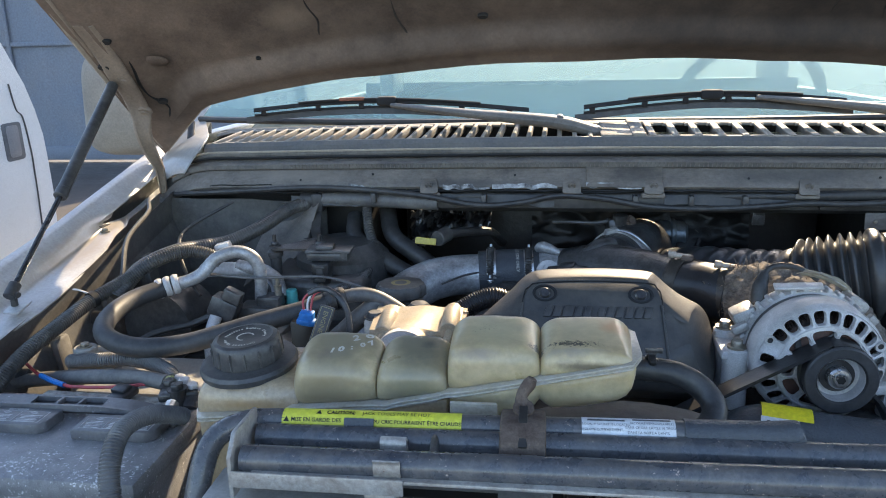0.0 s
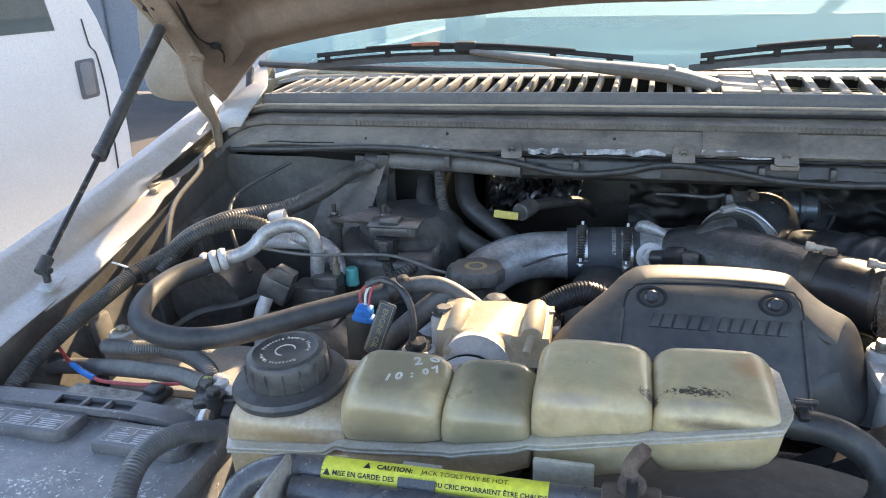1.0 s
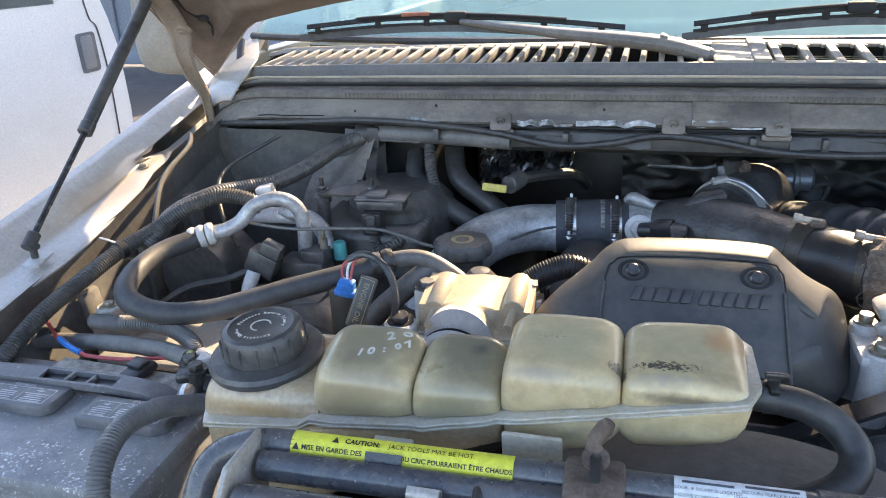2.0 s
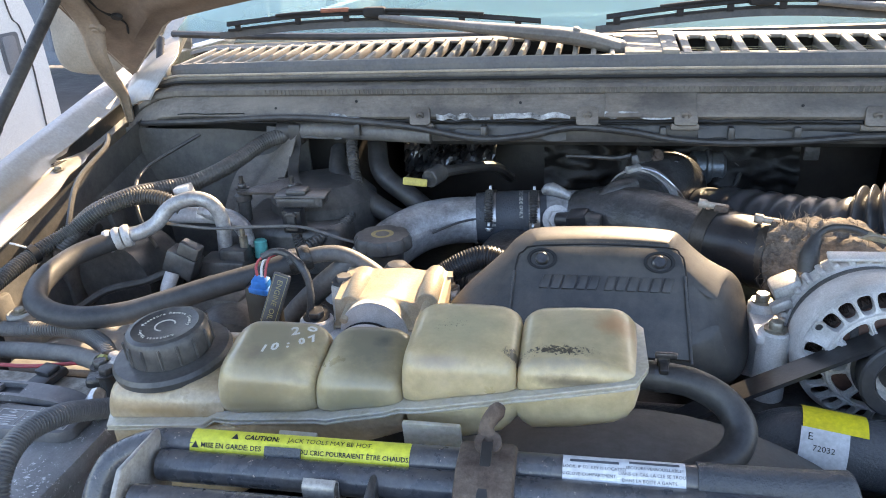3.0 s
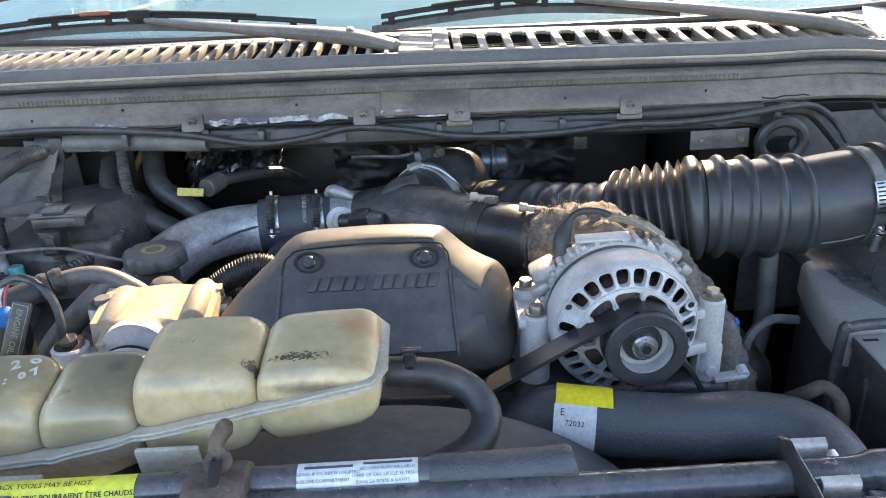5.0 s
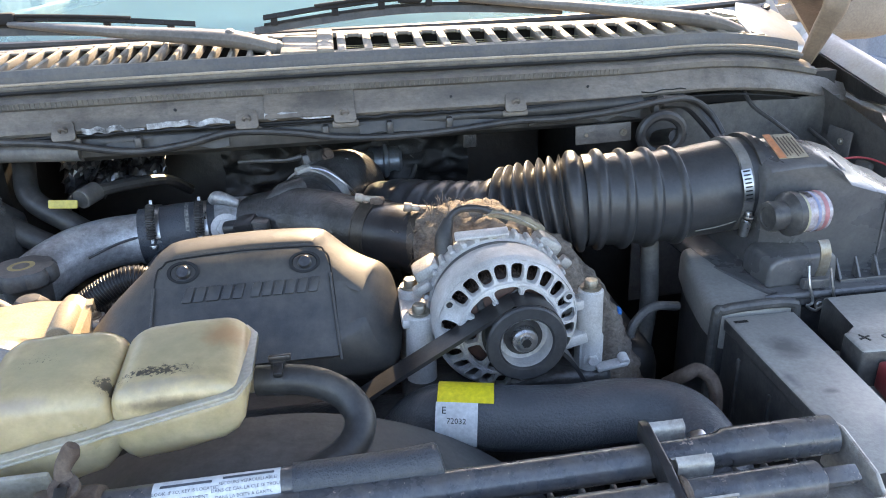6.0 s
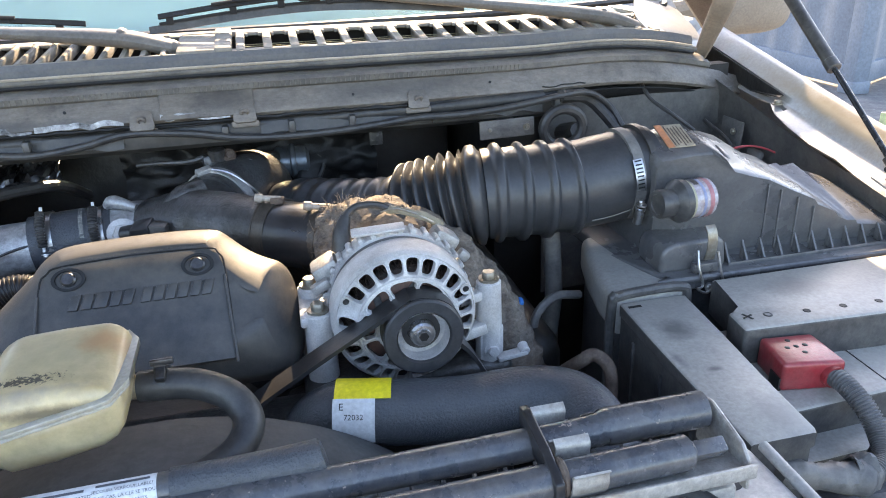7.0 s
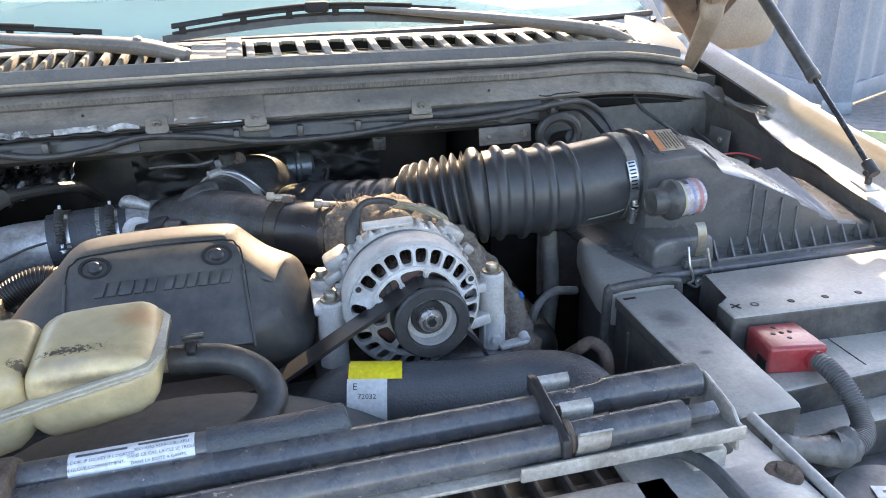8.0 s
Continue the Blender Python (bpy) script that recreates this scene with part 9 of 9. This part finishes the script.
# front cover castings lit by the low sun
wp = thing("pump_housing", "pale cast aluminium pump housing with bolt bosses", "housing", (-0.295, 0.94, 0.98))
def saddle(u, v):
    """The lit top of the casting: a barrel that blends into two bolt bosses."""
    x, y = -0.382 + 0.140 * u, 0.955 + 0.078 * v
    edge = min(u, 1 - u)
    cx, r = -0.327 + (y - 0.955) * 0.25, 0.040 + (y - 0.955) * 0.05
    tops = [1.139 + math.sqrt(max(r * r - (x - cx) ** 2, 0.00004)) + (y - 0.955) * 0.03]
    for bx, z0 in ((-0.3575, 1.1690), (-0.2665, 1.1755)):
        if y > 0.968:
            zc, rb_ = z0 + (y - 0.975) * 0.20 - 0.007, 0.0125
            tops.append(zc + math.sqrt(max(rb_ * rb_ - (x - bx) ** 2, 0.00002)))
    z = 0.0035 * math.log(sum(math.exp(t / 0.0035) for t in tops))
    if edge < 0.03:
        z = 1.10
    return V(x, y, z)


part("saddle", sheet(saddle, 64, 26, 0.003), ALLOY_SUNLIT, wp, "saddle-shaped top with sunlit tan in its colour", sharp=60)
for x0, z0, x1, z1 in ((-0.3590, 1.1665, -0.3565, 1.178), (-0.2664, 1.1735, -0.2667, 1.182)):
    part("boss", lathe([(0.0065, 0), (0.0118, 0), (0.0128, 0.0015), (0.0128, 0.045), (0, 0.048)], Matrix.Translation((x0, 0.970, z0)) @ V(x1 - x0, 0.045, z1 - z0).to_track_quat("Z", "Y").to_matrix().to_4x4(), 24), ALLOY_SUNLIT, wp)
    part("bolt_hole", cyl((x0, 0.9712, z0), (x0, 0.976, z0 + 0.001), 0.0085, seg=16), INK, wp)
    part("bolt_shank", cyl((x0 - 0.003, 0.948, z0 - 0.011), (x0, 0.976, z0), 0.0048), ALLOY_SUNLIT, wp)
part("front_face", lathe([(0, 0.0), (0.0395, 0.0), (0.0402, 0.001), (0.0402, 0.012), (0, 0.012)], pose(-0.3275, 0.964, 1.139, 90), 48), ALLOY_CHALK, wp, "pale machined front face")
part("gasket", lathe([(0.030, 0.0), (0.0425, 0.0), (0.0425, 0.0016), (0.030, 0.0016)], pose(-0.333, 0.9505, 1.1125, 90), 48), INK, wp, "black gasket line")
part("lower_housing", lathe([(0, 0.0), (0.040, 0.0), (0.0445, 0.004), (0.0445, 0.022), (0, 0.022)], pose(-0.333, 0.950, 1.110, 90), 48), ALLOY_CHALK, wp)
part("flange", slab(-0.398, -0.262, 0.935, 0.985, 1.05, 1.140, 0.010, 3), ALLOY_CHALK, wp)
part("lug", cyl((-0.3965, 0.953, 1.08), (-0.3965, 0.955, 1.1555), 0.0195, seg=24), ALLOY_CHALK, wp)
part("bolt", bolt((-0.3965, 0.955, 1.1555), (0, -0.15, 1), 0.0105, 0.010), BOLT_DARK, wp, "dark flange bolt")
part("side_block", slab(-0.393, -0.365, 1.000, 1.030, 1.10, 1.174, 0.003), ALLOY_CHALK, wp)
part("bolt", bolt((-0.379, 1.014, 1.174), (0, 0, 1), 0.0105, 0.009), RUBBER_GREY, wp)
part("side_block", slab(-0.262, -0.238, 1.010, 1.035, 1.08, 1.168, 0.003), ALLOY_CHALK, wp)
part("stud", join(cyl((-0.248, 1.022, 1.165), (-0.248, 1.022, 1.184), 0.0035), bolt((-0.248, 1.022, 1.168), (0, 0, 1), 0.0065, 0.007)), ZINC, wp)
part("rear_shell", lathe([(0.0, 0.022), (0.012, 0.020), (0.021, 0.010), (0.024, -0.01), (0.024, -0.05), (0, -0.05)], pose(-0.320, 1.048, 1.166, 0, 0, 0), 24), PLASTIC, wp, "black rounded shell")
part("pulley_arc", lathe([(0.046, 0), (0.066, 0.0), (0.068, 0.004), (0.068, 0.02), (0.046, 0.02)], pose(-0.325, 0.930, 1.07, 90, 0, 0), 40), RUBBER, wp)
part("side_tube", tube([(-0.375, 1.055, 1.186), (-0.400, 1.052, 1.168), (-0.430, 1.050, 1.142), (-0.466, 1.048, 1.105), (-0.49, 1.04, 1.06)], 0.0150, 16, 8), RUBBER_GREY, wp)
part("web_casting", tube([(-0.40, 1.02, 1.120), (-0.43, 0.99, 1.10), (-0.45, 0.96, 1.05)], 0.022, 14, 6), ALLOY_DULL, wp)
hose("breather_loom", "black corrugated loom arching beside the engine cover", [(-0.290, 1.042, 1.150), (-0.275, 1.045, 1.163), (-0.256, 1.054, 1.174), (-0.232, 1.062, 1.186), (-0.208, 1.068, 1.190), (-0.188, 1.07, 1.176), (-0.18, 1.075, 1.13)], 0.0150, INK_PLASTIC, (0.0034, 0.0014), "loom", 18)
hose("breather_loom", "black corrugated hose low behind the pump housing", [(-0.42, 1.10, 1.145), (-0.36, 1.095, 1.142), (-0.30, 1.09, 1.140), (-0.24, 1.10, 1.135)], 0.011, INK_PLASTIC, (0.0044, 0.0018), "loom", 14)

fc = thing("oil_filler", "grey-black lobed oil filler cap on its neck", "filler cap", (-0.368, 1.165, 1.05))
capf = []
for r_s, z in ((0.90, 0.0), (1.0, 0.004), (1.0, 0.016), (0.9, 0.022), (0.55, 0.0225)):
    capf.append([V(-0.368 + 0.038 * r_s * (1 + 0.10 * abs(math.cos(4 * a)) ** 0.6) * math.cos(a), 1.160 + 0.036 * r_s * (1 + 0.10 * abs(math.cos(4 * a)) ** 0.6) * math.sin(a), 1.158 + z) for a in (2 * math.pi * k / 48 for k in range(48))])
part("cap", loft(capf), PLASTIC, fc, "dusty lobed cap")
part("neck", lathe([(0.026, 0), (0.028, -0.01), (0.026, -0.12), (0, -0.12)], Matrix.Translation((-0.368, 1.162, 1.16)), 28), PLASTIC, fc)
part("cap_mark", lathe([(0.010, 0.0), (0.016, 0.0)], Matrix.Translation((-0.368, 1.160, 1.1807)), 20), GOLD_INK, fc)

ds = thing("transmission_dipstick", "black dipstick tube with a yellow tag handle", "dipstick", (-0.30, 1.33, 1.15))
part("tag", box(0.037, 0.006, 0.012, pose(-0.343, 1.272, 1.2215, -18, 6, 4), 0.002), mat("faded_yellow_plastic", (0.55, 0.46, 0.10), 0.5, alt=(0.42, 0.34, 0.09), scale=80), ds, "yellow plastic tag handle")
part("collar", cyl((-0.324, 1.285, 1.222), (-0.310, 1.315, 1.225), 0.014), PLASTIC, ds)
part("tube", tube([(-0.315, 1.31, 1.2245), (-0.28, 1.37, 1.215), (-0.24, 1.43, 1.20), (-0.22, 1.50, 1.16)], 0.009, 10, 6), RUBBER, ds)

ins = thing("foil_insulation", "crumpled silver foil and black insulation on the firewall", "insulation", (-0.30, 1.45, 1.15))
random.seed(3)
part("foil", sheet(lambda u, v: V(-0.40 + 0.16 * u, 1.45 + 0.03 * noise.noise(V(u * 9, v * 9, 1)), 1.16 + 0.045 * u + 0.075 * v) + V(0, 0.02, 0.012) * noise.noise(V(u * 21, v * 21, 4)), 28, 16, 0.001), FOIL, ins, "crumpled foil", sharp=20)
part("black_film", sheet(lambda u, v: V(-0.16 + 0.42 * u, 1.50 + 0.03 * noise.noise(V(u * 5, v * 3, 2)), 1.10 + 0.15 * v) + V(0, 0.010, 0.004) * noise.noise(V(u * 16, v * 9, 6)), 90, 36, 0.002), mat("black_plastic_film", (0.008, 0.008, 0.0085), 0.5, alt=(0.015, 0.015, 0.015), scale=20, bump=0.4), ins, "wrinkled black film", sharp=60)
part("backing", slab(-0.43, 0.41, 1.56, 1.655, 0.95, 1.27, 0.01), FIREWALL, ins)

# harness along the cowl, ring and brackets on the driver's side
hs = thing("cowl_harness", "black wiring harness clipped along the cowl lip", "harness", (0, 1.34, 1.26))
part("cable", tube([(-0.90, 1.45, 1.268), (-0.734, 1.385, 1.287), (-0.557, 1.358, 1.300), (-0.375, 1.338, 1.292), (-0.257, 1.326, 1.275), (-0.180, 1.326, 1.280), (-0.111, 1.326, 1.293), (-0.03, 1.326, 1.287), (0.040, 1.326, 1.275), (0.12, 1.326, 1.271), (0.208, 1.326, 1.274), (0.30, 1.328, 1.281), (0.374, 1.330, 1.280), (0.46, 1.336, 1.284), (0.545, 1.345, 1.293), (0.60, 1.362, 1.290), (0.640, 1.366, 1.265), (0.658, 1.35, 1.232)], 0.0052, 10, 8), RUBBER, hs)
part("conduit", tube([(-0.575, 1.386, 1.272), (-0.50, 1.372, 1.276), (-0.42, 1.362, 1.276), (-0.33, 1.352, 1.274)], 0.0145, 14, 6), RUBBER_GREY, hs)
part("junction", join(cyl((-0.60, 1.39, 1.270), (-0.565, 1.386, 1.272), 0.018), box(0.022, 0.03, 0.036, pose(-0.566, 1.382, 1.268), 0.004)), RUBBER, hs)
part("rail", tube([(-0.30, 1.352, 1.286), (0.0, 1.348, 1.288), (0.30, 1.350, 1.290), (0.52, 1.365, 1.290)], 0.010, 12, 6), RUBBER, hs)
for x in (-0.45, -0.245, 0.02, 0.115, 0.205, 0.54):
    part("cable_clip", box(0.010, 0.018, 0.020, pose(x, 1.335 + plan(x)[0] * 0.6, 1.283), 0.003), PLASTIC, hs)
part("branch", tube([(0.545, 1.350, 1.292), (0.60, 1.375, 1.280), (0.63, 1.37, 1.255), (0.66, 1.35, 1.215)], 0.010, 10, 6), RUBBER, hs)
fb = thing("firewall_bracket", "grey steel bracket plate below the cowl", "bracket", (0.46, 1.36, 1.25))
part("plate", box(0.095, 0.004, 0.030, pose(0.455, 1.352, 1.246, -6, 0, 4), 0.002), COWL_STEEL, fb)
part("tab", box(0.028, 0.08, 0.004, pose(0.455, 1.395, 1.258), 0.001), ALLOY_DULL, fb)
for x in (0.425, 0.488):
    part("screw", bolt((x, 1.350, 1.246), (0, -1, 0), 0.004, 0.004), ZINC, fb)
part("small_tab", box(0.022, 0.004, 0.024, pose(0.248, 1.40, 1.238), 0.003), ALLOY_DULL, fb)
part("small_tab_arm", box(0.012, 0.07, 0.004, pose(0.248, 1.43, 1.248), 0.001), ALLOY_DULL, fb)
rg = thing("grommet_ring", "large black rubber grommet ring on the firewall", "grommet", (0.545, 1.40, 1.20))
part("ring", tube([(0.545 + 0.034 * math.cos(a), 1.335, 1.243 + 0.030 * math.sin(a)) for a in (2 * math.pi * k / 24 for k in range(25))], 0.0085, 10, 2), RUBBER, rg)
part("tail", tube([(0.575, 1.34, 1.235), (0.585, 1.38, 1.225), (0.58, 1.43, 1.21)], 0.014, 10, 5), RUBBER, rg)
hose("vacuum_line", "pair of thin black lines on the firewall corner", [(0.73, 1.43, 1.285), (0.735, 1.40, 1.262), (0.76, 1.37, 1.24), (0.80, 1.36, 1.21)], 0.0035, RUBBER, None, "line", 8)
hose("coolant_pipe", "black vertical hose beside the inlet", [(0.440, 1.120, 1.165), (0.452, 1.13, 1.062), (0.443, 1.12, 0.995), (0.438, 1.10, 0.94), (0.43, 1.08, 0.80)], 0.0125, RUBBER_GREY, None, "hose", 14)
hose("coolant_pipe", "rusty curved pipe by the radiator hose", [(0.375, 0.905, 1.075), (0.384, 0.884, 1.098), (0.398, 0.880, 1.106), (0.410, 0.868, 1.096), (0.410, 0.858, 1.07), (0.40, 0.85, 1.02)], 0.0075, RUST, None, "pipe", 12)
hose("coolant_pipe", "thin bent black pipe behind the alternator", [(0.46, 1.06, 1.085), (0.42, 1.05, 1.092), (0.39, 1.04, 1.07), (0.385, 1.03, 1.02)], 0.006, RUBBER_GREY, None, "pipe", 10)
bt = thing("blue_tie", "scrap of bright blue plastic behind the alternator", "scrap", (0.36, 1.0, 1.07))
part("scrap", box(0.008, 0.012, 0.020, pose(0.358, 1.02, 1.105, 20, 30, 0), 0.003), BLUE, bt)
fh = thing("fender_harness", "small black harness with a plug on the dusty inner fender", "harness", (0.86, 1.24, 1.10))
part("wire", tube([(0.845, 1.40, 1.215), (0.852, 1.34, 1.195), (0.858, 1.30, 1.165), (0.862, 1.25, 1.15)], 0.0035, 8, 6), RUBBER, fh)
part("wire", tube([(0.868, 1.36, 1.185), (0.858, 1.31, 1.178), (0.856, 1.27, 1.150), (0.860, 1.22, 1.125)], 0.0028, 8, 6), RUBBER, fh)
part("wire", tube([(0.86, 1.29, 1.170), (0.845, 1.27, 1.158), (0.842, 1.24, 1.135), (0.850, 1.20, 1.11)], 0.0022, 8, 6), RUBBER_GREY, fh)
part("plug", join(box(0.018, 0.030, 0.024, pose(0.862, 1.285, 1.160, 12, 0, 10), 0.003), box(0.012, 0.016, 0.014, pose(0.858, 1.262, 1.150, 12, 0, 10), 0.002)), PLASTIC, fh)
part("bracket", prism([(-0.028, -0.040), (0.026, -0.036), (0.030, 0.034), (-0.022, 0.042)], 0.003, basis((0.872, 1.36, 1.185), (0.15, -1, 0.1), (0.1, 0.1, 1)), 0.001), INNER, fh, "dusty steel bracket plate")
for y, z in ((1.345, 1.205), (1.378, 1.165)):
    part("screw", bolt((0.868, y, z), (-1, -0.2, 0.1), 0.004, 0.004), ZINC, fh)
